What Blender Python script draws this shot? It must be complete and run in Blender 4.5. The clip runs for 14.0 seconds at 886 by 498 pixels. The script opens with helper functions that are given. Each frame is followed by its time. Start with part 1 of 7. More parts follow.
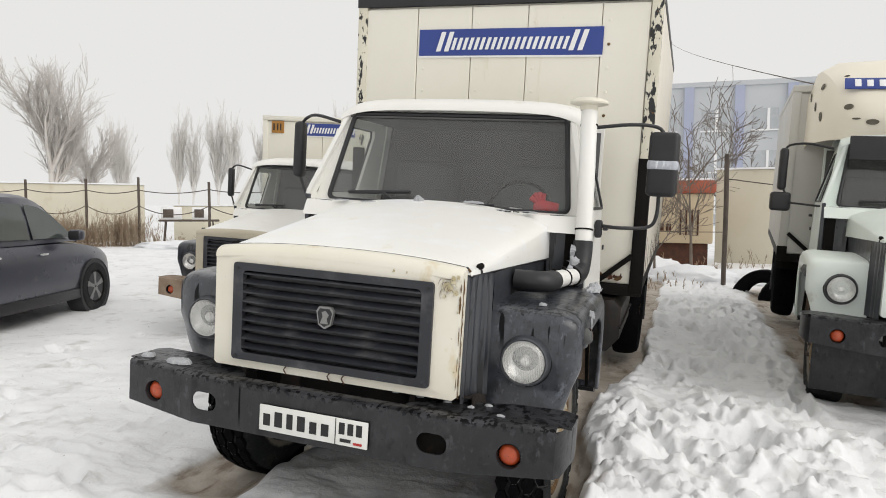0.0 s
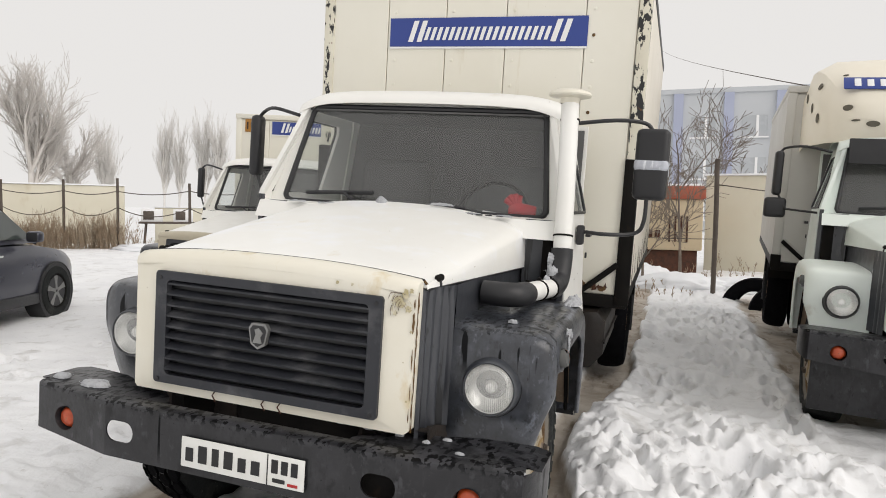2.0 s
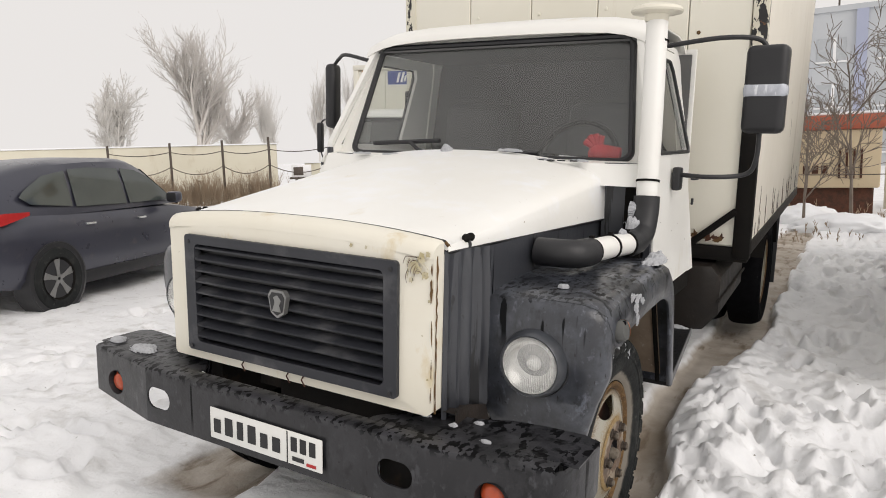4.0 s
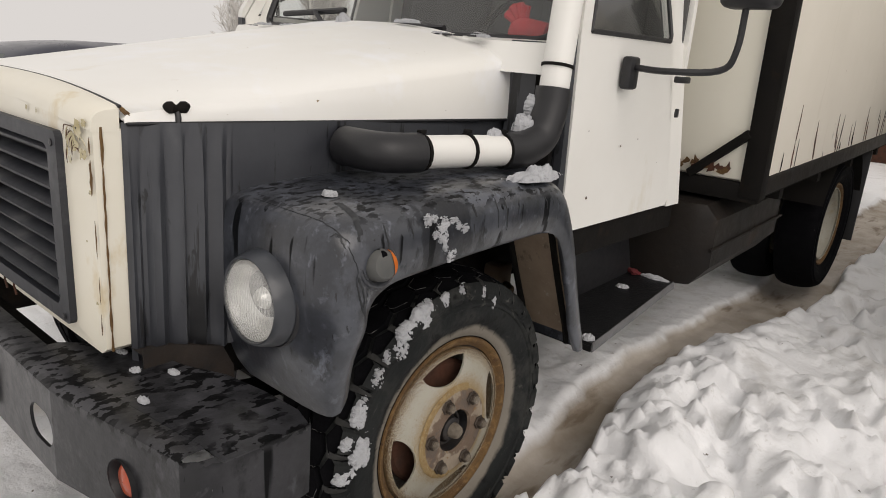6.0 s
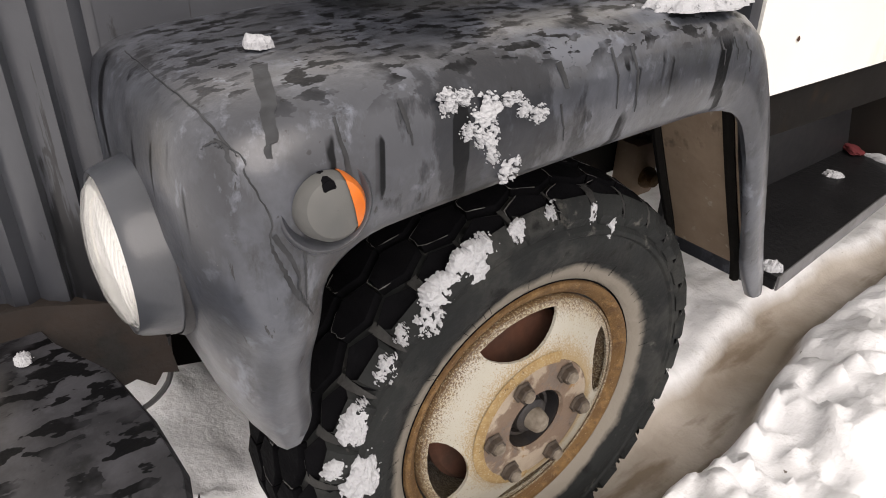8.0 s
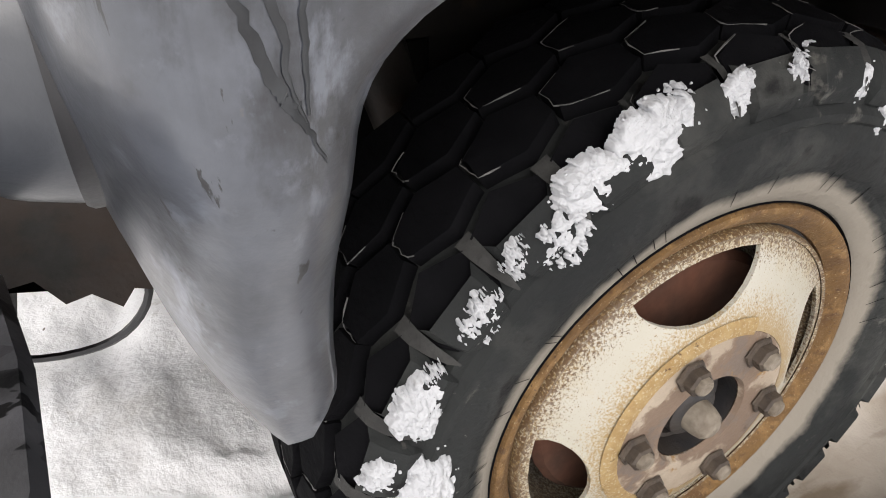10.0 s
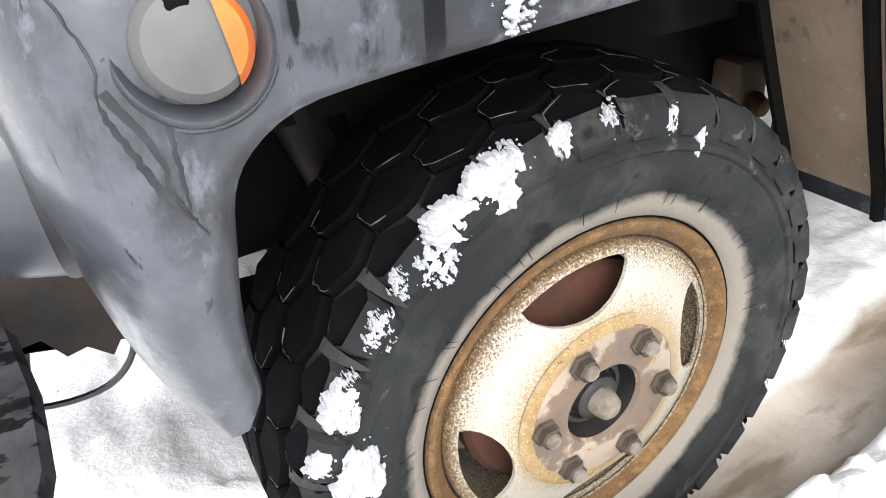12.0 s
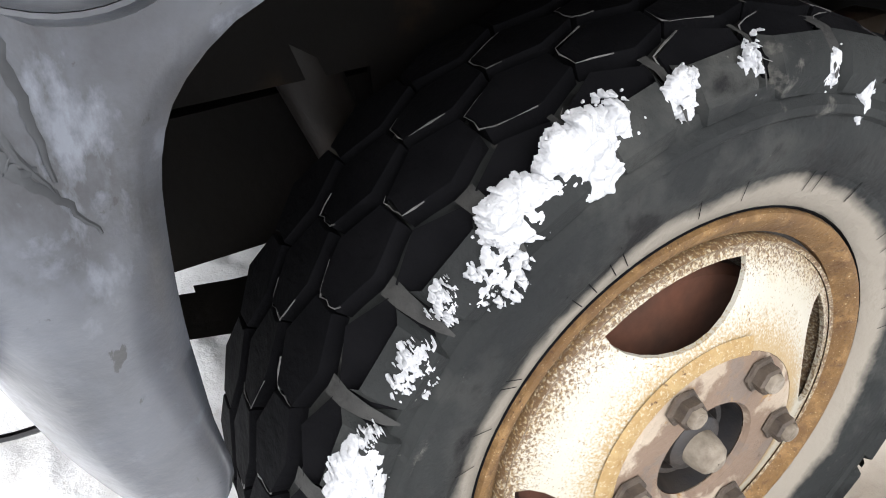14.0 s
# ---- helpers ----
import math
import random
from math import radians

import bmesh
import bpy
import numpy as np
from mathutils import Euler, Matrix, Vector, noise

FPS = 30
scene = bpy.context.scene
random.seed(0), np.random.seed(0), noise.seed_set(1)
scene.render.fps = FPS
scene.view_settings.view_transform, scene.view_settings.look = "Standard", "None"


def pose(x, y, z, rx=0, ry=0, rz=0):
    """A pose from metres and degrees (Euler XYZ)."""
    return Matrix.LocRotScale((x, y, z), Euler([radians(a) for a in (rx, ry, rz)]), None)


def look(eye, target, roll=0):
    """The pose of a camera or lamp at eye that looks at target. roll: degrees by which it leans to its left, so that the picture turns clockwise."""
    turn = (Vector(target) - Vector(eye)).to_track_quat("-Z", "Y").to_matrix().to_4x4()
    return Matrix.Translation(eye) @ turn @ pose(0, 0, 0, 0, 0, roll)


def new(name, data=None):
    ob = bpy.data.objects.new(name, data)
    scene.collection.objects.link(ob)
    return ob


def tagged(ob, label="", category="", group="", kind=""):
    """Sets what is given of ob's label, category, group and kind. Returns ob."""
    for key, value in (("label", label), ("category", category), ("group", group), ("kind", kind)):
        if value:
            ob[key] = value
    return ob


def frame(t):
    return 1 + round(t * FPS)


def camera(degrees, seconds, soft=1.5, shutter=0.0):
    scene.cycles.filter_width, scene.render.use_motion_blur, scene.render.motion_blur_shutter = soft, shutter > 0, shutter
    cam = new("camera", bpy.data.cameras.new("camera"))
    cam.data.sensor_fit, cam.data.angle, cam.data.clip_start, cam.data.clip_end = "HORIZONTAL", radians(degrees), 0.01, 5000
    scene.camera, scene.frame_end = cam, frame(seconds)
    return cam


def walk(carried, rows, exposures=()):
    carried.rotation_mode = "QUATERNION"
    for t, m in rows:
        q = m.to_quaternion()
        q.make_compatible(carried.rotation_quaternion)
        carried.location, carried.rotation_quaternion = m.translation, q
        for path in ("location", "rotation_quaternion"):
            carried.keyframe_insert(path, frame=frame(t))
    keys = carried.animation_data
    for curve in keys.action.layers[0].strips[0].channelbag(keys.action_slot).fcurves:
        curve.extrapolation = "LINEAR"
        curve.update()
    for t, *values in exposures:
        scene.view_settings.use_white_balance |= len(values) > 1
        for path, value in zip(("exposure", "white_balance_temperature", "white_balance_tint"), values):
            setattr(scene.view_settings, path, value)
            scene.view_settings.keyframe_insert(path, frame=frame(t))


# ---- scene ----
from mathutils.bvhtree import BVHTree

cam = camera(65.4, 14.0, soft=0.95)
# the whole picture is upright while the lorry leans to its own left
LEAN = pose(0, 0, 0, 0, 3.3, 0)
PATH = [
    (0, (1.425, -3.54, 1.685), (0.779, -1.654, 1.524), 3.5),
    (0.5, (1.459, -3.535, 1.678), (0.802, -1.655, 1.487), 4.1),
    (1, (1.515, -3.462, 1.661), (0.875, -1.582, 1.428), 3.9),
    (1.5, (1.487, -3.329, 1.669), (0.864, -1.434, 1.522), 4.1),
    (2, (1.419, -3.109, 1.675), (0.8, -1.213, 1.529), 4.0),
    (2.5, (1.371, -2.953, 1.746), (0.705, -1.084, 1.493), 3.5),
    (2.7, (1.374, -2.923, 1.778), (0.689, -1.062, 1.518), 3.2),
    (4.8, (1.937, -2.234, 1.621), (0.807, -0.622, 1.269), 1.1),
    (5, (2.005, -2.112, 1.61), (0.878, -0.503, 1.234), 1.8),
    (5.5, (2.144, -1.79, 1.596), (0.926, -0.304, 1.041), 3.9),
    (6, (2.079, -1.461, 1.539), (0.835, 0.008, 0.996), 4.6),
    (6.5, (1.975, -1.188, 1.538), (0.725, 0.219, 0.86), 1.4),
    (7, (1.921, -0.946, 1.524), (0.491, 0.258, 0.811), 1.2),
    (7.5, (1.783, -0.822, 1.484), (0.341, 0.237, 0.59), 1.0),
    (8, (1.629, -0.745, 1.399), (0.238, 0.294, 0.406), 1.5),
    (8.5, (1.541, -0.712, 1.316), (0.151, 0.281, 0.277), 2.2),
    (8.7, (1.512, -0.696, 1.277), (0.096, 0.243, 0.223), 1.3),
    (10.8, (1.271, -0.512, 1.069), (-0.221, 0.218, -0.044), 0.8),
    (11, (1.284, -0.505, 1.097), (-0.218, 0.213, -0.01), -0.4),
    (11.5, (1.419, -0.516, 1.21), (-0.091, 0.223, 0.127), -2.2),
    (12, (1.513, -0.541, 1.191), (-0.014, 0.249, 0.169), -4.5),
    (12.5, (1.44, -0.547, 1.085), (-0.029, 0.303, 0.028), -3.3),
    (13, (1.352, -0.532, 1.033), (-0.122, 0.264, -0.058), -2.7),
    (13.5, (1.295, -0.51, 1.052), (-0.217, 0.24, -0.022), -2.8),
    (14, (1.312, -0.469, 1.08), (-0.236, 0.245, 0.033), -5.1),
]
EXPOSURES = [(0.0, 0.0, 6500, 11), (2.7, 0.0, 6600, 13), (5.0, 0.0, 6700, 14), (6.5, -0.30, 6800, 14.5), (7.0, 0.04, 6800, 15), (7.5, 0.48, 6850, 17), (8.7, 0.70, 6850, 16), (10.8, 1.36, 6300, 13), (11.5, 1.62, 6150, 12.5), (12.0, 1.66, 6250, 13), (12.5, 1.54, 6350, 13.5), (13.0, 1.46, 6300, 13), (14.0, 1.58, 6250, 12.5)]
walk(cam, [(t, LEAN @ look(eye, aim, roll)) for t, eye, aim, roll in PATH], EXPOSURES)

# ---- sky and light: flat winter overcast ----
world = bpy.data.worlds.new("overcast")
scene.world = world
world.use_nodes = True
wn, wl = world.node_tree.nodes, world.node_tree.links
wn.clear()
w_out = wn.new("ShaderNodeOutputWorld")
w_bg = wn.new("ShaderNodeBackground")
w_bg.inputs["Color"].default_value = (0.80, 0.80, 0.78, 1)
w_bg.inputs["Strength"].default_value = 1.0
wl.new(w_bg.outputs[0], w_out.inputs[0])
sun = new("sun", bpy.data.lights.new("sun", "SUN"))
sun.data.energy, sun.data.angle, sun.data.color = 1.4, radians(50), (1.0, 0.97, 0.92)
sun.matrix_world = look((12, -5, 9), (0, 0, 0))


# ---- materials ----
def ramp(nt, src, lo, hi):
    m = nt.nodes.new("ShaderNodeMapRange")
    m.inputs["From Min"].default_value, m.inputs["From Max"].default_value = lo, hi
    nt.links.new(src, m.inputs["Value"])
    return m.outputs["Result"]


def noise_tex(nt, co, scale, detail=4.0, stretch=None, rough=0.55):
    if stretch:
        mp = nt.nodes.new("ShaderNodeMapping")
        mp.inputs["Scale"].default_value = stretch
        nt.links.new(co, mp.inputs["Vector"])
        co = mp.outputs["Vector"]
    n = nt.nodes.new("ShaderNodeTexNoise")
    n.inputs["Scale"].default_value, n.inputs["Detail"].default_value = scale, detail
    n.inputs["Roughness"].default_value = rough
    nt.links.new(co, n.inputs["Vector"])
    return n.outputs["Fac"]


def mix_col(nt, fac, a, b):
    m = nt.nodes.new("ShaderNodeMix")
    m.data_type = "RGBA"
    nt.links.new(fac, m.inputs["Factor"])
    for sock, v in ((m.inputs[6], a), (m.inputs[7], b)):
        if isinstance(v, tuple):
            sock.default_value = (*v, 1)
        else:
            nt.links.new(v, sock)
    return m.outputs[2]


def surf(name, base, other=None, scale=3.0, rough=0.5, metal=0.0, bump=0.0, bscale=60.0, layers=(), rvar=0.15, coat=0.0, spec=0.5):
    """A painted or bare surface: two-tone base, then layers of (colour, scale, low, high, stretch)."""
    m = bpy.data.materials.new(name)
    m.use_nodes = True
    nt = m.node_tree
    b = nt.nodes["Principled BSDF"]
    co = nt.nodes.new("ShaderNodeTexCoord").outputs["Object"]
    n1 = noise_tex(nt, co, scale, 6)
    col = mix_col(nt, ramp(nt, n1, 0.3, 0.7), base, other or tuple(0.8 * v for v in base))
    for colour, sc, lo, hi, stretch in layers:
        col = mix_col(nt, ramp(nt, noise_tex(nt, co, sc, 7, stretch, 0.62), lo, hi), col, colour)
    nt.links.new(col, b.inputs["Base Color"])
    r = nt.nodes.new("ShaderNodeMapRange")
    r.inputs["To Min"].default_value, r.inputs["To Max"].default_value = max(0.02, rough - rvar), min(1, rough + rvar)
    nt.links.new(noise_tex(nt, co, scale * 4, 5), r.inputs["Value"])
    nt.links.new(r.outputs[0], b.inputs["Roughness"])
    b.inputs["Metallic"].default_value = metal
    b.inputs["Specular IOR Level"].default_value = spec
    b.inputs["Coat Weight"].default_value = coat
    b.inputs["Coat Roughness"].default_value = 0.22
    if bump:
        bn = nt.nodes.new("ShaderNodeBump")
        bn.inputs["Strength"].default_value, bn.inputs["Distance"].default_value = bump, 0.01
        nt.links.new(noise_tex(nt, co, bscale, 6), bn.inputs["Height"])
        nt.links.new(bn.outputs[0], b.inputs["Normal"])
    return m


def pane_glass(name, tint, gloss_rough=0.02, film=0.0, film_tone=0.62):
    """Thin window glass: clear with a tint, and a Fresnel gloss."""
    m = bpy.data.materials.new(name)
    m.use_nodes = True
    nt = m.node_tree
    nt.nodes.clear()
    out = nt.nodes.new("ShaderNodeOutputMaterial")
    tr, gl, mx, fr = (nt.nodes.new("ShaderNode" + k) for k in ("BsdfTransparent", "BsdfGlossy", "MixShader", "LayerWeight"))
    tr.inputs["Color"].default_value = (*tint, 1)
    gl.inputs["Roughness"].default_value = gloss_rough
    fr.inputs["Blend"].default_value = 0.5
    pw = nt.nodes.new("ShaderNodeMath")
    pw.operation = "POWER"
    pw.inputs[1].default_value = 5.0
    nt.links.new(fr.outputs["Facing"], pw.inputs[0])
    gm = nt.nodes.new("ShaderNodeMapRange")
    gm.inputs["To Min"].default_value, gm.inputs["To Max"].default_value = 0.07, 1.0
    nt.links.new(pw.outputs[0], gm.inputs["Value"])
    nt.links.new(gm.outputs[0], mx.inputs[0])
    nt.links.new(tr.outputs[0], mx.inputs[1])
    nt.links.new(gl.outputs[0], mx.inputs[2])
    # Pale diffuse film: dusty glass, with sky reflection and lens brightness put in
    if film:
        df, m2 = nt.nodes.new("ShaderNodeBsdfDiffuse"), nt.nodes.new("ShaderNodeMixShader")
        df.inputs["Color"].default_value = (film_tone, film_tone, 0.97 * film_tone, 1)
        co = nt.nodes.new("ShaderNodeTexCoord").outputs["Object"]
        r = nt.nodes.new("ShaderNodeMapRange")
        r.inputs["To Min"].default_value, r.inputs["To Max"].default_value = film * 0.5, film * 1.5
        nt.links.new(noise_tex(nt, co, 2.0, 5), r.inputs["Value"])
        nt.links.new(r.outputs[0], m2.inputs[0])
        nt.links.new(mx.outputs[0], m2.inputs[1])
        nt.links.new(df.outputs[0], m2.inputs[2])
        mx = m2
    nt.links.new(mx.outputs[0], out.inputs[0])
    return m


RUST, DARK_RUST = (0.16, 0.066, 0.022), (0.07, 0.03, 0.014)
CREAM_DIRT, BLACK_CHIP = (0.42, 0.37, 0.27), (0.015, 0.015, 0.016)
M_WHITE = surf("white_cab_paint", (0.85, 0.845, 0.81), (0.80, 0.79, 0.75), 2.2, 0.36, bump=0.03, bscale=25, layers=(
    ((0.62, 0.56, 0.42), 3.5, 0.64, 0.85, (1, 1, 0.4)), (RUST, 23, 0.735, 0.76, None), (DARK_RUST, 60, 0.75, 0.765, None)))
M_YELLOWED = surf("yellowed_white_paint", (0.80, 0.77, 0.675), (0.755, 0.715, 0.60), 2.6, 0.42, bump=0.04, bscale=30, layers=(
    ((0.58, 0.44, 0.20), 5, 0.62, 0.78, (1, 1, 0.5)), (RUST, 26, 0.72, 0.75, None), (DARK_RUST, 70, 0.75, 0.765, None)))
M_SNOWPAINT = surf("hood_paint_with_thin_snow", (0.87, 0.87, 0.845), (0.83, 0.82, 0.775), 1.8, 0.42, bump=0.09, bscale=22, layers=(
    ((0.70, 0.64, 0.50), 5, 0.66, 0.80, (1, 0.4, 1)), ((0.24, 0.17, 0.09), 34, 0.715, 0.74, None), 
    ((0.88, 0.89, 0.90), 2.5, 0.50, 0.62, None), ((0.55, 0.50, 0.40), 6, 0.70, 0.85, None), (DARK_RUST, 55, 0.75, 0.765, None)))
M_BOX = surf("cream_box_panel", (0.80, 0.775, 0.685), (0.76, 0.73, 0.63), 1.1, 0.45, bump=0.05, bscale=9, layers=(
    ((0.55, 0.47, 0.31), 4.2, 0.62, 0.82, (1, 1, 0.15)), (RUST, 12, 0.74, 0.77, (1, 1, 0.3)), (BLACK_CHIP, 34, 0.745, 0.75, None)))
M_BOXSIDE = surf("dirty_white_box_side", (0.74, 0.70, 0.62), (0.68, 0.64, 0.56), 0.9, 0.5, bump=0.04, bscale=8, layers=(
    ((0.42, 0.36, 0.27), 3.0, 0.58, 0.85, (1, 1, 0.1)), (BLACK_CHIP, 9, 0.68, 0.70, (1, 1, 0.22)), (RUST, 18, 0.72, 0.75, (1, 1, 0.5))))
M_PEEL = surf("peeling_corner_post", (0.72, 0.69, 0.58), (0.62, 0.58, 0.47), 3, 0.55, bump=0.25, bscale=18, layers=(
    (BLACK_CHIP, 21, 0.535, 0.55, (1, 1, 0.45)), (RUST, 30, 0.66, 0.7, None)))
M_DARK = surf("wet_dark_grey_plastic", (0.030, 0.032, 0.039), (0.055, 0.059, 0.068), 4, 0.36, bump=0.05, bscale=90, coat=0.35, layers=(
    ((0.007, 0.0075, 0.009), 15, 0.585, 0.61, (1, 1, 0.09)), ((0.095, 0.10, 0.105), 7, 0.62, 0.88, (1, 1, 0.4)), ((0.012, 0.013, 0.015), 30, 0.64, 0.68, (1, 1, 0.3))))
def wet_paint(name, base, other, wet, z_top, spot_scale, drip_scale, stain=None, spec=0.5, coat=0.25, worn=2.0):
    """Grey paint under thaw water: droplets where it lies flat, drips where it hangs."""
    pale = tuple(worn * v for v in other)
    m = surf(name, base, other, 5, 0.36, bump=0.12, bscale=40, coat=coat, spec=spec, layers=(
        (pale, 7, 0.48, 0.76, None), (tuple(0.55 * v for v in base), 13, 0.55, 0.66, (1, 1, 0.6)), (tuple(1.25 * v for v in pale), 19, 0.60, 0.67, (1, 1, 0.5)), (pale, 26, 0.60, 0.70, None), (tuple(1.4 * v for v in other), 36, 0.58, 0.74, (1, 1, 0.3)), (tuple(0.3 * v for v in base), 55, 0.67, 0.71, None), (tuple(0.55 * v for v in base), 9, 0.52, 0.85, (1, 1, 0.4)),
        (tuple(0.25 * v for v in base), 75, 0.665, 0.69, (1, 1, 0.2)), ((0.14, 0.14, 0.14), 130, 0.735, 0.76, None), ((0.10, 0.09, 0.06), 20, 0.70, 0.8, None)))
    nt = m.node_tree
    b = nt.nodes["Principled BSDF"]
    co = nt.nodes.new("ShaderNodeTexCoord").outputs["Object"]
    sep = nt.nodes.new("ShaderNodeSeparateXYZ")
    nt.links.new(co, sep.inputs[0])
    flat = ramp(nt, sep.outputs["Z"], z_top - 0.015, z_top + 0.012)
    spots = ramp(nt, noise_tex(nt, co, spot_scale, 3, (1.0, 0.55, 1.0), 0.5), 0.525, 0.545)
    pools = ramp(nt, noise_tex(nt, co, spot_scale * 0.2, 4), 0.36, 0.48)
    runs = ramp(nt, noise_tex(nt, co, drip_scale, 3, (1, 1, 0.05), 0.5), *((0.60, 0.63) if drip_scale > 16 else (0.70, 0.72)))
    high = ramp(nt, sep.outputs["Z"], z_top - 0.20, z_top - 0.12)
    def mul(p, q, op="MULTIPLY"):
        k = nt.nodes.new("ShaderNodeMath")
        k.operation = op
        nt.links.new(p, k.inputs[0])
        nt.links.new(q, k.inputs[1])
        return k.outputs[0]
    drips = mul(runs, high)
    inv = nt.nodes.new("ShaderNodeMath")
    inv.operation = "SUBTRACT"
    inv.inputs[0].default_value = 1.0
    nt.links.new(flat, inv.inputs[1])
    # Paler blotches on the flat top: mottled paint, with sky sheen painted in
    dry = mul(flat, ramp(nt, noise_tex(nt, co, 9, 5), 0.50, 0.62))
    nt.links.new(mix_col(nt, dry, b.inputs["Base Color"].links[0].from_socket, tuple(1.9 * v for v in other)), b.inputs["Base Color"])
    water = mul(mul(mul(spots, flat), pools), mul(drips, inv.outputs[0]), "MAXIMUM")
    if stain:
        sub = nt.nodes.new("ShaderNodeVectorMath")
        sub.operation = "DISTANCE"
        sub.inputs[1].default_value = stain
        nt.links.new(co, sub.inputs[0])
        spread = nt.nodes.new("ShaderNodeMapRange")
        spread.inputs["From Min"].default_value, spread.inputs["From Max"].default_value = 0.03, 0.20
        spread.inputs["To Min"].default_value, spread.inputs["To Max"].default_value = 0.26, -0.20
        nt.links.new(sub.outputs["Value"], spread.inputs["Value"])
        soak = nt.nodes.new("ShaderNodeMath")
        soak.operation = "MULTIPLY"
        soak.inputs[1].default_value = 0.6
        nt.links.new(ramp(nt, mul(spread.outputs[0], noise_tex(nt, co, 26, 5, (1, 1, 0.35), 0.6), "ADD"), 0.52, 0.60), soak.inputs[0])
        water = mul(water, soak.outputs[0], "MAXIMUM")
    old = b.inputs["Base Color"].links[0].from_socket
    nt.links.new(mix_col(nt, water, old, wet), b.inputs["Base Color"])
    for socket, dry, soaked in (("Coat Weight", coat, 0.0), ("Specular IOR Level", spec, 0.3 * spec)):
        g = nt.nodes.new("ShaderNodeMapRange")
        g.inputs["To Min"].default_value, g.inputs["To Max"].default_value = dry, soaked
        nt.links.new(water, g.inputs["Value"])
        nt.links.new(g.outputs[0], b.inputs[socket])
    return m


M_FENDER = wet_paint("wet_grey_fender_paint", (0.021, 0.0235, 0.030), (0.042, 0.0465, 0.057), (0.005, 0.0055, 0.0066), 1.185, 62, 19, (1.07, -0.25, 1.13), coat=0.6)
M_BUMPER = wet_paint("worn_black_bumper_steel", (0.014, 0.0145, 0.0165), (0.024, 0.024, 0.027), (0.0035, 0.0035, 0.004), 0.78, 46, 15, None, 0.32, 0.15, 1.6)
M_BEZEL = surf("grey_bezel_paint", (0.030, 0.0335, 0.040), (0.052, 0.057, 0.067), 9, 0.36, bump=0.08, bscale=50, coat=0.35, layers=(((0.085, 0.09, 0.10), 16, 0.60, 0.75, None), ((0.008, 0.0085, 0.01), 48, 0.69, 0.72, None)))
M_GRILLE = surf("dusty_black_grille_plastic", (0.016, 0.0175, 0.023), (0.028, 0.030, 0.037), 6, 0.5, layers=(
    ((0.15, 0.15, 0.155), 4.5, 0.52, 0.85, None),))
M_BLACK = surf("black_plastic", (0.014, 0.014, 0.016), (0.02, 0.02, 0.022), 9, 0.45, bump=0.05, bscale=150)
# M_UNDER, M_TANK: underbody shade put into near-black bases, beneath real grime and mud
M_UNDER = surf("grimy_shaded_chassis", (0.007, 0.0066, 0.0066), (0.013, 0.0115, 0.010), 5, 0.85, bump=0.2, bscale=40, spec=0.12, layers=(((0.026, 0.017, 0.010), 6, 0.60, 0.75, None),))
M_TANK = surf("muddy_fuel_tank", (0.008, 0.0074, 0.0074), (0.016, 0.0125, 0.010), 4, 0.55, bump=0.2, bscale=35, spec=0.25, layers=(((0.035, 0.022, 0.014), 5, 0.58, 0.75, None), ((0.07, 0.062, 0.055), 14, 0.68, 0.8, None)))
M_TYRE = surf("dirty_tyre_rubber", (0.010, 0.0112, 0.0118), (0.021, 0.0228, 0.0225), 7, 0.78, bump=0.4, bscale=50, spec=0.2, layers=(
    ((0.046, 0.047, 0.044), 6, 0.55, 0.72, None), ((0.007, 0.007, 0.0075), 12, 0.57, 0.66, None), ((0.095, 0.092, 0.084), 22, 0.63, 0.72, None), ((0.16, 0.155, 0.145), 70, 0.70, 0.76, None)))
M_MUD = surf("dried_grey_mud", (0.036, 0.036, 0.034), (0.012, 0.012, 0.012), 18, 0.9, bump=0.3, bscale=120, layers=(((0.02, 0.02, 0.02), 30, 0.58, 0.66, None),))
# Far blacker than M_TYRE: wheel-housing shade is put into this rubber's colour
M_TREAD = surf("shade_dark_rubber", (0.0028, 0.0029, 0.0036), (0.0055, 0.0055, 0.0065), 20, 0.85, bump=0.35, bscale=60, spec=0.05, layers=(((0.05, 0.047, 0.042), 40, 0.71, 0.76, None),))
M_FROST = surf("dirty_frost", (0.20, 0.198, 0.195), (0.03, 0.03, 0.03), 40, 0.8)
M_DUST = surf("dusty_bead_rubber", (0.20, 0.18, 0.155), (0.13, 0.12, 0.105), 8, 0.85, bump=0.15, bscale=120)
M_RIM = surf("cream_rim_paint", (0.40, 0.385, 0.335), (0.35, 0.33, 0.27), 7, 0.5, bump=0.10, bscale=60, layers=(
    ((0.34, 0.28, 0.165), 8, 0.54, 0.78, None), ((0.20, 0.135, 0.055), 22, 0.63, 0.74, None), ((0.13, 0.08, 0.032), 190, 0.635, 0.67, None), ((0.045, 0.024, 0.011), 100, 0.70, 0.72, None)))
M_RIMRUST = surf("rusty_rim_flange", (0.085, 0.042, 0.012), (0.14, 0.076, 0.022), 16, 0.8, bump=0.4, bscale=150, layers=(((0.22, 0.128, 0.048), 40, 0.52, 0.75, None), ((0.05, 0.022, 0.009), 60, 0.58, 0.72, None), ((0.46, 0.38, 0.25), 420, 0.62, 0.72, None), ((0.05, 0.024, 0.011), 300, 0.60, 0.68, None)))
M_STUD = surf("dusty_stud_metal", (0.22, 0.19, 0.15), (0.09, 0.07, 0.05), 45, 0.7, bump=0.25, bscale=160)
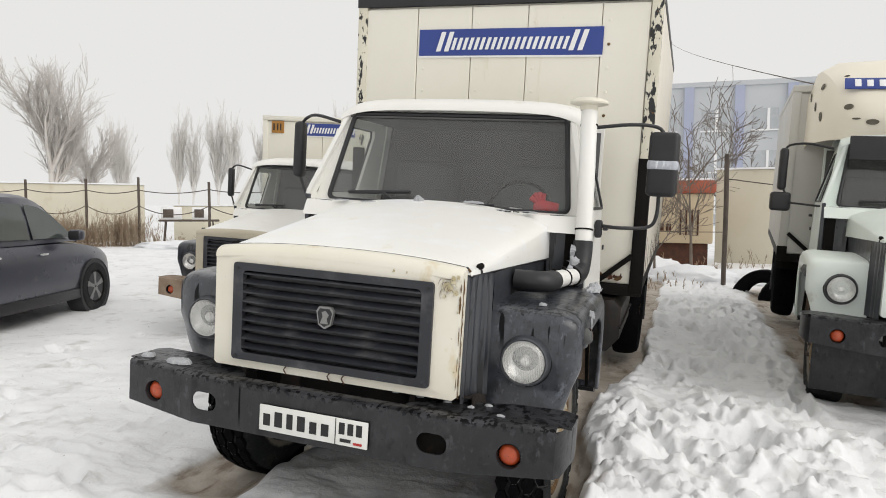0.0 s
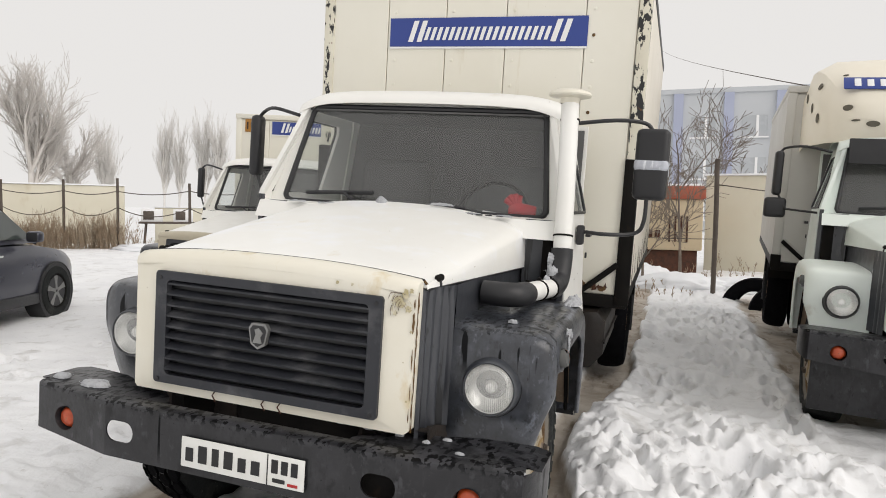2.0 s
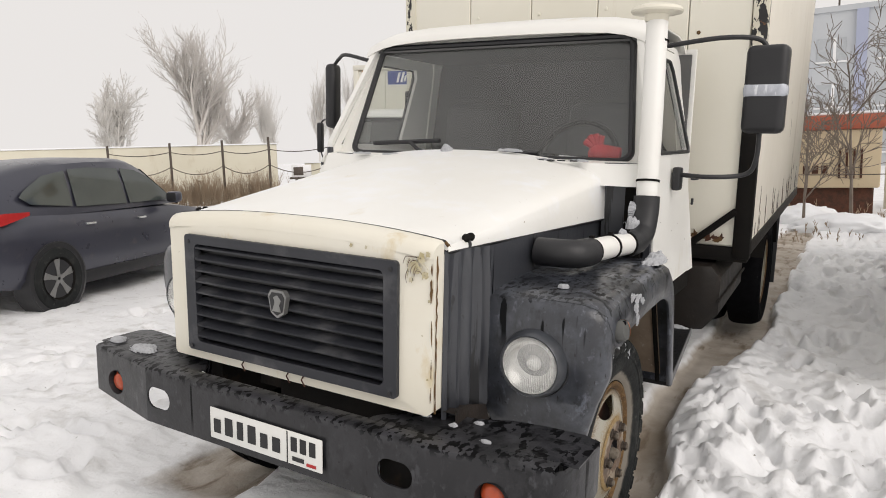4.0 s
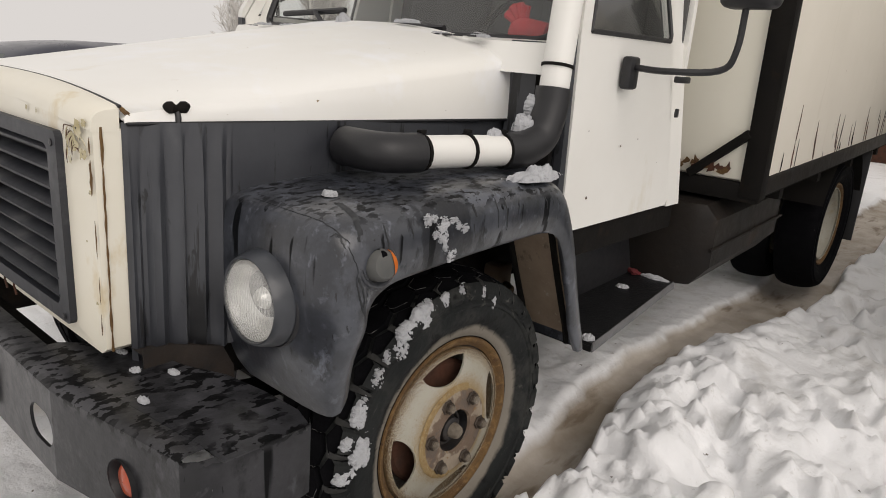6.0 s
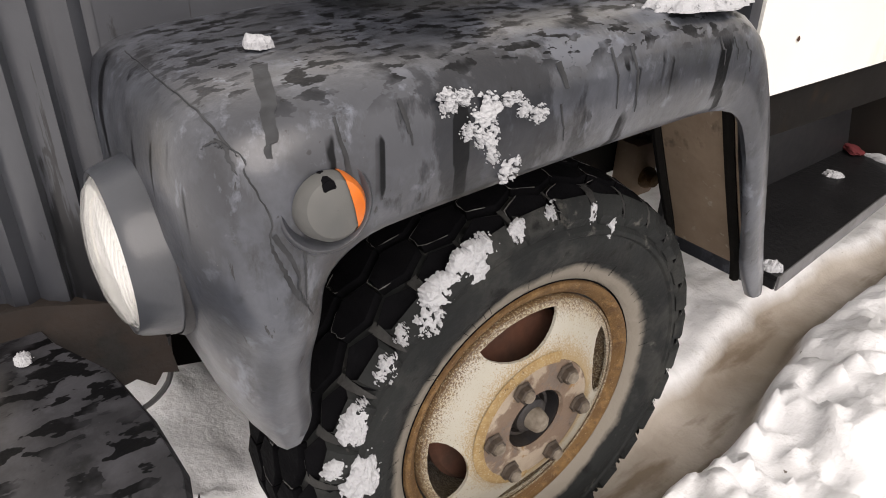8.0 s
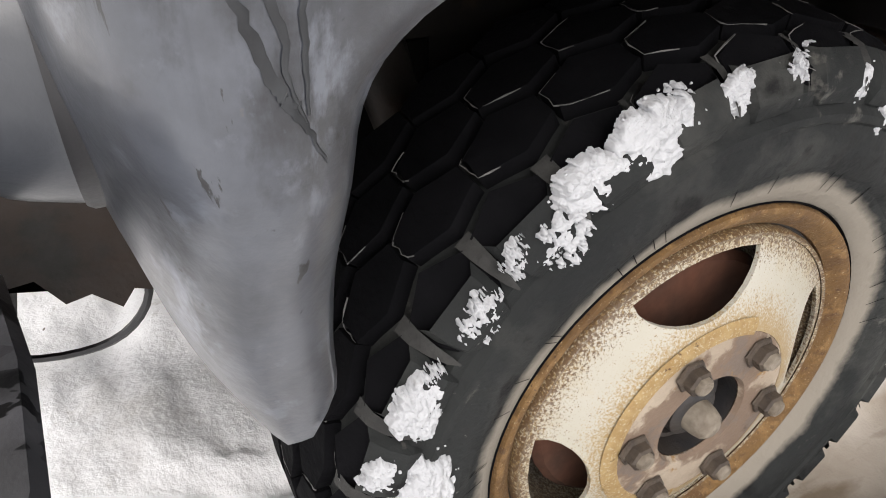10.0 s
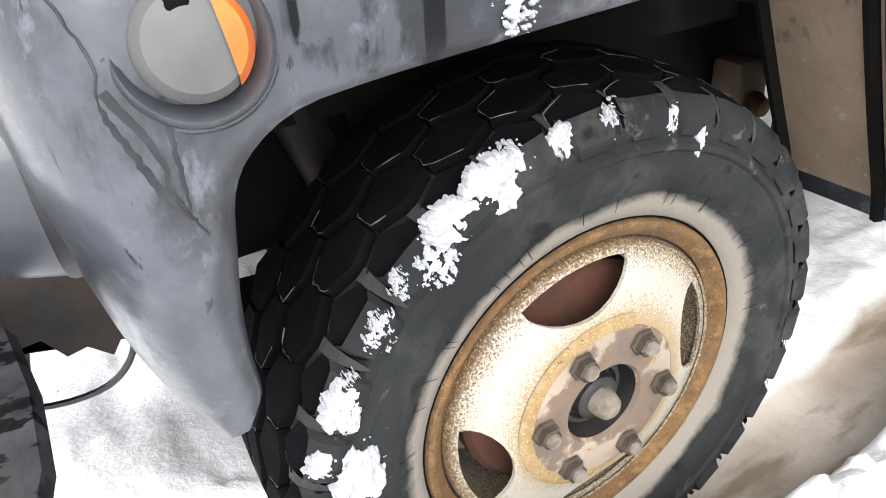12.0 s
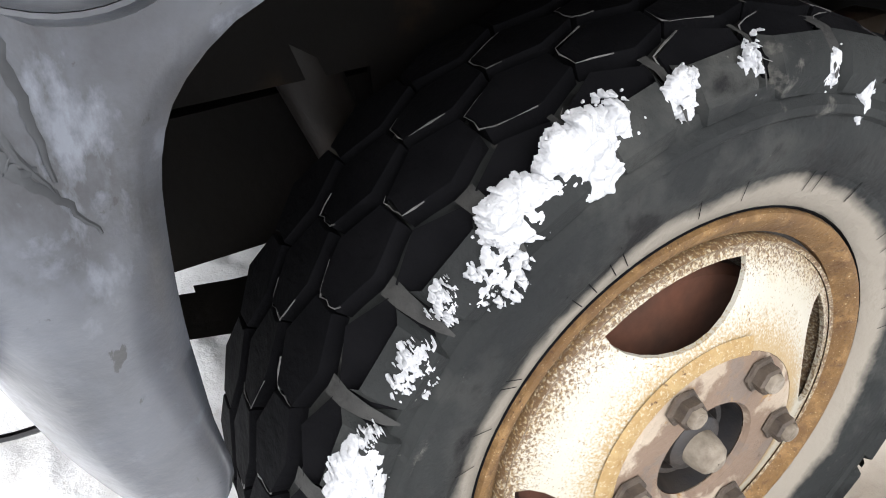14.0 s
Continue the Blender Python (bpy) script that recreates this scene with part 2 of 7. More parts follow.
M_HUBDIRT = surf("dirt_caked_hub", (0.34, 0.285, 0.22), (0.25, 0.20, 0.15), 12, 0.85, bump=0.35, bscale=120, layers=(((0.15, 0.105, 0.075), 7, 0.50, 0.54, None), ((0.13, 0.10, 0.08), 14, 0.56, 0.60, None), ((0.22, 0.125, 0.045), 26, 0.64, 0.70, None), ((0.06, 0.04, 0.026), 30, 0.66, 0.72, None)))
M_HUBEDGE = surf("ochre_rust_stain", (0.22, 0.135, 0.05), (0.32, 0.23, 0.105), 60, 0.85, bump=0.3, bscale=150, layers=(((0.36, 0.30, 0.20), 260, 0.55, 0.64, None), ((0.07, 0.035, 0.014), 70, 0.64, 0.70, None)))
M_WETMARK = surf("wet_streak", (0.016, 0.017, 0.019), (0.040, 0.043, 0.047), 45, 0.5, spec=0.3)
M_LINER = surf("muddy_fender_lining", (0.33, 0.25, 0.18), (0.20, 0.145, 0.10), 6, 0.8, bump=0.25, bscale=50, layers=(((0.07, 0.05, 0.036), 11, 0.58, 0.68, (1, 1, 0.5)), ((0.36, 0.31, 0.25), 40, 0.62, 0.70, None)))
M_NUT = surf("rusty_wheel_nut", (0.085, 0.065, 0.048), (0.034, 0.026, 0.021), 38, 0.65, metal=0.2, bump=0.3, bscale=200)
M_HUB = surf("greasy_hub", (0.010, 0.011, 0.014), (0.035, 0.028, 0.023), 22, 0.55, bump=0.2, bscale=120)
M_DRUM = surf("rusty_brake_drum", (0.09, 0.03, 0.014), (0.04, 0.018, 0.01), 14, 0.85)
M_CHROME = surf("reflector_metal", (0.93, 0.93, 0.92), (0.88, 0.88, 0.87), 5, 0.30, metal=1.0, rvar=0.04)
M_AMBER = surf("orange_lamp_plastic", (0.60, 0.15, 0.010), (0.48, 0.10, 0.008), 25, 0.35, coat=0.3)
M_MARKER = surf("overspray_grey_plastic", (0.075, 0.077, 0.075), (0.10, 0.10, 0.095), 30, 0.6, bump=0.1, bscale=60, layers=(((0.03, 0.03, 0.03), 25, 0.62, 0.7, None),))
M_RED = surf("red_plastic", (0.45, 0.02, 0.02), (0.35, 0.015, 0.015), 10, 0.35)
M_PLATE = surf("white_plate_enamel", (0.78, 0.78, 0.75), (0.72, 0.72, 0.68), 14, 0.35, layers=(((0.4, 0.38, 0.33), 30, 0.68, 0.8, None),))
M_INK = surf("black_ink", (0.012, 0.012, 0.013), None, 10, 0.5)
M_BLUE = surf("blue_banner_film", (0.030, 0.060, 0.27), (0.026, 0.050, 0.235), 2, 0.4)
M_BANNERWHITE = surf("white_banner_film", (0.82, 0.82, 0.82), (0.78, 0.78, 0.78), 2, 0.4)
M_INTERIOR = surf("dark_cab_trim", (0.025, 0.025, 0.025), (0.04, 0.04, 0.04), 3, 0.9, spec=0.2)
M_GREYTRIM = surf("grey_cab_trim", (0.13, 0.13, 0.13), (0.10, 0.10, 0.10), 3, 0.9, spec=0.2)
M_RECESS = surf("shadowy_bolt_recess", (0.16, 0.145, 0.11), (0.10, 0.09, 0.07), 20, 0.7)
M_INDICATOR = surf("red_orange_lamp_plastic", (0.50, 0.075, 0.018), (0.36, 0.05, 0.014), 40, 0.35, coat=0.3, layers=(((0.25, 0.10, 0.05), 30, 0.60, 0.70, None),))
M_RAG = surf("dark_red_rag", (0.15, 0.018, 0.022), (0.09, 0.012, 0.014), 40, 0.9, bump=0.4, bscale=90)
M_GLOVE = surf("red_work_glove", (0.55, 0.03, 0.04), (0.42, 0.02, 0.03), 30, 0.9, bump=0.3, bscale=200)
M_TAPE = surf("clear_packing_tape", (0.55, 0.57, 0.62), (0.40, 0.42, 0.47), 30, 0.25, layers=(((0.75, 0.77, 0.8), 40, 0.55, 0.65, (1, 1, 0.2)),))
M_GLASS = pane_glass("cab_glass", (0.90, 0.92, 0.91), 0.03, 0.07)
M_RIB = pane_glass("lamp_rib_glass", (0.98, 0.98, 0.98), 0.12, 0.24, 0.95)
M_LENS = pane_glass("lamp_glass", (0.97, 0.97, 0.96), 0.05, 0.19, 0.95)
M_MINT = surf("pale_mint_paint", (0.78, 0.84, 0.80), (0.72, 0.78, 0.73), 2, 0.38, layers=(((0.45, 0.43, 0.36), 5, 0.64, 0.8, None),))
M_FAIRING = surf("cream_fairing_plastic", (0.87, 0.82, 0.71), (0.82, 0.765, 0.645), 1.4, 0.5)
M_GREYBOX = surf("pale_grey_box", (0.58, 0.57, 0.54), (0.52, 0.51, 0.48), 1.2, 0.5, layers=(((0.35, 0.31, 0.25), 3, 0.6, 0.85, (1, 1, 0.2)),))
M_BEIGE = surf("beige_grille_paint", (0.52, 0.47, 0.37), (0.46, 0.41, 0.31), 3, 0.5)
M_SIGN = surf("orange_hazard_plate", (0.42, 0.20, 0.03), (0.35, 0.16, 0.03), 8, 0.5)
M_SNOW = surf("loose_snow", (0.48, 0.49, 0.51), (0.40, 0.41, 0.43), 12, 0.75, bump=0.8, bscale=70, spec=0.15, layers=(((0.36, 0.365, 0.37), 45, 0.60, 0.72, None),))
M_SNOWCAP = surf("settled_snow", (0.86, 0.87, 0.89), (0.82, 0.835, 0.86), 3, 0.6, bump=0.4, bscale=30, spec=0.3)

M_STEPEDGE = surf("worn_bare_step_edge", (0.20, 0.20, 0.205), (0.13, 0.13, 0.135), 9, 0.55, metal=0.35, bump=0.1, bscale=80, layers=(((0.08, 0.07, 0.062), 18, 0.58, 0.7, None),))
M_STEP = surf("wet_black_step_plate", (0.007, 0.0072, 0.008), (0.013, 0.013, 0.014), 8, 0.45, bump=0.35, bscale=70, spec=0.3)
M_VALANCE = surf("brown_rusty_sheet", (0.010, 0.008, 0.007), (0.026, 0.017, 0.012), 11, 0.8, bump=0.35, bscale=40, layers=(((0.010, 0.009, 0.008), 9, 0.52, 0.62, None), ((0.12, 0.06, 0.02), 16, 0.70, 0.76, None)))
M_SCUFF = surf("scuffed_yellow_filler", (0.36, 0.30, 0.14), (0.60, 0.55, 0.42), 24, 0.7, bump=0.4, bscale=60, layers=((BLACK_CHIP, 45, 0.60, 0.63, None),))
M_CAR = surf("dark_grey_car_paint", (0.040, 0.042, 0.060), (0.052, 0.054, 0.074), 1.5, 0.32, metal=0.3, coat=0.5, layers=(((0.11, 0.10, 0.10), 3, 0.58, 0.8, (1, 1, 1.6)),))
M_CARGLASS = surf("dark_car_glass", (0.045, 0.055, 0.052), (0.06, 0.07, 0.066), 2, 0.05, rvar=0.03, spec=0.8)
M_ALLOY = surf("dull_alloy", (0.30, 0.30, 0.30), (0.22, 0.22, 0.21), 12, 0.45, metal=0.6)
M_POST = surf("weathered_dark_post", (0.07, 0.055, 0.045), (0.11, 0.09, 0.075), 6, 0.85, bump=0.3, bscale=50)
M_WALL = surf("cream_concrete_wall", (0.66, 0.63, 0.52), (0.60, 0.56, 0.45), 0.5, 0.8, bump=0.1, bscale=12, layers=(((0.45, 0.37, 0.25), 1.1, 0.60, 0.85, (1, 1, 0.5)),))
M_SHED = surf("brown_shed", (0.36, 0.31, 0.26), (0.30, 0.25, 0.2), 0.5, 0.85)
M_BLUEFENCE = surf("faded_blue_metal", (0.20, 0.30, 0.40), (0.17, 0.26, 0.35), 0.7, 0.6)
M_TRAILER = surf("beige_trailer_paint", (0.56, 0.46, 0.31), (0.48, 0.38, 0.25), 1.2, 0.6, layers=((RUST, 4, 0.62, 0.72, (1, 1, 0.4)),))
M_REDBAND = surf("faded_red_paint", (0.42, 0.11, 0.06), (0.32, 0.08, 0.045), 2, 0.6, layers=(((0.6, 0.55, 0.5), 5, 0.62, 0.7, None),))
M_OFFICE = surf("pale_grey_panels", (0.52, 0.54, 0.56), (0.48, 0.50, 0.52), 0.2, 0.7)
M_PILASTER = surf("faded_blue_pilaster", (0.40, 0.43, 0.55), (0.36, 0.39, 0.51), 0.3, 0.7)
M_FARGLASS = surf("grey_far_glass", (0.46, 0.48, 0.50), (0.40, 0.42, 0.44), 0.4, 0.25)
# Far bark and twigs are paled: distance haze is mixed into their colour
M_BARK = surf("haze_paled_bark", (0.55, 0.52, 0.49), (0.62, 0.59, 0.56), 3, 0.95, spec=0.1)
M_BARKHAZE = surf("hazy_twigs", (0.66, 0.64, 0.61), (0.72, 0.70, 0.67), 1, 0.95, spec=0.1)
M_TWIG = surf("brown_twigs", (0.17, 0.14, 0.115), (0.24, 0.205, 0.175), 3, 0.95, spec=0.1)
M_WEED = surf("dry_brown_stalks", (0.36, 0.275, 0.19), (0.26, 0.19, 0.13), 2, 0.95)


def ring_dirt(m, colour, lo, hi, jitter, scale, amount=1.0):
    """Dirt that follows the wheel's rim: full at radius lo, gone at radius hi, with a ragged edge. Front axle wheels."""
    nt = m.node_tree
    b = nt.nodes["Principled BSDF"]
    co = nt.nodes.new("ShaderNodeTexCoord").outputs["Object"]
    sub = nt.nodes.new("ShaderNodeVectorMath")
    sub.operation = "SUBTRACT"
    sub.inputs[1].default_value = (0, 0.004, 0.452)
    nt.links.new(co, sub.inputs[0])
    flat = nt.nodes.new("ShaderNodeVectorMath")
    flat.operation = "MULTIPLY"
    flat.inputs[1].default_value = (0, 1, 1)
    nt.links.new(sub.outputs[0], flat.inputs[0])
    ln = nt.nodes.new("ShaderNodeVectorMath")
    ln.operation = "LENGTH"
    nt.links.new(flat.outputs[0], ln.inputs[0])
    js = nt.nodes.new("ShaderNodeMapRange")
    js.inputs["To Min"].default_value, js.inputs["To Max"].default_value = -jitter, jitter
    js.inputs["From Min"].default_value, js.inputs["From Max"].default_value = 0.25, 0.75
    nt.links.new(noise_tex(nt, co, scale, 6, None, 0.65), js.inputs["Value"])
    ad = nt.nodes.new("ShaderNodeMath")
    nt.links.new(ln.outputs["Value"], ad.inputs[0])
    nt.links.new(js.outputs[0], ad.inputs[1])
    mask = nt.nodes.new("ShaderNodeMapRange")
    mask.inputs["From Min"].default_value, mask.inputs["From Max"].default_value = lo, hi
    mask.inputs["To Min"].default_value, mask.inputs["To Max"].default_value = amount, 0.0
    nt.links.new(ad.outputs[0], mask.inputs["Value"])
    old = b.inputs["Base Color"].links[0].from_socket
    nt.links.new(mix_col(nt, mask.outputs[0], old, colour), b.inputs["Base Color"])
    return m


M_TYRE_FRONT = ring_dirt(ring_dirt(M_TYRE.copy(), (0.21, 0.19, 0.16), 0.314, 0.330, 0.013, 9), (0.030, 0.028, 0.026), 0.286, 0.291, 0.004, 30)
M_RIM_FRONT = ring_dirt(M_RIM.copy(), (0.34, 0.275, 0.15), 0.262, 0.212, 0.030, 14, 0.4)
M_RIM_FRONT = ring_dirt(M_RIM_FRONT, (0.16, 0.098, 0.030), 0.258, 0.228, 0.066, 330, 0.9)
M_RIM_FRONT = ring_dirt(M_RIM_FRONT, (0.07, 0.034, 0.012), 0.250, 0.232, 0.060, 260, 0.85)
M_RIM_FRONT = ring_dirt(M_RIM_FRONT, (0.26, 0.17, 0.06), 0.146, 0.176, 0.045, 330, 0.85)


# ---- mesh helpers ----
def part(name, bm, material, parent=None, label="", angle=38):
    bmesh.ops.recalc_face_normals(bm, faces=bm.faces[:])
    me = bpy.data.meshes.new(name)
    bm.to_mesh(me)
    bm.free()
    me.materials.append(material)
    for p in me.polygons:
        p.use_smooth = True
    me.set_sharp_from_angle(angle=radians(angle))
    ob = new(name, me)
    ob.parent = parent
    return tagged(ob, label) if label else ob


def merge(bm, other):
    me = bpy.data.meshes.new("tmp")
    other.to_mesh(me)
    other.free()
    bm.from_mesh(me)
    bpy.data.meshes.remove(me)
    return bm


def block(x0, y0, z0, x1, y1, z1, bevel=0.0, seg=2):
    bm = bmesh.new()
    bmesh.ops.create_cube(bm, size=1)
    for v in bm.verts:
        v.co = Vector(((x0 + x1) / 2 + v.co.x * abs(x1 - x0), (y0 + y1) / 2 + v.co.y * abs(y1 - y0), (z0 + z1) / 2 + v.co.z * abs(z1 - z0)))
    if bevel:
        bmesh.ops.bevel(bm, geom=bm.edges[:], offset=bevel, segments=seg, profile=0.5, affect="EDGES")
    return bm


def moved(bm, m):
    bmesh.ops.transform(bm, matrix=m, verts=bm.verts[:])
    return bm


def loft(rows, wrap=False, cap=False):
    """Skin over equal rows of points."""
    bm = bmesh.new()
    vs = [[bm.verts.new(p) for p in r] for r in rows]
    n = len(rows[0])
    for a, b in zip(vs, vs[1:]):
        for i in range(n if wrap else n - 1):
            j = (i + 1) % n
            try:
                bm.faces.new((a[i], a[j], b[j], b[i]))
            except ValueError:
                pass
    if cap:
        bm.faces.new(vs[0][::-1])
        bm.faces.new(vs[-1])
    return bm


def thick(bm, t):
    bmesh.ops.recalc_face_normals(bm, faces=bm.faces[:])
    bmesh.ops.solidify(bm, geom=bm.faces[:], thickness=t)
    return bm


def smooth_path(pts, n=6):
    pts = [Vector(p) for p in pts]
    ext = [2 * pts[0] - pts[1], *pts, 2 * pts[-1] - pts[-2]]
    out = []
    for i in range(1, len(ext) - 2):
        a, b, c, d = ext[i - 1:i + 3]
        for k in range(n):
            t = k / n
            out.append(0.5 * (2 * b + (c - a) * t + (2 * a - 5 * b + 4 * c - d) * t * t + (3 * b - a - 3 * c + d) * t ** 3))
    return out + [pts[-1]]


def tube(pts, r, seg=10, cap=True):
    """A round bar along points; r is one radius or one for each point."""
    pts = [Vector(p) for p in pts]
    rs = r if isinstance(r, (list, tuple)) else [r] * len(pts)
    rows, side = [], None
    for i, p in enumerate(pts):
        d = (pts[min(i + 1, len(pts) - 1)] - pts[max(i - 1, 0)]).normalized()
        if side is None:
            side = d.orthogonal().normalized()
        side = (side - d * side.dot(d)).normalized()
        up = d.cross(side)
        rows.append([p + rs[i] * (math.cos(2 * math.pi * k / seg) * side + math.sin(2 * math.pi * k / seg) * up) for k in range(seg)])
    return loft(rows, wrap=True, cap=cap)


def lathe(profile, centre, axis="x", seg=48, sign=1):
    """Turn (offset along the axis, radius) pairs round an axis."""
    rows = []
    for a, r in profile:
        row = []
        for k in range(seg):
            c, s = r * math.cos(2 * math.pi * k / seg), r * math.sin(2 * math.pi * k / seg)
            q = {"x": (sign * a, c, s), "y": (c, sign * a, s), "z": (c, s, sign * a)}[axis]
            row.append(Vector(centre) + Vector(q))
        rows.append(row)
    return loft(rows, wrap=True)


def sheet(outline, holes, place, t=0.0):
    """A flat sheet with real holes: 2D outline and holes, mapped by place(u, v) and given a thickness."""
    bm = bmesh.new()
    edges = []
    for loop in (outline, *holes):
        vs = [bm.verts.new((u, v, 0)) for u, v in loop]
        edges += [bm.edges.new((vs[i], vs[(i + 1) % len(vs)])) for i in range(len(vs))]
    bmesh.ops.triangle_fill(bm, edges=edges, use_beauty=True, use_dissolve=False, normal=(0, 0, 1))
    if t:
        res = bmesh.ops.extrude_face_region(bm, geom=bm.faces[:])
        for v in [g for g in res["geom"] if isinstance(g, bmesh.types.BMVert)]:
            v.co.z += t
    for v in bm.verts:
        v.co = Vector(place(v.co.x, v.co.y, v.co.z))
    return bm


def rounded(u0, v0, u1, v1, r, n=4):
    out = []
    for cu, cv, a0 in ((u1 - r, v1 - r, 0), (u0 + r, v1 - r, 90), (u0 + r, v0 + r, 180), (u1 - r, v0 + r, 270)):
        out += [(cu + r * math.cos(radians(a0 + 90 * k / n)), cv + r * math.sin(radians(a0 + 90 * k / n))) for k in range(n + 1)]
    return out


def ring(cu, cv, ru, rv=None, n=20):
    rv = rv or ru
    return [(cu + ru * math.cos(2 * math.pi * k / n), cv + rv * math.sin(2 * math.pi * k / n)) for k in range(n)]


def empty(name, m, label, category, group="", kind=""):
    e = new(name)
    e.matrix_world = m
    return tagged(e, label, category, group, kind)


# ---- ground: one sheet of trodden snow ----
LATTICES = {}


def lattice(shape, seed):
    if seed not in LATTICES:
        LATTICES[seed] = np.random.RandomState(seed).rand(*shape)
    return LATTICES[seed]


def value_noise(x, y, seed):
    g = lattice((256, 256), seed)
    xi, yi = np.floor(x).astype(int), np.floor(y).astype(int)
    fx, fy = x - xi, y - yi
    fx, fy = fx * fx * (3 - 2 * fx), fy * fy * (3 - 2 * fy)
    a, b, c, d = g[xi % 256, yi % 256], g[(xi + 1) % 256, yi % 256], g[xi % 256, (yi + 1) % 256], g[(xi + 1) % 256, (yi + 1) % 256]
    return (a * (1 - fx) + b * fx) * (1 - fy) + (c * (1 - fx) + d * fx) * fy


def fbm(x, y, scale, octaves, seed):
    out, amp = 0, 1.0
    for k in range(octaves):
        out = out + amp * (value_noise(x * scale * 2 ** k + 17.3 * k, y * scale * 2 ** k + 5.1 * k, seed + k) - 0.5)
        amp *= 0.5
    return out


def smoothstep(a, b, v):
    t = np.clip((v - a) / (b - a), 0, 1)
    return t * t * (3 - 2 * t)


def rut_amount(x, y):
    """1 in the bare wheel tracks, 0 on untouched snow."""
    wob = 0.07 * fbm(x, y, 1.6, 3, 71) + 0.035 * fbm(x, y, 7.0, 2, 75)
    bare = smoothstep(0.70, 0.80, x + wob) * smoothstep(-0.42, -0.12, y + 2 * wob)
    thin = 0.16 * smoothstep(0.50, 0.64, x + wob) * smoothstep(-0.25, 0.25, y + wob)
    left = np.maximum(bare, thin) * (1 - smoothstep(0.895, 0.955, x + wob - 0.14 * (1 - smoothstep(0.2, 1.2, y)) - 0.26 * smoothstep(1.7, 3.0, y))) * (1 - smoothstep(9, 14, y))
    right = smoothstep(-1.25, -1.12, x + wob) * (1 - smoothstep(-0.75, -0.6, x + wob)) * smoothstep(-0.9, -0.3, y + wob) * (1 - smoothstep(6, 10, y))
    third = smoothstep(2.42, 2.74, x + 1.5 * wob) * (1 - smoothstep(3.0, 3.3, x + wob)) * smoothstep(2.4, 3.0, y) * (1 - smoothstep(9, 12, y))
    under = np.exp(-((x / 0.75) ** 6)) * smoothstep(0.8, 2.0, y) * (1 - smoothstep(4.5, 6, y)) * 0.38
    return np.clip(np.maximum(np.maximum(left, right), np.maximum(third, under)), 0, 1)


FOOT = np.random.RandomState(5)
PRINTS = [(FOOT.uniform(1.25, 3.2), FOOT.uniform(-1.2, 4.0), FOOT.uniform(0, 3.1)) for _ in range(60)]
PRINTS += [(1.75 + 0.10 * (k % 2) + 0.12 * math.sin(k), 3.6 + 0.33 * k, FOOT.uniform(-0.3, 0.3)) for k in range(24)]
PRINTS += [(2.05 + 0.10 * (k % 2) + 0.1 * math.sin(2 * k), 4.2 + 0.36 * k, FOOT.uniform(-0.3, 0.3)) for k in range(18)]
PRINTS += [(FOOT.uniform(1.3, 2.7), FOOT.uniform(0.8, 8.5), FOOT.uniform(-0.6, 0.6)) for _ in range(110)]
PRINTS += [(FOOT.uniform(-4.5, -1.3), FOOT.uniform(-2.5, 3.0), FOOT.uniform(0, 3.1)) for _ in range(64)]


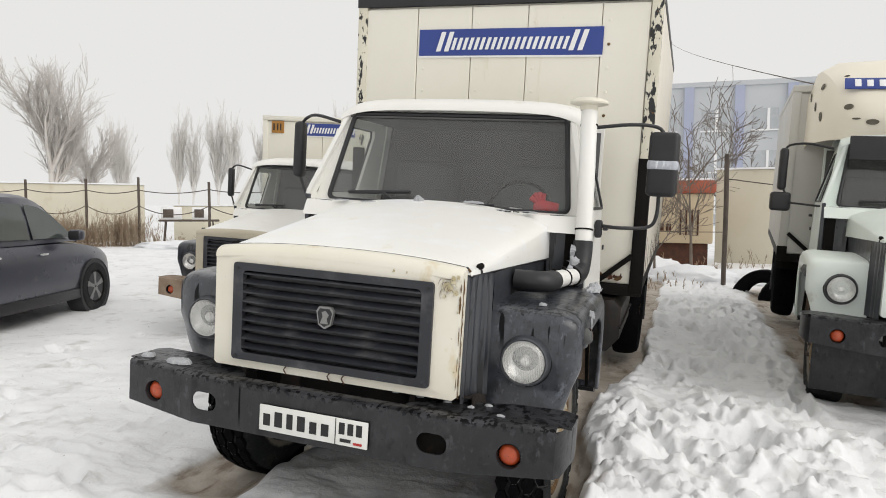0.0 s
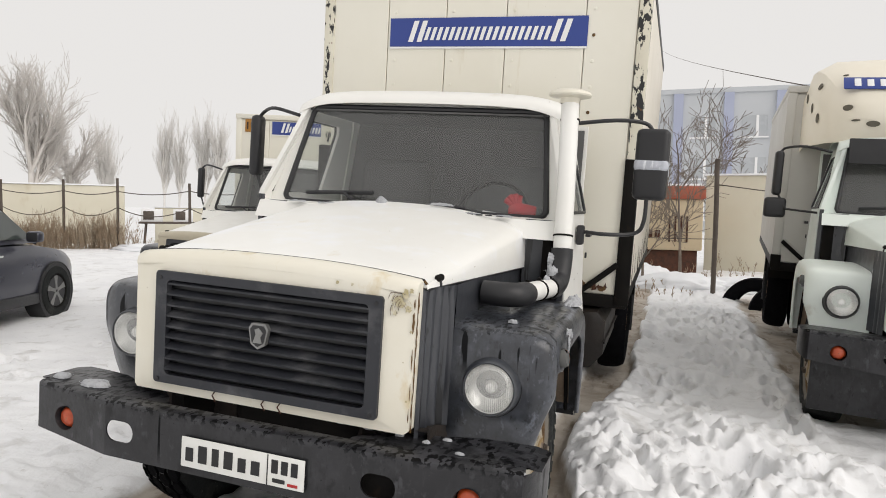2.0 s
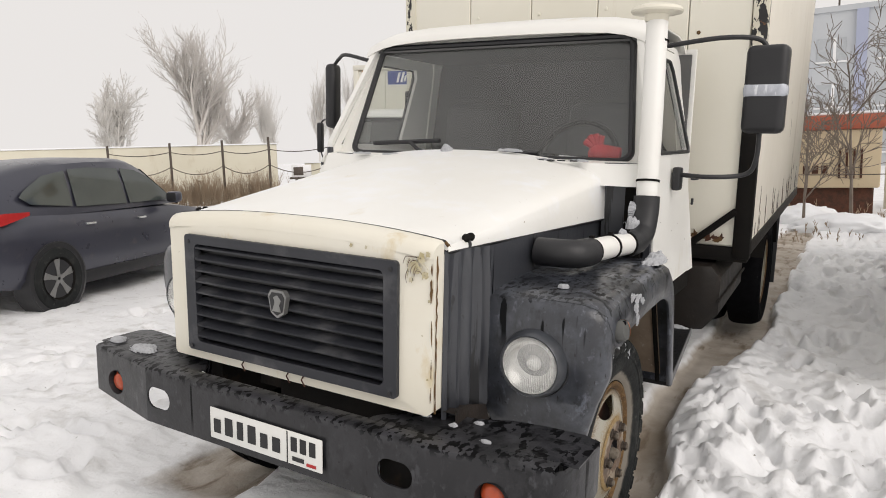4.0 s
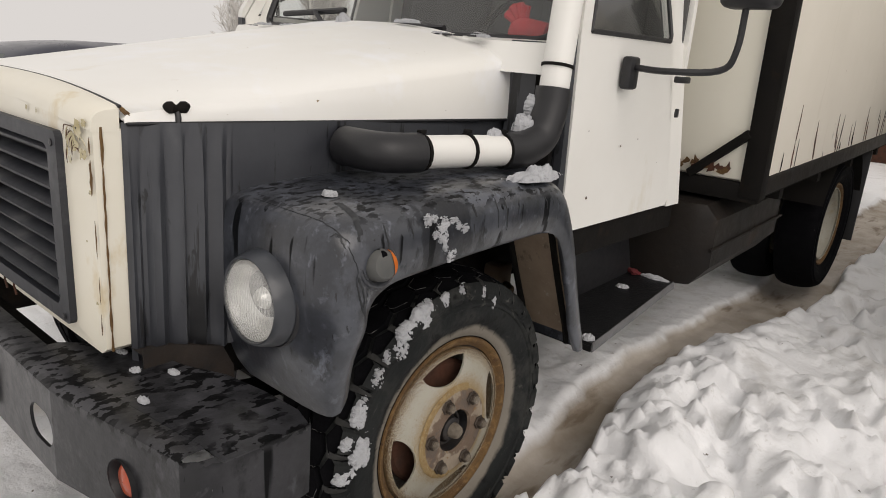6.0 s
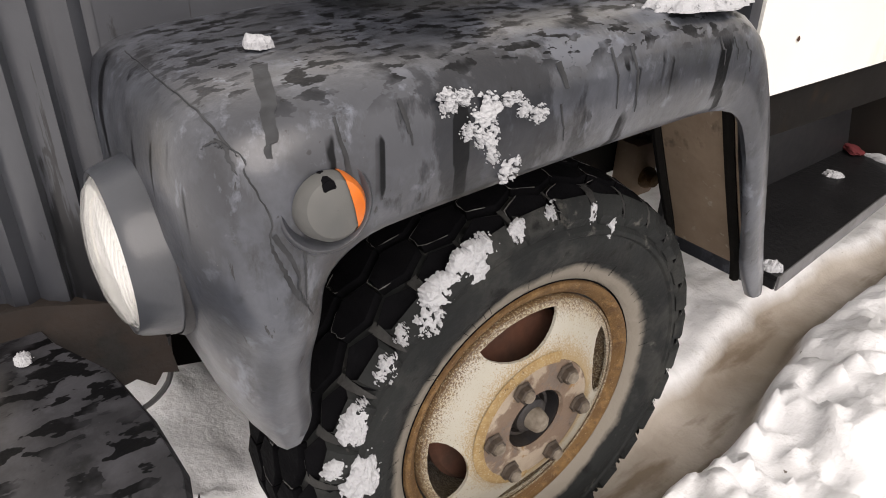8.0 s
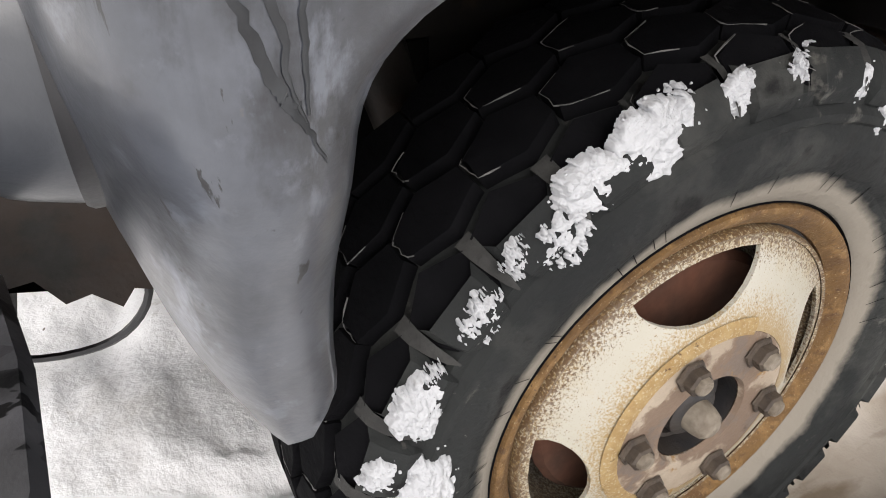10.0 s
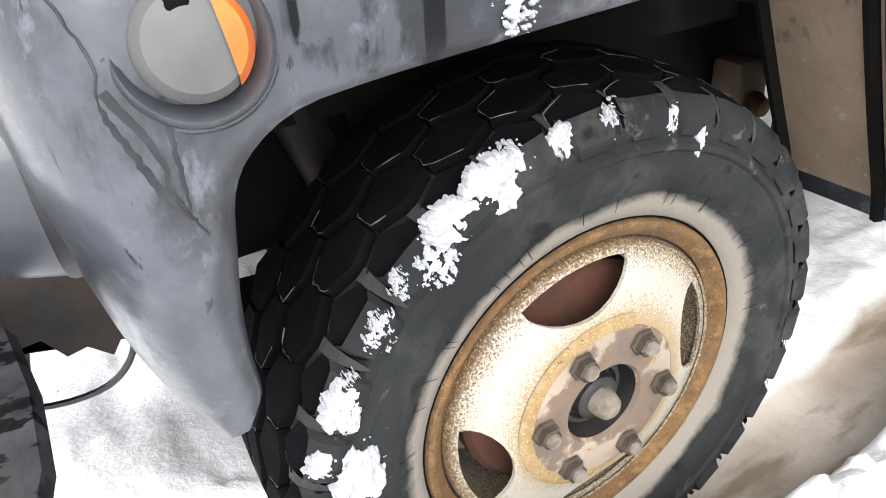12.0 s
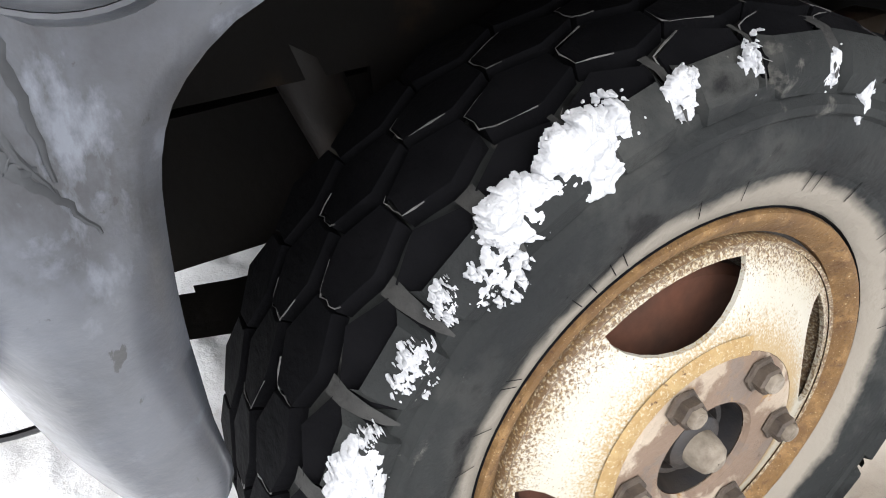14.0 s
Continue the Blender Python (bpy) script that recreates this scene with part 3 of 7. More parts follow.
def ground_z(x, y):
    x, y = np.asarray(x, float), np.asarray(y, float)
    base = 0.0 - 0.035 * np.clip(x, -1.2, 2.0) + 0.034 * np.clip(y, -1.0, 5.0) * (0.35 + 0.65 * smoothstep(-4.5, -1.5, x))
    far = np.exp(-((x / 16) ** 2 + (y / 20) ** 2))
    rut = rut_amount(x, y)
    soft = 0.10 * fbm(x, y, 0.55, 2, 3) * far
    side = smoothstep(0.9, 1.1, x) * (1 - smoothstep(3.2, 5.5, x)) * (1 - 0.7 * smoothstep(0.9, 2.6, y)) * (1 - 0.35 * (1 - smoothstep(-1.4, -0.4, y)))
    trodden = (side + 0.30 * (1 - smoothstep(-0.5, 0.4, y)) + 0.40) * far
    wx, wy = x + 0.055 * fbm(x, y, 3.0, 2, 81), y + 0.055 * fbm(x, y, 3.0, 2, 85)
    heaps = 0.020 + 0.066 * fbm(wx, wy, 1.5, 2, 21) - 0.05 * smoothstep(0.10, 0.30, fbm(wx, wy, 2.2, 2, 23))
    clods = 0.024 * smoothstep(-0.05, 0.25, fbm(wx, wy, 3.4, 3, 27)) + 0.022 * smoothstep(0.06, 0.14, fbm(wx, wy, 8.5, 3, 33))
    crumbs = np.maximum(0, fbm(x, y, 16.0, 3, 36)) * 0.062 * smoothstep(0.30, 0.65, value_noise(wx * 2.1, wy * 2.1, 58))
    crust = 0.014 * smoothstep(-0.02, 0.10, fbm(wx, wy, 4.6, 3, 91)) - 0.026 * smoothstep(0.14, 0.26, fbm(wx, wy, 5.6, 3, 95))
    fine = smoothstep(0.2, 0.5, x) * (1 - smoothstep(2.3, 2.6, x)) * smoothstep(-1.4, -1.1, y) * (1 - smoothstep(2.4, 3.0, y))
    lumps = heaps + clods + crumbs * fine + crust * (0.35 + 0.65 * fine)
    edge = 0.055 * np.exp(-(((x - 1.17) / 0.14) ** 2)) * smoothstep(-0.6, 0.1, y) * (1 - smoothstep(6, 9, y)) * (0.3 + 1.2 * value_noise(x * 4, y * 4, 61))
    z = base + soft + trodden * lumps * (1 - rut) + edge * (1 - rut) + (0.055 - 0.02 * smoothstep(1.0, 3.0, y)) * (1 - rut) - (0.035 - 0.015 * smoothstep(1.0, 3.0, y)) * rut + 0.014 * fbm(x * 3.0, y * 0.7, 4, 3, 44) * rut
    for fx, fy, a in PRINTS:
        near = (np.abs(x - fx) < 0.35) & (np.abs(y - fy) < 0.35)
        if near.any():
            dx, dy = x - fx, y - fy
            u, v = dx * math.cos(a) + dy * math.sin(a), -dx * math.sin(a) + dy * math.cos(a)
            q = (u / 0.055) ** 2 + (v / 0.14) ** 2
            z = z - np.where(near, 0.066 * np.exp(-q ** 2) - 0.018 * np.exp(-((np.sqrt(q) - 1.5) / 0.4) ** 2), 0) * (1 - rut)
    return z


def spaced(pieces, reach, grow=1.14):
    """Grid lines: pieces of (from, to, step), then ever wider to the horizon on both sides."""
    mid = np.concatenate([np.arange(a, b - 1e-6, st) for a, b, st in pieces])
    out, st, v = [], pieces[-1][2], pieces[-1][1]
    while v < reach:
        out.append(v)
        st *= grow
        v += st
    pre, st, v = [], pieces[0][2], pieces[0][0]
    while v > -reach:
        st *= grow
        v -= st
        pre.append(v)
    return np.array(pre[::-1] + list(mid) + out)


def snow_material():
    m = bpy.data.materials.new("trodden_snow")
    m.use_nodes = True
    nt = m.node_tree
    b = nt.nodes["Principled BSDF"]
    co = nt.nodes.new("ShaderNodeTexCoord").outputs["Object"]
    at = nt.nodes.new("ShaderNodeAttribute")
    at.attribute_name = "track"
    n1 = noise_tex(nt, co, 1.1, 5)
    snow = mix_col(nt, ramp(nt, n1, 0.38, 0.68), (0.87, 0.875, 0.885), (0.78, 0.785, 0.80))
    snow = mix_col(nt, ramp(nt, noise_tex(nt, co, 4.0, 6), 0.56, 0.78), snow, (0.54, 0.53, 0.515))
    snow = mix_col(nt, ramp(nt, noise_tex(nt, co, 15.0, 6, None, 0.7), 0.60, 0.74), snow, (0.60, 0.59, 0.575))
    snow = mix_col(nt, ramp(nt, noise_tex(nt, co, 24.0, 4), 0.725, 0.75), snow, (0.16, 0.14, 0.12))
    slush = mix_col(nt, ramp(nt, noise_tex(nt, co, 3.0, 6), 0.35, 0.65), (0.32, 0.27, 0.215), (0.52, 0.475, 0.42))
    slush = mix_col(nt, ramp(nt, noise_tex(nt, co, 9.0, 6, (1, 0.25, 1)), 0.55, 0.65), slush, (0.21, 0.165, 0.12))
    edge = nt.nodes.new("ShaderNodeMath")
    edge.operation = "ADD"
    nt.links.new(at.outputs["Fac"], edge.inputs[0])
    w = nt.nodes.new("ShaderNodeMapRange")
    w.inputs["To Min"].default_value, w.inputs["To Max"].default_value = -0.3, 0.3
    nt.links.new(noise_tex(nt, co, 6, 5), w.inputs["Value"])
    nt.links.new(w.outputs[0], edge.inputs[1])
    nt.links.new(mix_col(nt, ramp(nt, edge.outputs[0], 0.30, 0.75), snow, slush), b.inputs["Base Color"])
    b.inputs["Roughness"].default_value = 0.62
    b.inputs["Specular IOR Level"].default_value = 0.3
    bn = nt.nodes.new("ShaderNodeBump")
    bn.inputs["Strength"].default_value, bn.inputs["Distance"].default_value = 0.20, 0.018
    nt.links.new(noise_tex(nt, co, 26, 7), bn.inputs["Height"])
    b2 = nt.nodes.new("ShaderNodeBump")
    b2.inputs["Strength"].default_value, b2.inputs["Distance"].default_value = 0.36, 0.045
    nt.links.new(noise_tex(nt, co, 9, 6, None, 0.62), b2.inputs["Height"])
    nt.links.new(bn.outputs[0], b2.inputs["Normal"])
    nt.links.new(b2.outputs[0], b.inputs["Normal"])
    return m


gx = spaced(((-4.5, 0.4, 0.05), (0.4, 2.5, 0.018), (2.5, 4.4, 0.045)), 900)
gy = spaced(((-2.4, -1.2, 0.04), (-1.2, 2.8, 0.02), (2.8, 6.0, 0.034), (6.0, 9.0, 0.055)), 900)
GX, GY = np.meshgrid(gx, gy)
GZ = ground_z(GX, GY)
nx, ny = len(gx), len(gy)
idx = np.arange(nx * ny).reshape(ny, nx)
quads = np.stack([idx[:-1, :-1], idx[:-1, 1:], idx[1:, 1:], idx[1:, :-1]], -1).reshape(-1, 4)
gme = bpy.data.meshes.new("ground")
gme.from_pydata(np.stack([GX, GY, GZ], -1).reshape(-1, 3).tolist(), [], quads.tolist())
gme.materials.append(snow_material())
gme.polygons.foreach_set("use_smooth", np.ones(len(quads), bool))
track = gme.attributes.new("track", "FLOAT", "POINT")
track.data.foreach_set("value", rut_amount(GX, GY).reshape(-1).astype(np.float32))
ground = tagged(new("ground", gme), "trodden snow with brown slushy wheel tracks", "ground", kind="structure")


def gz(x, y):
    return float(ground_z(x, y))


# ---- lorries ----
def wheel(parent, s, cx, cy, cz, dish, rim_mat, treads=True, tyre_mat=None):
    """A lorry wheel with its outer rim lip at cx; s: the side it faces."""
    X = lambda a: a - 0.91
    rad = lambda x: 0.484 - 0.010 * min(1, max(0, (x - 0.82) / 0.06)) - 0.036 * max(0, (x - 0.88) / 0.06) ** 1.6
    prof = [(X(0.70), 0.275), (X(0.685), 0.33), (X(0.69), 0.40), (X(0.705), 0.452), (X(0.73), 0.464)] + [(X(x), rad(x) - 0.017) for x in (0.76, 0.80, 0.84, 0.88, 0.91, 0.93)]
    prof += [(X(0.938), 0.425), (X(0.937), 0.41), (X(0.945), 0.402), (X(0.945), 0.394), (X(0.940), 0.390), (X(0.942), 0.365), (X(0.938), 0.343), (X(0.931), 0.332)]
    tyre = part("wheel", lathe(prof, (s * cx, cy, cz), sign=s, seg=96), tyre_mat or M_TYRE, parent, "dirty black tyre with rusty steel rim", 30)
    part("bead", lathe([(X(0.931), 0.332), (X(0.924), 0.310), (X(0.908), 0.286), (X(0.89), 0.278)], (s * cx, cy, cz), sign=s, seg=96), tyre_mat or M_DUST, tyre, "dust-covered inner sidewall")
    bm, lugs = bmesh.new(), bmesh.new()
    n = 32
    pitch = 2 * math.pi / n
    rr = random.Random(4)
    for k in range(n if treads else 0):
        for row in range(4):
            a0 = pitch * (k + 0.5 * (row % 2))
            xc, hw = 0.728 + 0.0625 * row, 0.0307
            jag = lambda: rr.uniform(-0.0025, 0.0025)
            if row == 3:
                outline = [(xc - hw * 0.45, -0.44), (xc + hw * 0.40, -0.44), (xc + hw * 0.56, -0.40), (xc + hw * 0.60, 0.0), (xc + hw * 0.56, 0.40), (xc + hw * 0.40, 0.44), (xc - hw * 0.45, 0.44), (xc - hw * 0.98, 0.0)]
            else:
                outline = [(xc - hw * 0.46, -0.485), (xc + hw * 0.2, -0.47), (xc + hw * 0.46, -0.485), (xc + hw * 0.99, 0.0), (xc + hw * 0.46, 0.485), (xc - hw * 0.2, 0.47), (xc - hw * 0.46, 0.485), (xc - hw * 0.99, 0.0)]
            outline = [(u + jag(), w + jag() * 6) for u, w in outline]
            rows = []
            for dr, q in ((-0.022, 1.0), (-0.0015, 0.99), (0.0, 0.965)):
                rows.append([Vector((s * cx + s * X(xc + (u - xc) * q), cy + (rad(u) + dr) * math.cos(a0 + w * q * pitch), cz + (rad(u) + dr) * math.sin(a0 + w * q * pitch))) for u, w in outline])
            merge(bm, loft(rows, wrap=True, cap=True))
    if treads:
        tagged(part("tread", bm, M_TREAD, tyre, "tread blocks with wheel-housing shade in their black", 50), kind="stuff")
        bm = bmesh.new()
        for k in range(n):
            for row in range(1, 4):
                a0, xc, hw = pitch * (k + 0.5 * (row % 2)), 0.728 + 0.0625 * row, 0.0312
                hexa = [(xc - hw, 0.0), (xc - hw * 0.46, 0.49), (xc + hw * 0.46, 0.49), (xc + hw, 0.0)]
                lo_, hi_ = rr.uniform(0, 1.3), rr.uniform(1.9, 3.0)
                pts = []
                for q in range(8):
                    f_ = lo_ + (hi_ - lo_) * q / 7
                    e_ = min(2, int(f_))
                    (u0, w0), (u1, w1) = hexa[e_], hexa[e_ + 1]
                    u, w = u0 + (u1 - u0) * (f_ - e_) + rr.uniform(-0.001, 0.001), w0 + (w1 - w0) * (f_ - e_) + rr.uniform(-0.02, 0.02)
                    r_ = rad(u) - 0.0004
                    pts.append((s * cx + s * X(u), cy + r_ * math.cos(a0 + w * pitch), cz + r_ * math.sin(a0 + w * pitch)))
                if rr.random() < 0.85:
                    merge(bm, tube(pts, [rr.uniform(0.0003, 0.0011) * (0.3 if rr.random() < 0.3 else 1) for _ in pts], 4))
        tagged(part("groove_frost", bm, M_FROST, tyre, "thin frost lines in the tread grooves"), kind="stuff")
        bm = lugs
        for k in range(n):
            a0 = pitch * (k + 0.5)
            for off, wd in ((0.0, 0.41),):
                rows = [[Vector((s * cx + s * X(x), cy + r * math.cos(a0 + (off + q * wd * f) * pitch), cz + r * math.sin(a0 + (off + q * wd * f) * pitch))) for q in (-1, -0.8, 0.8, 1)]
                        for x, r, f in ((0.926, 0.462, 1.0), (0.940, 0.448, 1.0), (0.947, 0.430, 0.95), (0.941, 0.412, 0.8))]
                for r_ in rows:
                    r_[0].x -= s * 0.012
                    r_[3].x -= s * 0.012
                merge(bm, loft(rows))
        tagged(part("tyre_shoulder", bm, tyre_mat or M_TYRE, tyre), kind="stuff")
        bm = bmesh.new()
        for k in range(n):
            a0, fill = pitch * (k + rr.uniform(-0.03, 0.03)), rr.uniform(0.1, 0.7)
            rows = [[Vector((s * cx + s * X(x), cy + r * math.cos(a0 + q * hf * fill * pitch), cz + r * math.sin(a0 + q * hf * fill * pitch))) for q in (-1, -0.3, 0.4, 1)]
                    for x, r, hf in ((0.895, 0.468, 0.17), (0.915, 0.463, 0.15), (0.930, 0.451, 0.12), (0.940, 0.436, 0.08), (0.9435, 0.424, 0.02))]
            merge(bm, loft(rows))
        tagged(part("groove_mud", bm, M_MUD, tyre, "pale dried mud in the shoulder grooves"), kind="stuff")
        for k in range(40):
            a = rr.uniform(0.1, math.pi - 0.1)
            rows = [[Vector((s * cx + s * (X(x) + 0.0012), cy + r * math.cos(a + q + (r - 0.3) * 0.5), cz + r * math.sin(a + q + (r - 0.3) * 0.5))) for q in (-0.0016, 0.0016)] for x, r in ((0.9245, 0.311), (0.932, 0.335), (0.9385, 0.35 + 0.01 * (k % 3)))]
            part("sidewall_crack", loft(rows), M_TREAD, tyre) if k < 22 else None
    else:
        bm.free()
        lugs.free()
    part("rim_flange", lathe([(X(0.87), 0.284), (X(0.908), 0.2865), (X(0.915), 0.2835), (X(0.9155), 0.277), (X(0.911), 0.270), (X(0.903), 0.262), (X(0.899), 0.2562), (X(0.886), 0.2555)],
         (s * cx, cy, cz), sign=s, seg=72), M_RIMRUST if rim_mat in (M_RIM, M_RIM_FRONT) else rim_mat, tyre, "rust-brown rim flange")
    part("rim_lip", lathe([(X(0.886), 0.2520), (X(0.902), 0.2515), (X(0.9075), 0.2485), (X(0.9055), 0.2442)], (s * cx, cy, cz), sign=s, seg=72), rim_mat, tyre)
    part("rim_groove", lathe([(X(0.891), 0.2562), (X(0.891), 0.2510)], (s * cx, cy, cz), sign=s, seg=72), M_HUB, tyre)
    if treads:
        part("bead_gap", lathe([(X(0.900), 0.2855), (X(0.9085), 0.2868), (X(0.9125), 0.2885), (X(0.9095), 0.2905), (X(0.90), 0.291)], (s * cx, cy, cz), sign=s, seg=72), M_TREAD, tyre)
    part("rim_barrel", lathe([(X(0.894), 0.2445), (X(0.885), 0.242), (X(0.76), 0.236), (X(0.70), 0.27)], (s * cx, cy, cz), sign=s, seg=48), rim_mat, tyre)
    if dish:
        bm = lathe([(X(0.895), 0.244), (X(0.86), 0.24), (X(0.80), 0.20), (X(0.76), 0.16), (X(0.76), 0.01)], (s * cx, cy, cz), sign=s, seg=48)
        part("rim_disc", bm, rim_mat, tyre, "deep-dished cream wheel disc")
        return tyre
    holes = []
    for a in (99, 9, 193, 279):
        pts = [(0.233, a + d) for d in (-23, -15, -7.5, 0, 7.5, 15, 23)]
        loop = [(r * math.cos(radians(b)), r * math.sin(radians(b))) for r, b in pts]
        c, n_, tx = radians(a), 12, []
        for k in range(1, n_):
            w = math.pi * k / n_
            rr, tt = 0.214 - 0.052 * math.sin(w), 0.092 * math.cos(w) * (1 - 0.10 * math.sin(w))
            tx.append((rr * math.cos(c) - tt * math.sin(c), rr * math.sin(c) + tt * math.cos(c)))
        holes.append(loop + tx)
    def disc(u, v, w):
        r = math.hypot(u, v)
        x = X(0.904) + 0.037 * min(1, max(0, (0.244 - r) / 0.1)) ** 1.15 - w
        return (s * (cx + x), cy + u, cz + v)
    bm = sheet(ring(0, 0, 0.244, n=64), [ring(0, 0, 0.135, n=40)] + holes, disc, 0.006)
    rim = part("rim_disc", bm, rim_mat, tyre, "cream-painted wheel disc speckled with rust", 30)
    bm = lathe([(X(0.9375), 0.152), (X(0.9405), 0.147), (X(0.942), 0.139), (X(0.942), 0.130)], (s * cx, cy, cz), sign=s, seg=48)
    bmesh.ops.bisect_plane(bm, geom=bm.verts[:] + bm.edges[:] + bm.faces[:], plane_co=(0, cy + 0.02, cz), plane_no=(0, 1, -0.22), clear_outer=True)
    part("rust_ring", bm, M_HUBEDGE, tyre)
    part("hub_plate", lathe([(X(0.934), 0.140), (X(0.941), 0.134), (X(0.944), 0.118), (X(0.944), 0.07), (X(0.937), 0.066)], (s * cx, cy, cz), sign=s, seg=40), M_HUBDIRT, tyre)
    part("hub_cap", lathe([(X(0.936), 0.0655), (X(0.90), 0.064), (X(0.903), 0.058), (X(0.914), 0.055), (X(0.914), 0.048), (X(0.902), 0.046), (X(0.904), 0.040), (X(0.928), 0.037), (X(0.933), 0.030), (X(0.934), 0.019)],
         (s * cx, cy, cz), sign=s, seg=32), M_HUB, tyre, "dirty hub cap in a dark recess")
    part("grease_cap", lathe([(X(0.932), 0.024), (X(0.946), 0.0225), (X(0.957), 0.0195), (X(0.963), 0.012), (X(0.964), 0.001)], (s * cx, cy, cz), sign=s, seg=28), M_STUD, tyre, "pale dusty grease cap")
    for k in range(6):
        a = radians(-4 + 60 * k)
        c = (s * (cx + X(0.946)), cy + 0.112 * math.cos(a), cz - 0.002 + 0.112 * math.sin(a))
        bm = lathe([(0, 0.023), (0.003, 0.022), (0.005, 0.0178), (0.016, 0.0176), (0.019, 0.0145), (0.017, 0.011)], c, sign=s, seg=6)
        nut = part("wheel_nut", bm, M_NUT, tyre)
        if treads:
            part("stud", lathe([(0.015, 0.0125), (0.022, 0.0120), (0.0245, 0.0100), (0.024, 0.0088), (0.025, 0.0075), (0.025, 0.0003)], c, sign=s, seg=14), M_STUD, nut)
    part("brake_drum", lathe([(X(0.70), 0.20), (X(0.86), 0.20), (X(0.87), 0.19), (X(0.87), 0.01)], (s * cx, cy, cz), sign=s, seg=32), M_DRUM, tyre)
    return tyre


P_FENDER = ((-0.522, 0.700), (-0.550, 0.75), (-0.572, 0.82), (-0.584, 0.872), (-0.592, 0.93), (-0.597, 1.00), (-0.598, 1.08), (-0.592, 1.135), (-0.568, 1.178), (-0.49, 1.198), (-0.30, 1.21), (-0.1, 1.22),
            (0.12, 1.225), (0.24, 1.215), (0.305, 1.17), (0.36, 1.07), (0.42, 0.93), (0.49, 0.78), (0.54, 0.67), (0.56, 0.60))
Q_FENDER = ((-0.490, 0.715), (-0.472, 0.75), (-0.473, 0.80), (-0.472, 0.845), (-0.471, 0.88), (-0.467, 0.93), (-0.459, 0.972), (-0.442, 1.004), (-0.405, 1.030), (-0.345, 1.040), (-0.26, 1.046), (-0.1, 1.056),
            (0.08, 1.063), (0.20, 1.064), (0.264, 1.045), (0.316, 0.972), (0.377, 0.85), (0.432, 0.71), (0.485, 0.63), (0.51, 0.60))


def fender(parent, s, mat):
    rows = []
    n = len(P_FENDER)
    for i, (p, q) in enumerate(zip(P_FENDER, Q_FENDER)):
        p, q = Vector((0, *p)), Vector((0, *q))
        xo = 1.068 - 0.085 * max(0, (1.0 - p.z) / 0.3) if i < 8 else 1.068 - 0.022 * max(0, (1.05 - p.z) / 0.5)
        xi = (0.66, 0.645, 0.635, 0.625)[i] if i < 4 else 0.615
        if i > 13:
            xi = 0.62 + 0.17 * min(1, (i - 13) / 2)
        turn = (0.0, 0.012, 0.026, 0.034, 0.040, 0.042, 0.042, 0.034, 0.026)[i] if i < 9 else (0.022 if i < 14 else 0.012)
        soft = max(0.0, 1 - abs(i - 4) / 5)
        tight = 1.0 if i < 14 else max(0.45, 1 - 0.2 * (i - 13))
        pts = [(xi, 0), (xi + 0.4 * (xo - 0.09 - xi), 0), (xo - 0.09 * tight - 0.07 * soft, 0.0), (xo - 0.045 * tight - 0.035 * soft, 0.05 + 0.07 * soft), (xo - 0.018 - 0.014 * soft, 0.16 + 0.16 * soft), (xo - 0.004 - 0.003 * soft, 0.36 + 0.16 * soft), (xo - 0.18 * turn, 0.65 + 0.06 * soft), (xo + 0.003 - 0.72 * turn, 0.92), (xo - 0.002 - turn, 1.0), (xo - 0.012 - turn, 0.975)]
        rows.append([Vector((s * x, 0, 0)) + p + (q - p) * f for x, f in pts])
    bm = loft([smooth_path(c, 3) for c in zip(*rows)])
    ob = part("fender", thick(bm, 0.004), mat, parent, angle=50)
    rows = []
    for i in range(8, n):
        p, q = Vector((0, *P_FENDER[i])), Vector((0, *Q_FENDER[i]))
        p = p + (q - p) * 0.07
        xi = 0.60 if i < 13 else 0.62 + 0.17 * min(1, (i - 13) / 2)
        rows.append([Vector((s * x, 0, 0)) + p for x in (xi + 0.004, 0.5 * xi + 0.49, 0.985)])
    part("lining", loft([smooth_path(c, 3) for c in zip(*rows)]), M_LINER, ob, "brown muddy fender lining")
    for xe in (0.80, 0.972):
        edge = [Vector((s * xe, 0, 0)) + Vector((0, *P_FENDER[i])).lerp(Vector((0, *Q_FENDER[i])), 0.16) for i in range(14, n)]
        part("lining_flange", tube(smooth_path(edge, 3), 0.011, 6), M_UNDER, ob, "dark brown lining flange")
    return ob


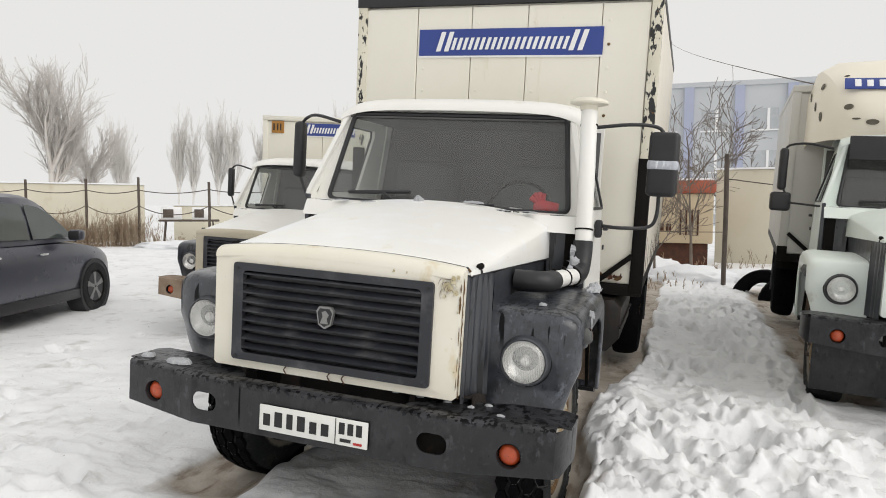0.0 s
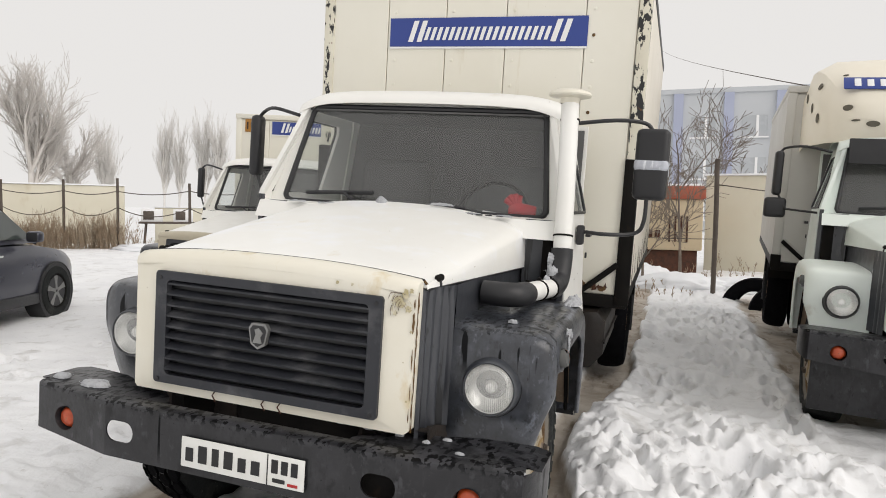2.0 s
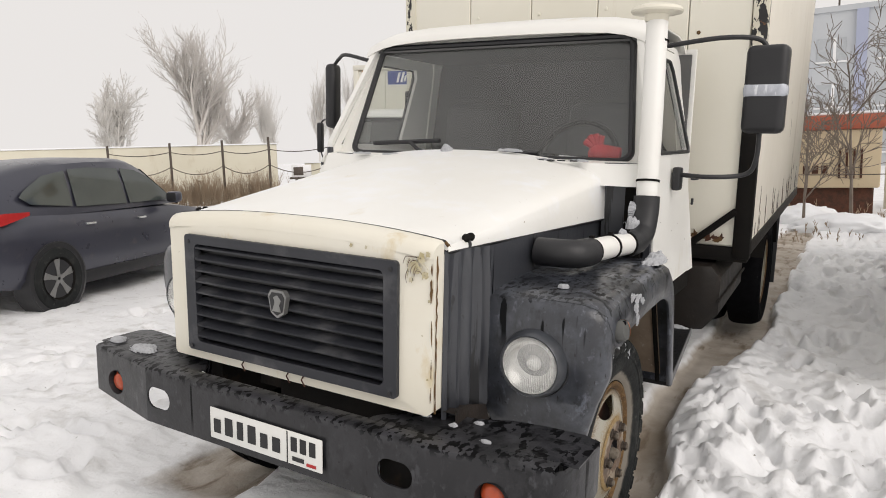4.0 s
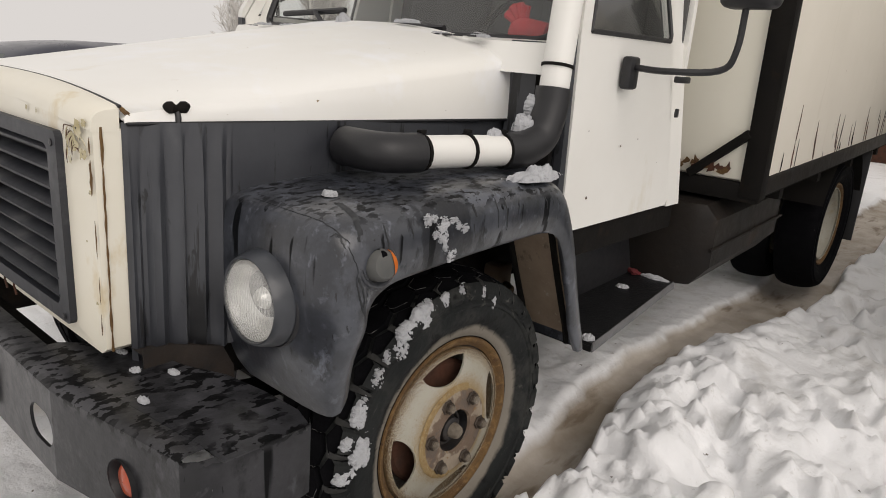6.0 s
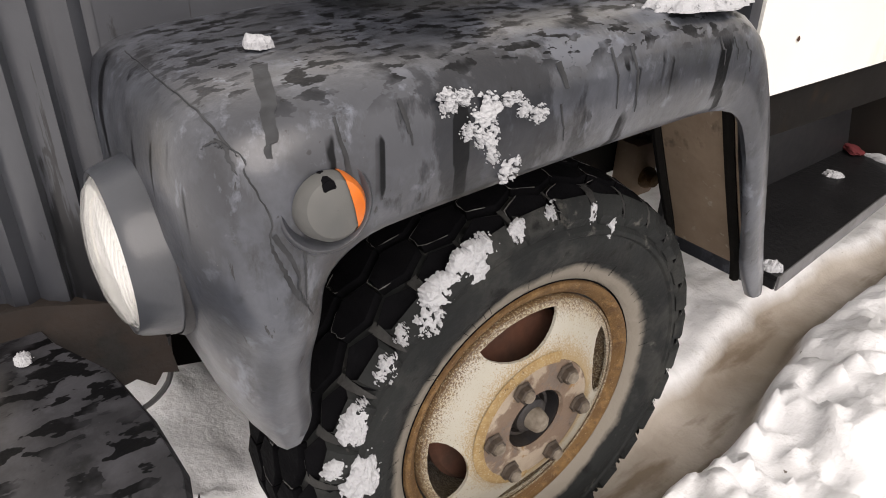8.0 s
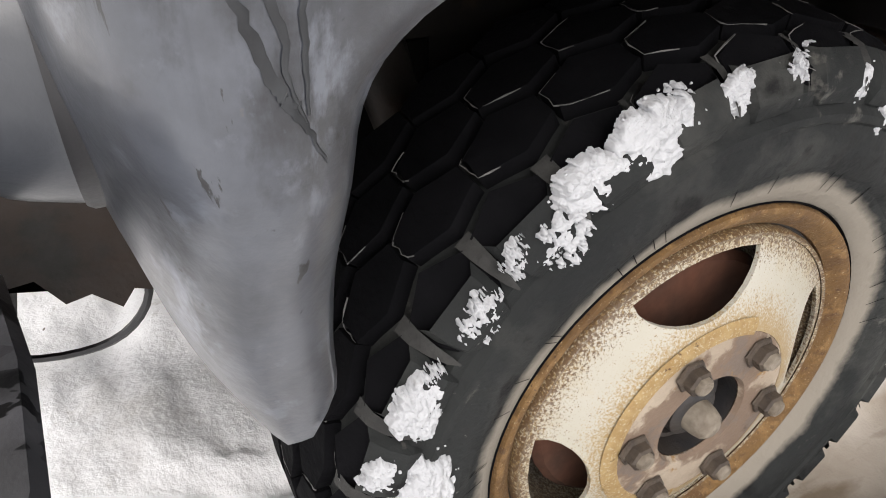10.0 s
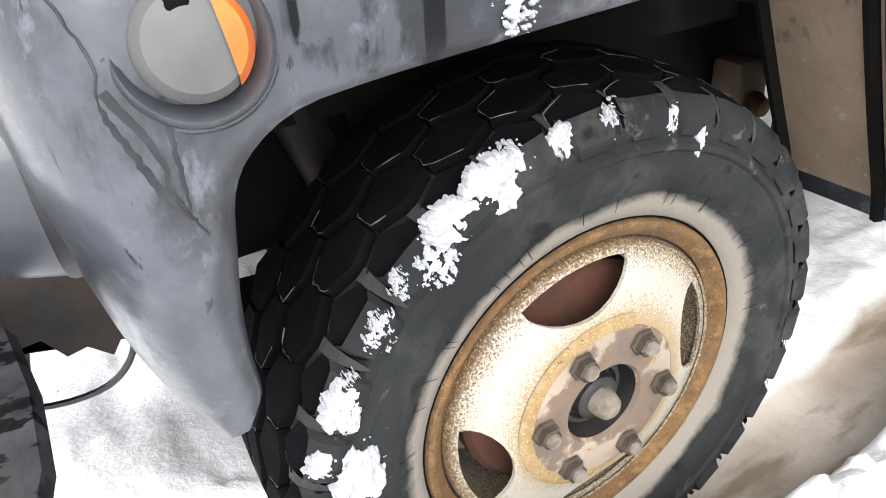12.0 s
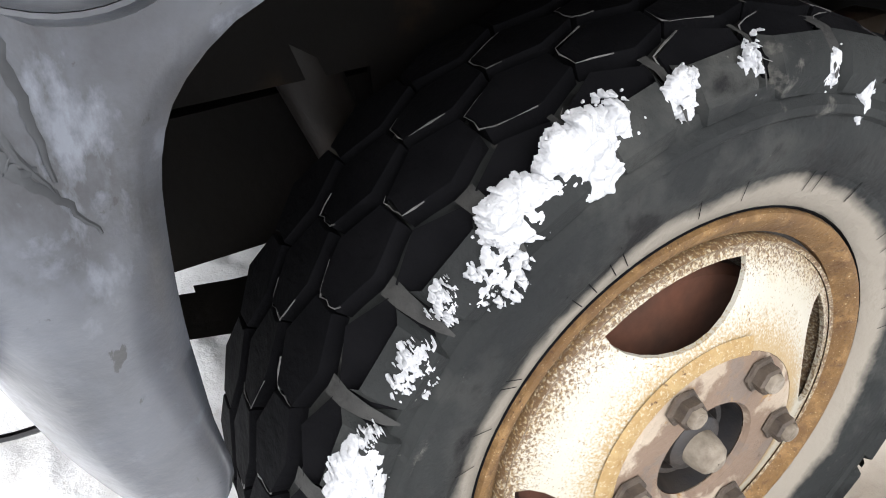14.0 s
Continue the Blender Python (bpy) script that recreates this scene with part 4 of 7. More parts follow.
def lorry(m, name_label, o):
    """A bonneted box lorry; its own axes: front axle at y = 0, nose towards -y."""
    T = empty("box_lorry", m, name_label, "lorry")
    cab, hoodm, fend, surround, box, boxside, bump = (o[k] for k in ("cab", "hood", "fender", "surround", "box", "boxside", "bumper"))
    # bumper: channel with lamp and towing holes, ends swept back
    FY = -0.985
    def face(x, z, w):
        y = FY + (0.0 if abs(x) < 0.62 else 0.16 * (abs(x) - 0.62))
        return (x, y + w, z)
    bm = sheet([(-0.62, 0.575), (0.62, 0.575), (0.62, 0.79), (-0.62, 0.79)], [rounded(sx * 0.55 - 0.065, 0.638, sx * 0.55 + 0.065, 0.722, 0.04) for sx in (-1, 1)], face, 0.007)
    for sx in (-1, 1):
        a, b = sorted((sx * 0.62, sx * 1.035))
        e = [(a, 0.575), (b, 0.575), (b, 0.79), (a, 0.79)]
        if sx > 0:
            e[1] = (b, 0.60)
        else:
            e[0] = (a, 0.60)
        merge(bm, sheet(e, [ring(sx * 0.86, 0.672, 0.05)], face, 0.007))
        # end return and top
        yb = FY + 0.16 * 0.415
        merge(bm, loft([[Vector((sx * 1.035, yb, 0.60)), Vector((sx * 1.035, yb, 0.79))], [Vector((sx * 1.055, yb + 0.03, 0.60)), Vector((sx * 1.055, yb + 0.03, 0.79))],
                        [Vector((sx * 1.085, yb + 0.20, 0.62)), Vector((sx * 1.085, yb + 0.20, 0.793))], [Vector((sx * 1.082, yb + 0.262, 0.63)), Vector((sx * 1.082, yb + 0.262, 0.79))], [Vector((sx * 1.06, yb + 0.276, 0.63)), Vector((sx * 1.06, yb + 0.276, 0.79))]]))
    top = [[Vector((x, FY + (0 if abs(x) < 0.62 else 0.16 * (abs(x) - 0.62)) + d, z)) for x in (-1.035, -0.62, -0.2, 0.2, 0.62, 1.035)] for d, z in ((0, 0.79), (0.012, 0.797), (0.075, 0.798), (0.082, 0.780))]
    for sx in (-1, 1):
        plate_rows = []
        for x, y0, y1 in ((0.40, 0.07, 0.10), (0.46, 0.07, 0.17), (0.56, 0.07, 0.235), (0.70, 0.08, 0.27), (0.80, 0.09, 0.318), (0.92, 0.105, 0.337), (1.03, 0.12, 0.342), (1.075, 0.125, 0.332), (1.086, 0.128, 0.315)):
            dip = 0.0 if x < 1.05 else 0.006
            plate_rows.append([Vector((sx * x, FY + y0 + (y1 - y0) * f, 0.7985 - dip - (0.012 if f == 1 else 0))) for f in (0, 0.35, 0.7, 0.97, 1)])
        merge(bm, thick(loft(plate_rows), 0.005))
    merge(bm, loft(top))
    bmesh.ops.remove_doubles(bm, verts=bm.verts[:], dist=0.0005)
    # Added dark backing, so that this one towing hole looks dark
    for sx in (1,):
        part("tow_hole_backing", block(sx * 0.55 - 0.09, FY + 0.05, 0.60, sx * 0.55 + 0.09, FY + 0.06, 0.76, 0.002), M_UNDER, T)
    # Added dark plate: hides the bright ground that shows behind the bumper
    part("front_gap_cover", block(-0.45, FY + 0.075, 0.665, 0.45, -0.79, 0.675, 0.002), M_UNDER, T, "dark plate added to close the gap below the radiator")
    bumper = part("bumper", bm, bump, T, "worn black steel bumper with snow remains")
    for sx in (-1, 1):
        c = (sx * 0.86, FY + 0.16 * 0.24 + 0.05, 0.672)
        lamp = part("indicator_lamp", lathe([(0.055, 0.05), (0.052, 0.049), (0.0, 0.047)], c, "y", 24, -1), M_BLACK, bumper)
        part("lens", lathe([(0.0, 0.047), (0.03, 0.044), (0.045, 0.03), (0.05, 0.001)], c, "y", 24, -1), M_INDICATOR, lamp, "red-orange indicator lens")
    plate = part("number_plate", block(-0.246, -0.999, 0.607, 0.276, -0.993, 0.722, 0.003), M_PLATE, T, "white number plate with black bars")
    x = -0.225
    for w, h in ((0.034, 0.052), (0.038, 0.066), (0.030, 0.066), (0.038, 0.066), (0.034, 0.052), (0.036, 0.052)):
        part("bar", block(x, -1.0015, 0.632, x + w, -0.9985, 0.632 + h, 0.001, 1), M_INK, plate)
        x += w + 0.022
    part("divider", block(0.126, -1.0015, 0.609, 0.129, -0.9985, 0.72), M_INK, plate)
    for k in range(3):
        part("bar", block(0.143 + 0.04 * k, -1.0015, 0.655, 0.17 + 0.04 * k, -0.9985, 0.705, 0.001, 1), M_INK, plate)
    part("bar", block(0.15, -1.0015, 0.623, 0.20, -0.9985, 0.637), M_INK, plate)
    part("flag_red", block(0.212, -1.0015, 0.618, 0.252, -0.9985, 0.628), M_RED, plate)
    # front panel and grille
    out = [(-0.60, 0.84), (-0.585, 0.828), (0.585, 0.828), (0.60, 0.84), (0.602, 1.334), (0.45, 1.350), (0.2, 1.362), (0, 1.364), (-0.2, 1.362), (-0.45, 1.350), (-0.602, 1.334)]
    bm = sheet(out, [rounded(-0.484, 0.87, 0.487, 1.317, 0.015)], lambda u, v, w: (u, -0.872 + w - 0.01 * (v - 1.1) + 0.03 * max(0, abs(u) - 0.55) / 0.05 * 0.5, v), 0.085)
    crown = []
    for y, dz, back in ((-0.8745, 0.052, 1.0), (-0.8735, 0.036, 0.95), (-0.868, 0.022, 0.8), (-0.855, 0.010, 0.5), (-0.835, 0.003, 0.2), (-0.803, 0.0, 0.0)):
        line = [Vector((-0.603, y + 0.014 * back, 1.328)), Vector((-0.603, y + 0.012 * back, 1.376 - 0.9 * dz))]
        for k in range(-10, 11):
            u = k / 10
            line.append(Vector((0.596 * u, y + 0.012 * back * max(0, abs(u) - 0.9) * 10, 1.416 - dz - 0.033 * abs(u) ** 2.4)))
        crown.append(line + [Vector((0.603, y + 0.012 * back, 1.376 - 0.9 * dz)), Vector((0.603, y + 0.014 * back, 1.328))])
    merge(bm, loft(crown))
    panel = part("front_panel", bm, surround, T, "cream front panel with chipped corner and cracks")
    grille = part("grille", sheet(rounded(-0.484, 0.87, 0.487, 1.317, 0.015), [rounded(-0.432, 0.905, 0.435, 1.283, 0.02)], lambda u, v, w: (u, -0.888 + w - 0.01 * (v - 1.1), v), 0.03), M_GRILLE, T, "black plastic grille with dusty slats")
    for k in range(9):
        z = 0.923 + 0.0425 * k
        bm = loft([[Vector((x, -0.885, z)), Vector((x, -0.889, z + 0.008)), Vector((x, -0.852, z + 0.024)), Vector((x, -0.850, z + 0.018))] for x in (-0.435, 0.438)], wrap=True, cap=True)
        part("slat", bm, M_GRILLE, grille)
    part("backing", block(-0.45, -0.845, 0.88, 0.45, -0.838, 1.31), M_BLACK, grille)
    shield = [(-0.042, 0.026), (-0.028, 0.046), (0.028, 0.046), (0.042, 0.026), (0.030, -0.034), (0, -0.052), (-0.030, -0.034)]
    bm = sheet(shield, [], lambda u, v, w: (u, -0.905 + w, 1.118 + v), 0.02)
    badge = part("badge", bm, M_ALLOY, grille, "small metal shield badge")
    part("badge_field", sheet([(0.82 * u, 0.82 * v) for u, v in shield], [], lambda u, v, w: (u, -0.907 + w, 1.118 + v), 0.004), M_BLACK, grille)
    part("badge_emblem", sheet([(-0.02, -0.028), (0.02, -0.028), (0.012, -0.005), (0.022, 0.012), (0.004, 0.03), (-0.014, 0.022), (-0.008, 0.004)], [], lambda u, v, w: (u, -0.909 + w, 1.118 + v), 0.004), M_ALLOY, grille)
    if o.get("hero"):
        for x, z in ((-0.462, 0.885), (0.462, 0.885), (0.462, 1.29), (-0.462, 1.29)):
            part("screw", lathe([(0, 0.008), (0.003, 0.008), (0.004, 0.001)], (x, -0.889, z), "y", 10, -1), M_BLACK, grille)
    # bonnet
    rows = []
    for y in (-0.799, -0.793, -0.78, -0.75, -0.6, -0.35, -0.1, 0.15, 0.36, 0.43):
        t = (y + 0.83) / 1.26
        c, zb, zc, zm = 0.605 + 0.10 * max(t, 0), 1.350, 1.378 + 0.178 * max(t, 0), 1.412 + 0.225 * max(t, 0)
        drop = {-0.799: 0.010, -0.793: 0.003, -0.78: 0.0005}.get(y, 0)
        row = [Vector((-c - 0.012, y, zb - 0.2 * drop)), Vector((-c - 0.010, y, zb + 0.45 * (zc - zb) - 0.01)), Vector((-c - 0.006, y, zc - 0.042 * min(1, 0.35 + max(t, 0)) - drop))]
        for k in range(-12, 13):
            u = k / 12
            row.append(Vector((c * u, y, zm - drop - (zm - zc) * abs(u) ** 2.4 - 0.020 * (max(0, abs(u) - 0.80) / 0.20) ** 2)))
        row += [Vector((c + 0.006, y, zc - 0.042 * min(1, 0.35 + max(t, 0)) - drop)), Vector((c + 0.010, y, zb + 0.45 * (zc - zb) - 0.01)), Vector((c + 0.012, y, zb - 0.2 * drop))]
        rows.append(row)
    hood = part("bonnet", thick(loft(rows), 0.004), hoodm, T, "white bonnet dusted with wet snow", 65)
    if o.get("hero"):
        part("bonnet_seam", tube([(x, -0.801, 1.4155 - 0.033 * abs(x / 0.605) ** 2.4 - 0.002) for x in [0.605 * k / 12 for k in range(-12, 13)]], 0.0042, 6), M_BLACK, hood)
        part("hinge_rust", tube(smooth_path([(0.604, -0.80, 1.378), (0.611, -0.785, 1.362), (0.617, -0.765, 1.349)], 4), [0.004, 0.0055, 0.005, 0.006, 0.005, 0.004, 0.005, 0.004, 0.003], 6), M_RIMRUST, hood)
    for sx in (-1, 1):
        latch = part("bonnet_latch", tube([(sx * 0.625, -0.684, 1.30), (sx * 0.628, -0.684, 1.36), (sx * 0.622, -0.684, 1.372)], 0.007, 8), M_BLACK, T)
        part("latch_knob", tube([(sx * 0.622, -0.714 + 0.0075 * q, 1.380 + 0.003 * math.cos(q * 0.8)) for q in range(9)], [0.005, 0.012, 0.0145, 0.011, 0.008, 0.011, 0.0145, 0.012, 0.005], 10), M_UNDER, latch, "dark butterfly knob")
        part("bonnet_rubber", tube([(sx * (0.606 + 0.10 * t + 0.005), -0.83 + 1.26 * t, 1.347) for t in (0.03, 0.25, 0.5, 0.75, 1)], 0.007, 6), M_BLACK, T)
        # dark corrugated corner and engine bay side
        rows = []
        for k in range(29):
            t = k / 28
            x, y = 0.603 + 0.058 * t ** 0.8, -0.80 + 0.235 * t
            w = 0.008 * math.sin(t * 31) + 0.004 * math.sin(t * 67)
            rows.append([Vector((sx * (x + w * f), y, z)) for z, f in ((0.80, 1), (0.95, 0.9), (1.1, 1), (1.25, 0.8), (1.33, 0.2), (1.348, 0))])
        part("corner_panel", loft(rows), M_DARK, T, "wet dark rubberised corner panel")
        part("bay_side", loft([[Vector((sx * x, y, z)) for z in (1.12, 1.25, 1.348)] for x, y in ((0.66, -0.57), (0.665, -0.3), (0.68, 0.1), (0.70, 0.56))]), M_DARK, T)
        # near-black inner sheet, so that the wheel housing looks unlit
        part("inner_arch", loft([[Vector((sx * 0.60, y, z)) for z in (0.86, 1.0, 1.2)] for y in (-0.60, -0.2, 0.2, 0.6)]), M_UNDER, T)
        # added dark sheet for the shade under the body
        part("underbody_shade", block(sx * 0.565, -0.20, 0.40, sx * 0.575, 0.16, 0.90), M_UNDER, T)
        f = fender(T, sx, fend)
        # headlamp
        c = (sx * 0.829, -0.637, 0.977)
        b = part("headlamp_bezel", lathe([(-0.060, 0.108), (-0.050, 0.1145), (-0.040, 0.1140), (-0.012, 0.107), (-0.002, 0.1035), (0.003, 0.100), (0.002, 0.0965), (-0.006, 0.094)], c, "y", 64, -1), o.get("bezel", M_BEZEL), f)
        # black ring added to draw the dark gap between bezel and fender
        part("lamp_gap_ring", lathe([(-0.085, 0.1195), (-0.047, 0.1190), (-0.043, 0.1165), (-0.046, 0.114), (-0.060, 0.112)], c, "y", 64, -1), M_BLACK, f, "black ring for the dark gap round the headlamp")
        part("reflector", lathe([(-0.004, 0.0935), (-0.02, 0.083), (-0.04, 0.062), (-0.05, 0.03), (-0.03, 0.022), (-0.022, 0.016), (-0.02, 0.001)], c, "y", 64, -1), M_CHROME, b)
        part("lens", lathe([(0.0, 0.0945), (0.012, 0.081), (0.021, 0.054), (0.025, 0.025), (0.026, 0.001)], c, "y", 64, -1), M_LENS, b, "clear ribbed headlamp glass")
        if o.get("hero"):
            for k in range(-11, 12):
                u = k * 0.0074
                h = math.sqrt(max(0.0001, 0.0855 ** 2 - u * u))
                part("rib", loft([[Vector((c[0] + u + d, c[1] - 0.0225 * (1 - (u * u + w * w * h * h) / 0.0088) - e, c[2] + w * h)) for w in (-1, -0.5, 0, 0.5, 1)] for d, e in ((-0.003, -0.001), (0, 0.0018), (0.003, -0.001))]), M_RIB, b)
        # round side marker: painted-over cup, orange lens left bare at its rear
        mm = pose(sx * 1.032, -0.467, 1.087, 0, -sx * 12, -sx * 5)
        mk = part("side_marker", moved(lathe([(0.0, 0.0375), (0.034, 0.0365), (0.050, 0.0345), (0.059, 0.029), (0.063, 0.017), (0.064, 0.0002)], (0, 0, 0), "x", 48, sx), mm), M_MARKER, f, "grey oversprayed marker housing")
        part("marker_base", moved(lathe([(-0.02, 0.055), (0.026, 0.053), (0.033, 0.051), (0.036, 0.0475), (0.034, 0.044), (0.024, 0.0375)], (0, 0, 0), "x", 48, sx), mm), M_DARK, mk)
        # near-black bar in place of the hollow screw channel's shade
        part("channel_shade", moved(tube([(sx * 0.012, -0.004, 0.0285), (sx * 0.040, -0.004, 0.0275), (sx * 0.0598, -0.004, 0.0235)], [0.0095, 0.0088, 0.0072], 12), mm), M_TREAD, mk)
        bm = lathe([(0.028, 0.0382), (0.034, 0.0376), (0.051, 0.0355), (0.0605, 0.030), (0.0648, 0.0175), (0.0656, 0.0002)], (0, 0, 0), "x", 48, sx)
        bmesh.ops.bisect_plane(bm, geom=bm.verts[:] + bm.edges[:] + bm.faces[:], plane_co=(0, 0.017, 0), plane_no=(0, 1, 0.14), clear_inner=True)
        part("collar", moved(lathe([(-0.02, 0.0585), (0.017, 0.0572), (0.0215, 0.0552), (0.022, 0.0535), (0.017, 0.0520)], (0, 0, 0), "x", 48, sx), mm), M_BEZEL, mk)
        part("lens", moved(bm, mm), M_AMBER, mk, "orange side marker lens")
        # proud near-black disc in place of the shaded screw hole
        part("recess_shade", moved(lathe([(0.0, 0.0072), (0.0040, 0.0070), (0.0046, 0.0060), (0.0046, 0.0002)], (sx * 0.0572, -0.004, 0.022), "x", 16, sx), mm), M_TREAD, mk)
    # cab shell
    def flank(sx):
        return lambda u, v, w: (sx * (0.925 - 0.17 * max(0, v - 1.62) / 0.62 - w), u, v)
    hole = [(0.545, 1.645), (1.135, 1.65), (1.15, 1.67), (1.165, 2.06), (1.135, 2.105), (0.80, 2.105), (0.765, 2.09)]
    inner = lambda pts, d: [(u + (d if u < 0.85 else -d), v + (d if v < 1.85 else -d)) for u, v in pts]
    for sx in (-1, 1):
        door = part("door", sheet([(0.50, 0.992), (1.315, 1.0), (1.335, 1.03), (1.335, 2.10), (1.30, 2.16), (0.73, 2.16), (0.48, 1.63)], [hole], flank(sx), 0.03), cab, T, "white cab door with rust spots")
        g = part("window", sheet(inner(hole, 0.004), [], lambda u, v, w: flank(sx)(u, v, w + 0.014)), M_GLASS, door, "side window glass")
        g.visible_shadow = False
        loop = [flank(sx)(u, v, 0.0) for u, v in hole]
        part("window_seal", tube(loop + loop[:2], 0.009, 6), M_BLACK, door)
        part("door_handle", block(sx * 0.925, 1.20, 1.50, sx * 0.955, 1.30, 1.525, 0.006), M_BLACK, door, "black door handle")
        part("keyhole", block(sx * 0.923, 1.262, 1.365, sx * 0.935, 1.285, 1.40, 0.004), M_BLACK, door)
        part("cab_side", sheet([(1.345, 0.99), (1.47, 0.99), (1.47, 2.13), (1.40, 2.20), (0.70, 2.20), (0.72, 2.17), (1.31, 2.17), (1.345, 2.11)], [], lambda u, v, w: flank(sx)(u, v, w + 0.004), 0.03), cab, T)
        part("quarter_panel", sheet([(0.455, 1.63), (0.47, 1.63), (0.71, 2.17), (0.69, 2.19), (0.455, 1.66)], [], lambda u, v, w: flank(sx)(u, v, w + 0.004), 0.03), cab, T)
        # lower quarter panel, coloured dark for the gap between pipe and door
        part("door_gap_strip", sheet([(0.46, 1.12), (0.494, 1.12), (0.472, 1.629), (0.455, 1.629)], [], lambda u, v, w: flank(sx)(u, v, w + 0.006), 0.03), M_DARK, T)
        part("sill", block(sx * 0.86, 0.50, 0.88, sx * 0.905, 1.46, 0.99, 0.01), M_UNDER, T)
    WS = lambda u, v, w: (u * (1 - 0.10 * v), 0.475 + 0.20 * v + 0.05 * (u / 0.8) ** 2 + w, 1.585 + 0.60 * v)
    wsout = rounded(-0.895, -0.02, 0.895, 1.07, 0.06)
    wshole = rounded(-0.795, 0.03, 0.795, 1.0, 0.075, 6)
    part("windscreen_frame", sheet(wsout, [wshole], WS, 0.02), cab, T)
    g = part("windscreen", sheet(wshole, [], lambda u, v, w: WS(u, v, w + 0.006)), M_GLASS, T, "grey reflecting windscreen glass")
    g.visible_shadow = False
    loop = [WS(u, v, -0.002) for u, v in wshole]
    part("windscreen_seal", tube(loop + loop[:2], 0.016, 8), M_BLACK, T, "black rubber seal")
    part("cowl", loft([[Vector((x, y + 0.05 * (x / 0.8) ** 2, z)) for x in (-0.9, -0.7, -0.3, 0.3, 0.7, 0.9)] for y, z in ((0.33, 1.50), (0.38, 1.595), (0.44, 1.605), (0.49, 1.605))]), cab, T)
    for sx in (-1, 1):
        part("cowl_side", loft([[Vector((sx * x, y, z)) for z in (1.15, 1.40, 1.60)] for x, y in ((0.705, 0.42), (0.80, 0.44), (0.915, 0.49))]), M_DARK, T)
    rows = []
    for y, z in ((0.668, 2.212), (0.674, 2.238), (0.70, 2.268), (0.78, 2.300), (1.0, 2.326), (1.3, 2.326), (1.42, 2.29), (1.47, 2.20), (1.475, 2.12)):
        rows.append([Vector((x * (1 if z > 2.2 else 1.02), y, z - 0.060 * abs(x / 0.80) ** 8 - 0.015 * (x / 0.78) ** 2)) for x in (-0.80, -0.785, -0.765, -0.73, -0.68, -0.6, -0.45, -0.22, 0, 0.22, 0.45, 0.6, 0.68, 0.73, 0.765, 0.785, 0.80)])
    part("roof", thick(loft(rows), 0.006), cab, T, "white cab roof with a rusty gutter", 40)
    part("cab_back", block(-0.86, 1.44, 0.95, 0.86, 1.47, 2.2), cab, T)
    part("headlining", block(-0.74, 0.70, 2.16, 0.74, 1.44, 2.17), M_GREYTRIM, T)
    part("back_trim", block(-0.84, 1.42, 0.95, 0.84, 1.435, 2.17), M_GREYTRIM, T)
    part("cab_floor", block(-0.88, 0.45, 0.93, 0.88, 1.46, 0.98), M_UNDER, T)
    part("firewall", block(-0.88, 0.44, 0.93, 0.88, 0.46, 1.58), M_UNDER, T)
    part("dashboard", block(-0.84, 0.50, 1.36, 0.84, 0.78, 1.60, 0.05, 3), M_INTERIOR, T)
    for x in (-0.42, 0.42):
        seat = part("seat", block(x - 0.27, 0.98, 1.15, x + 0.27, 1.40, 1.32, 0.05, 3), M_GREYTRIM, T)
        part("seat_back", moved(block(x - 0.25, -0.07, 0, x + 0.25, 0.07, 0.62, 0.06, 3), pose(0, 1.33, 1.30, -8, 0, 0)), M_GREYTRIM, T)
    steer = [Vector((0.42 + 0.2 * math.cos(a), 0.86 + 0.09 * math.sin(a), 1.62 + 0.17 * math.sin(a))) for a in (2 * math.pi * k / 24 for k in range(26))]
    sw = part("steering_wheel", tube(steer, 0.014, 8), M_INTERIOR, T)
    part("steering_spoke", tube([(0.23, 0.86, 1.62), (0.42, 0.84, 1.60), (0.61, 0.86, 1.62)], 0.012, 6), M_INTERIOR, sw)
    # wipers
    for x0, x1 in ((-0.12, -0.50), (0.44, 0.06)):
        wp = part("wiper", tube([WS(x0, 0.01, -0.03), WS((x0 + x1) / 2, 0.075, -0.04), WS(x1 + 0.12, 0.14 if x1 < -0.3 else 0.075, -0.035)], 0.010, 6), M_BLACK, T)
        part("wiper_blade", tube([WS(x1 - 0.14, 0.12 if x1 < -0.3 else 0.06, -0.018), WS(x1 + 0.3, 0.155 if x1 < -0.3 else 0.07, -0.018)], 0.012, 6), M_BLACK, wp)
    # mirrors
    for sx, mx, my, mz, w, h in ((1, 1.29, 0.83, 1.935, 0.175, 0.385), (-1, 1.24, 0.90, 1.94, 0.075, 0.40)):
        mir = part("mirror", moved(block(-w / 2, -0.05, -h / 2, w / 2, 0.05, h / 2, 0.03, 3), pose(sx * mx, my, mz, 0, 0, sx * -6)), M_BLACK, T, "black rear-view mirror on a tube arm")
        part("mirror_glass", moved(block(-w / 2 + 0.015, 0.046, -h / 2 + 0.02, w / 2 - 0.015, 0.054, h / 2 - 0.02, 0.005), pose(sx * mx, my, mz, 0, 0, sx * -6)), M_CHROME, mir)
        if sx > 0 and o.get("hero"):
            part("tape_band", moved(block(-w / 2 - 0.003, -0.054, -0.045, w / 2 + 0.003, 0.055, 0.035, 0.03, 3), pose(sx * mx, my, mz, 0, 0, sx * -6)), M_TAPE, mir, "silvery packing tape wrapped round the mirror")
        part("mirror_arm", tube(smooth_path([(sx * 0.84, 0.74, 2.13), (sx * (mx - 0.2), 0.78, mz + h / 2 + 0.035), (sx * (mx - 0.05), my, mz + h / 2 + 0.03), (sx * mx, my, mz + h / 2 - 0.02)], 4), 0.011, 8), M_BLACK, mir)
